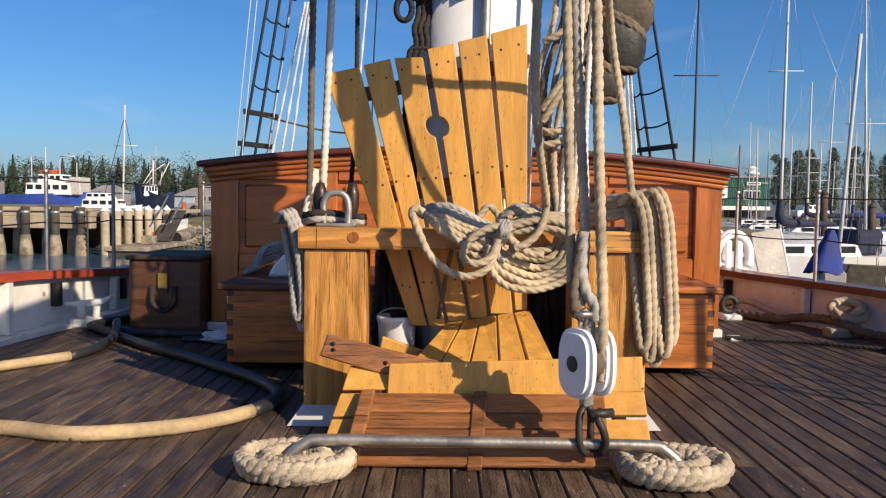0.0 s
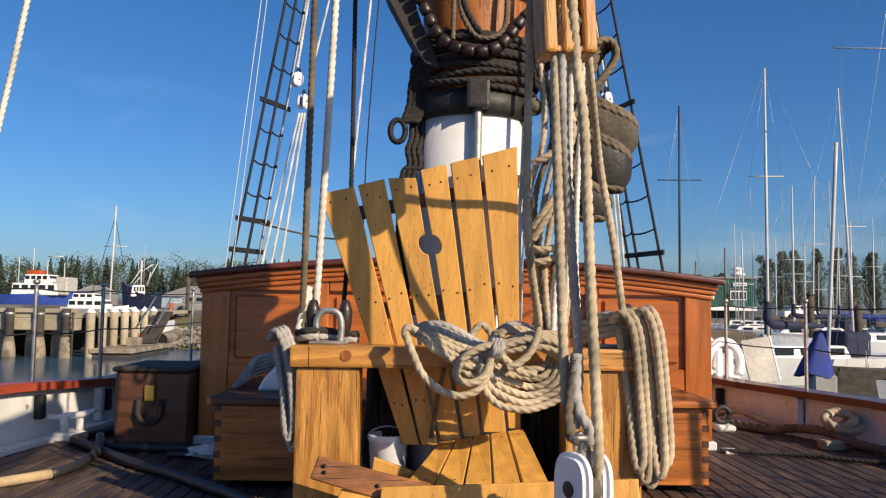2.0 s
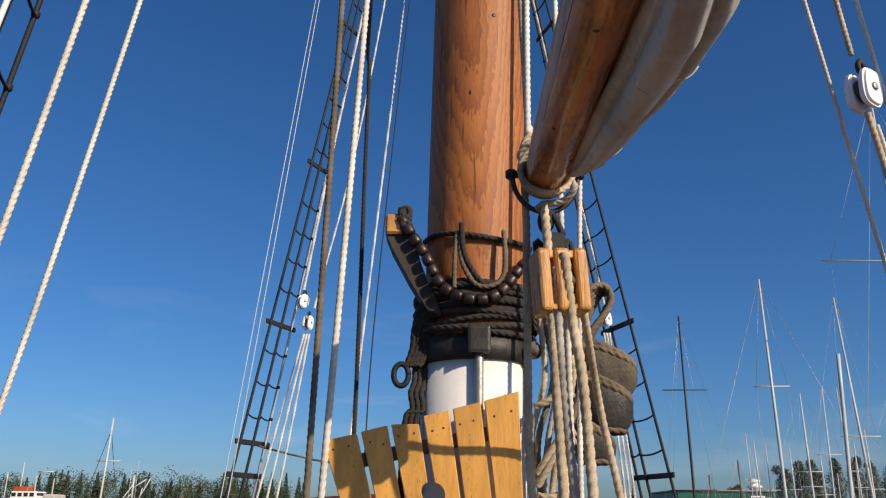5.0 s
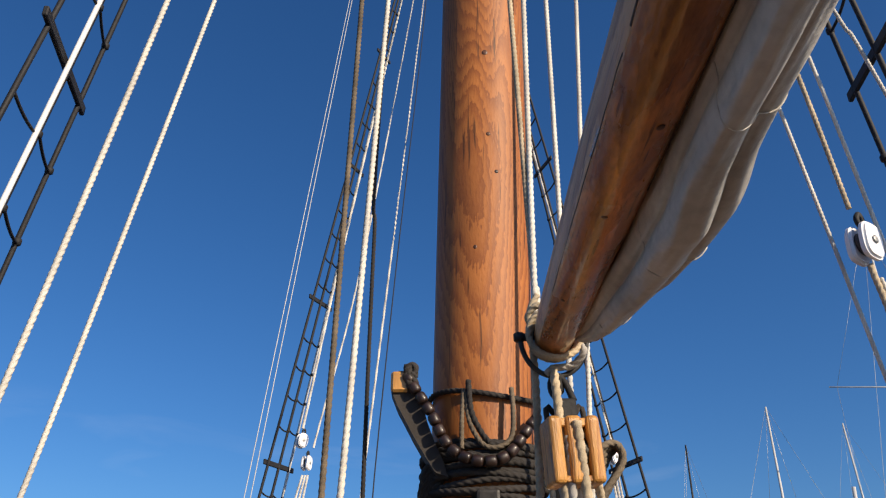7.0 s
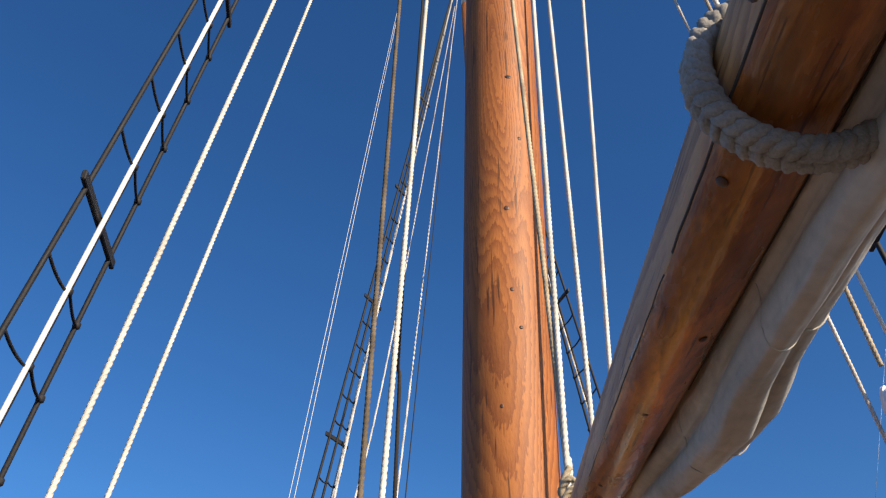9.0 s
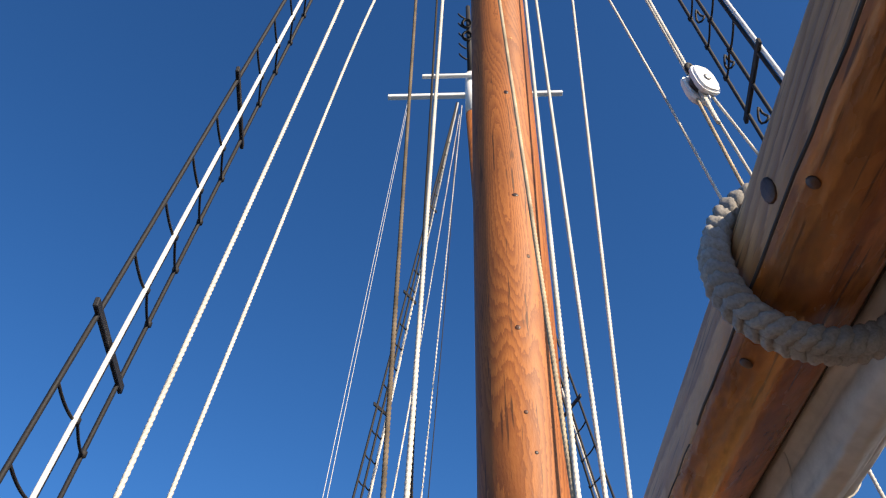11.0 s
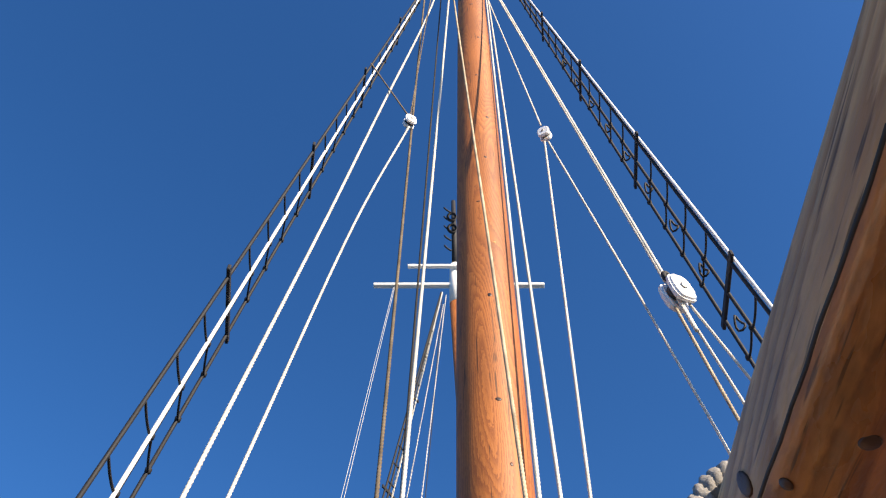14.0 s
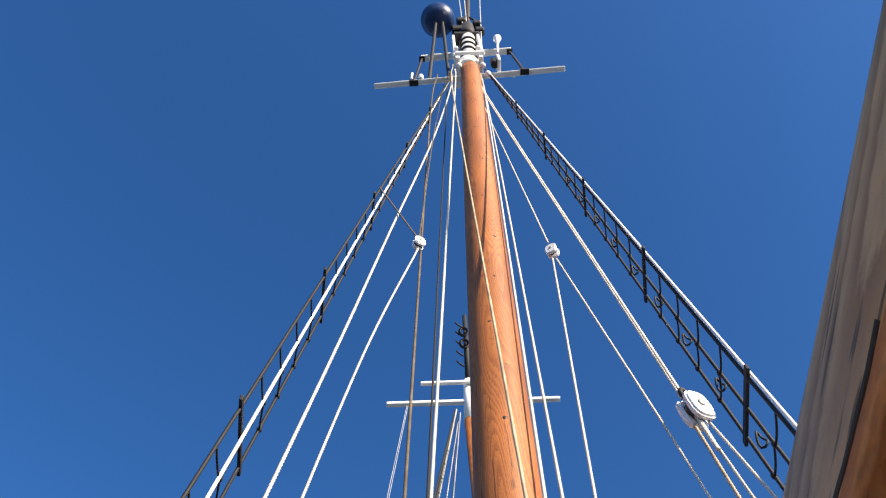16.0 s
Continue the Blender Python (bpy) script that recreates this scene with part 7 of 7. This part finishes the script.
for x0, x1, z0, z1 in ((28.9, 30.2, 1.6, 2.9), (27.6, 28.5, 1.6, 2.7), (31.2, 32.6, 3.0, 3.35)):
    part("sign", block(x0, x1, 81.8, 81.86, z0, z1, 0.0) if z0 > 2.9 else block(x0 - 1.0, x1 - 1.0, 81.78, 81.83, z0, z1, 0.0), "white", gs, "white sign board")
part("sign_mark", block(28.2, 28.9, 81.75, 81.778, 1.9, 2.05, 0.0), "black", gs)
part("sign_mark", block(28.3, 28.5, 81.75, 81.777, 2.051, 2.55, 0.0), "black", gs)
part("sign_bar", block(31.35, 32.45, 81.76, 81.798, 3.12, 3.22, 0.0), "pile", gs)
turned("roof_vent", [(0.5, 0), (0.5, 0.25), (0.75, 0.3), (0.75, 0.5), (0.4, 0.55), (0.4, 0.8), (0.6, 0.85), (0.6, 1.0), (0.1, 1.2)], (32.5, 84, 3.9), "white", gs, "white round roof vent", 14)


def yacht_at(x, y, L, turn, mast_h, mr, hullmat="white", cover=None, label="white sailing boat moored in the marina", boom_len=0.3, spreaders=(0.55,), lean=0.0, spread=0.7, mastmat="alu"):
    b = thing("sailing_boat", (x, y, WATER), label, "sailing boat", "moored sailing boats")
    T = pose(x - L * 0.08 * math.cos(radians(turn)), y - L * 0.08 * math.sin(radians(turn)), WATER - 0.4, 0, 0, turn)
    hull("hull", L, L * 0.3, L * 0.11 + 0.25, hullmat, b, m=T, stem=0.6)
    dz = L * 0.11 + 0.2
    cabin("coachroof", -L * 0.2, L * 0.2, L * 0.2, dz, dz + 0.42, b, T, "white", 0.4, 3, 0.55)
    base = T @ Vector((L * 0.08, 0, dz))
    top = Vector((base.x + lean, base.y, mast_h))
    tube("mast", [tuple(base), tuple(base.lerp(top, 0.6)), tuple(top)], mr * 0.6, mastmat, b, sides=8, step=2.0, taper=([0, 0.6, 1], [1, 1, 0.6]))
    for s in spreaders:
        c = base.lerp(top, s)
        spar(b, (c.x - spread, c.y, c.z), (c.x + spread, c.y, c.z + 0.02), 0.02, mastmat, "spreader")
    for dx in (-0.9, 0.9):
        spar(b, (base.x + dx * spread, base.y, base.z), (base.x + lean * 0.6 + dx * spread, base.y, base.lerp(top, spreaders[0]).z), 0.0045, "galv", "stay")
        spar(b, (base.x + lean * 0.6 + dx * spread, base.y, base.lerp(top, spreaders[0]).z), tuple(top), 0.0045, "galv", "stay")
    bw, st = T @ Vector((L * 0.5, 0, dz)), T @ Vector((-L * 0.5, 0, dz))
    spar(b, tuple(bw), tuple(top), 0.005, "galv", "stay")
    spar(b, tuple(st), tuple(top), 0.005, "galv", "stay")
    if cover:
        e = T @ Vector((-L * boom_len, 0, dz + 1.0))
        m0 = Vector((base.x, base.y, base.z + 1.05))
        tube("sail_cover", [tuple(m0 + Vector((0, 0, 0.7))), tuple(m0 + Vector((0, 0, 0.15))), tuple(m0.lerp(e, 0.15)), tuple(m0.lerp(e, 0.6)), tuple(e)], 0.135, cover, b, "dark canvas sail cover", sides=10, taper=([0, 0.2, 0.4, 1], [0.6, 1.1, 1.1, 0.55]))
    part("deck", block(-L * 0.46, L * 0.3, -L * 0.12, L * 0.12, dz + 0.02, dz + 0.05, 0.0, T), "greyroof", b)
    part("spray_hood", block(-L * 0.3, -L * 0.18, -L * 0.09, L * 0.09, dz + 0.051, dz + 0.85, 0.18, T, seg=3), cover or "canvas_grey", b, "canvas spray hood")
    part("hatch", block(L * 0.1, L * 0.17, -0.3, 0.3, dz + 0.42, dz + 0.48, 0.02, T), "glass", b)
    for sx in (-0.42, -0.25, 0.25, 0.42):
        for sy in (-1, 1):
            p = T @ Vector((sx * L, sy * L * 0.12, dz))
            spar(b, tuple(p), (p.x, p.y, p.z + 0.6), 0.012, "steel", "stanchion")
    return b


yacht_at(10.4, 24.5, 8.5, 195, 8.35, 0.085, cover="navycanvas", boom_len=0.16, spreaders=(0.62,), spread=0.55, label="white sailing boat with a tall mast and navy sail cover")
yacht_at(9.4, 30, 8, 100, 8.5, 0.085, "navy", spreaders=(0.3, 0.69), spread=0.85, mastmat="iron", label="dark sailing boat with a black mast and two spreaders")
yacht_at(20.6, 45, 9, 170, 7.8, 0.10, cover="navycanvas", spreaders=(0.5,), label="white sailing boat with a slender mast in the marina")
yacht_at(19.2, 36, 9, 185, 11.0, 0.10, spreaders=(0.45,), spread=0.9, lean=-0.5, label="white sailing boat with a tall leaning mast")
yacht_at(26.6, 50, 9, 175, 6.4, 0.10, cover="bluecanvas", spreaders=(0.5,), label="white sailing boat with a blue sail cover")
yacht_at(26.0, 55, 9, 165, 5.4, 0.09, spreaders=(0.55,), label="white sailing boat moored far in the marina")
yacht_at(11.3, 30.5, 7, 80, 3.1, 0.06, spreaders=(0.6,), mastmat="bark", label="small boat with a brown wooden mast")
yacht_at(11.0, 33, 7, 85, 2.7, 0.06, spreaders=(0.6,), mastmat="bark", label="small boat with a brown wooden mast")
yacht_at(32, 62, 9, 175, 6.8, 0.1, cover="bluecanvas", label="white sailing boat moored far in the marina")
yacht_at(37, 66, 9, 185, 8.5, 0.1, label="white sailing boat moored far in the marina")
yacht_at(24, 41, 10, 178, 9.0, 0.1, cover="navycanvas", lean=0.2, label="white sailing boat with navy sail cover in the marina")
yacht_at(30.5, 70, 9, 170, 7.0, 0.1, label="white sailing boat moored far in the marina")
rm = random.Random(17)
for i in range(14):
    yy = rm.uniform(48, 72)
    yacht_at(yy * rm.uniform(0.37, 0.66), yy, rm.uniform(7, 9), rm.choice((170, 180, 190, 10)), rm.uniform(4.5, 9.5), rm.uniform(0.06, 0.09), cover=rm.choice(("navycanvas", None, None)), spreaders=(rm.uniform(0.45, 0.6),), lean=rm.uniform(-0.3, 0.3), label="white sailing boat moored far in the marina")
near = yacht_at(13.6, 22, 6.5, 188, 13.6, 0.09, "canvas_grey", spreaders=(0.63,), spread=2.3, cover=None, label="pale grey sailing boat with dark cabin windows close by")
by = thing("motor_yacht", (9.5, 15, WATER), "pale grey boat with oval dark cabin windows beside the ship", "boat")
Mx = pose(14.2, 17.2, WATER - 0.72, 0, 0, 184)
hull("hull", 9, 2.8, 1.25, "alu", by, m=Mx)
cabin("coachroof", -2.2, 3.4, 2.0, 1.2, 1.72, by, Mx, "alu", 0.6, 5, 0.68)
part("deck", block(-4.2, 2.8, -1.1, 1.1, 1.251, 1.27, 0.0, Mx), "greyroof", by)
part("spray_hood", block(-3.2, -2.3, -0.9, 0.9, 1.3, 2.1, 0.2, Mx, seg=3), "navycanvas", by, "navy spray hood")
tri = thing("blue_sail_cover", (7.9, 16, 0), "bright blue canvas cover draped to a peak", "canvas cover")
V, F = [], []
for i in range(9):
    u = i / 8
    z = 0.30 - 0.85 * u
    for j in range(16):
        a = 2 * math.pi * j / 16
        w = (0.05 + 0.34 * u ** 0.8) * (1 + 0.12 * math.sin(5 * a))
        V.append((7.85 - 0.12 * u + w * math.cos(a), 16 + 0.6 * w * math.sin(a), z + 0.05 * math.sin(2 * a) * u))
for i in range(8):
    for j in range(16):
        F.append((i * 16 + j, (i + 1) * 16 + j, (i + 1) * 16 + (j + 1) % 16, i * 16 + (j + 1) % 16))
solid("canvas", V, F, "bluecanvas", tri, smooth=True)
spar(tri, (7.95, 16, -1.0), (8.25, 16, 4.2), 0.04, "alu", "pole")
part("support", block(7.6, 8.1, 15.8, 16.2, WATER, -0.52, 0.05), "greyroof", tri, "grey locker under the cover")
dockr = thing("marina_dock", (20, 38, WATER), "long low marina dock with timber piles", "dock")
part("walkway", block(7, 80, 38.0, 39.4, WATER + 0.1, WATER + 0.4, 0.02), "barnacle", dockr)
part("walkway", block(10, 90, 58.0, 59.4, WATER + 0.1, WATER + 0.4, 0.02), "barnacle", dockr)
for i, (x, y, h) in enumerate(((16.8, 39.6, 1.7), (18.2, 38, 1.4), (20.4, 37.8, 0.8), (24.0, 38, 1.0), (12.8, 38, 0.6), (22, 59, 1.6), (27, 59, 1.4), (31, 58, 1.4))):
    tube("mooring_post", [(x, y, WATER - 0.4), (x, y, h)], 0.17, "bark", dockr, sides=10, step=1)
    turned("pile_cap", [(0.2, 0), (0.2, 0.05), (0.02, 0.25)], (x, y, h + 0.002), "pile", dockr, sides=10)
car(24.5, 76, "navy", 0)
car(37.0, 80, "white", 10)

# ---- trees ----
def clump(c, s, rnd):
    """A small ragged tuft of leaf blades."""
    V, F = [], []
    for k in range(3):
        a, b = rnd.uniform(0, 6.28), rnd.uniform(-0.7, 0.7)
        d = Vector((math.cos(a) * math.cos(b), math.sin(a) * math.cos(b), math.sin(b)))
        e = d.cross(Vector((rnd.uniform(-1, 1), rnd.uniform(-1, 1), rnd.uniform(-1, 1)))).normalized()
        o = len(V)
        V += [c - d * s * 0.6, c + e * s * 0.45, c + d * s, c - e * s * 0.45]
        F.append((o, o + 1, o + 2, o + 3))
    return V, F


def conifer_chunks(x, y, z, h, rnd):
    out = []
    n = int(420 + h * 16)
    for i in range(n):
        u = rnd.random() ** 0.8
        r = h * 0.17 * (1 - u) + 0.12
        r *= 0.65 + 0.5 * abs(math.sin(u * 34))
        a = rnd.uniform(0, 6.28)
        k = rnd.uniform(0.35, 1.0)
        out.append(clump(Vector((x + r * k * math.cos(a), y + r * k * math.sin(a), z + h * (0.08 + 0.92 * u))), h * 0.045 * (1.25 - u), rnd))
    return out


def crown_chunks(x, y, z, h, w, rnd, n=240, tall=False, fine=0.12):
    out = []
    lobes = [(rnd.uniform(-0.5, 0.5) * w, rnd.uniform(-0.5, 0.5) * w, rnd.uniform(0.3, 0.95) * h, rnd.uniform(0.22, 0.42) * w) for _ in range(9)]
    if tall:
        lobes = [(rnd.uniform(-0.22, 0.22) * w, rnd.uniform(-0.22, 0.22) * w, (0.12 + 0.8 * i / 10) * h, w * (0.28 + 0.30 * math.sin(math.pi * min(1, 0.15 + i / 11.5)))) for i in range(11)]
    for i in range(n):
        lx, ly, lz, lr = rnd.choice(lobes)
        d = Vector((rnd.gauss(0, 1), rnd.gauss(0, 1), rnd.gauss(0, 1.15))).normalized() * lr * rnd.uniform(0.5, 1.08)
        out.append(clump(Vector((x + lx + d.x, y + ly + d.y, z + lz + d.z)), fine * w * rnd.uniform(0.6, 1.3), rnd))
    return out


rt = random.Random(11)
con, brd, trk = [], [], []
for i in range(190):
    x = -230 + 195 * (i + rt.uniform(-0.4, 0.4)) / 190
    y = 205 + rt.uniform(-8, 30)
    h = rt.uniform(8.8, 12.2) * (y / 205)
    if rt.random() < 0.7:
        con += conifer_chunks(x, y, LAND, h, rt)
    else:
        brd += crown_chunks(x, y, LAND + 1, h * 0.86, h * 0.62, rt, 800, fine=0.036)
    trk.append(sweep([(x, y, LAND - 0.2), (x, y, LAND + h * 0.55)], 0.22, 6, 2.0))
for i in range(26):
    x = 52 + 7.5 * i + rt.uniform(-3, 3)
    y = 215 + rt.uniform(-8, 20)
    con += conifer_chunks(x, y, LAND, rt.uniform(7, 10), rt)
for name, ch, m, lab in (("far_conifers", con, "conifer", "dense row of dark green conifers along the far shore"), ("far_broadleaf_trees", brd, "broadleaf", "green broadleaf trees among the conifers on the far shore"), ("far_tree_trunks", trk, "bark", "brown trunks of the trees along the far shore")):
    v, f = join(ch)
    tagged(solid(name, v, f, m), lab, "trees", kind="stuff")
for i, (x, h, w) in enumerate(((63.2, 10.8, 3.6), (66.8, 11.6, 4.0), (69.6, 12.0, 3.6), (73.2, 12.4, 3.4), (77.0, 12.6, 3.8), (79.8, 11.8, 3.6), (83.6, 11.6, 4.2), (88.0, 12.0, 4.0), (92.0, 12.4, 4.0), (97.0, 12.0, 4.5), (54.5, 7.0, 3.5))):
    t = thing("poplar_tree", (x, 150, LAND), "tall dark green poplar tree beyond the marina", "tree", "poplars")
    tube("trunk", [(x, 150, LAND - 0.2), (x + 0.2, 150, h * 0.4), (x, 150, h * 0.85)], 0.35, "bark", t, sides=8, step=1.5, taper=([0, 1], [1, 0.2]))
    for k in range(5):
        a = k * 1.3
        tube("limb", [(x, 150, h * (0.15 + 0.12 * k)), (x + 0.9 * math.cos(a), 150 + 0.9 * math.sin(a), h * (0.3 + 0.12 * k))], 0.09, "bark", t, sides=5, step=1)
    v, f = join(crown_chunks(x, 150, LAND + 0.4, h, w * 0.82, rt, 3400, tall=True, fine=0.062))
    solid("crown", v, f, "poplar", t)

# ---- deck planks ----
PW, GAP = 0.069, 0.0045
plank_meshes = {}


def plank_mesh(length):
    key = round(length, 2)
    if key not in plank_meshes:
        w, h, b = PW / 2, 0.03, 0.004
        prof = [(-w, -h), (-w, -b), (-w + b, 0), (w - b, 0), (w, -b), (w, -h)]
        V = [(x, y, z) for y in (0, length) for x, z in prof]
        F = [(i, (i + 1) % 6, 6 + (i + 1) % 6, 6 + i) for i in range(6)] + [(5, 4, 3, 2, 1, 0), (6, 7, 8, 9, 10, 11)]
        me = bpy.data.meshes.new("plank")
        me.from_pydata(V, [], F)
        me.materials.append(M["deck"])
        plank_meshes[key] = me
    return plank_meshes[key]


rp = random.Random(7)
for k in range(-38, 41):
    x = 0.067 + k * (PW + GAP)
    reach = [y for y in np.arange(-5.0, 12.6, 0.1) if side(LEFT, y) + 0.05 < x - PW / 2 and x + PW / 2 < side(RIGHT, y) - 0.05]
    if not reach:
        continue
    y, end = reach[0] + rp.choice((0, 0.5, 1.0, 1.5)) * 0, reach[-1]
    while y < end - 0.3:
        L = min(rp.choice((2.4, 3.2, 4.0, 4.8)), end - y)
        L = round(L, 1)
        ob = new("plank", plank_mesh(L))
        ob.matrix_basis = Matrix.Translation((x, y, rp.uniform(-0.0012, 0.0012)))
        adopt(ob, deck)
        y += L + 0.004
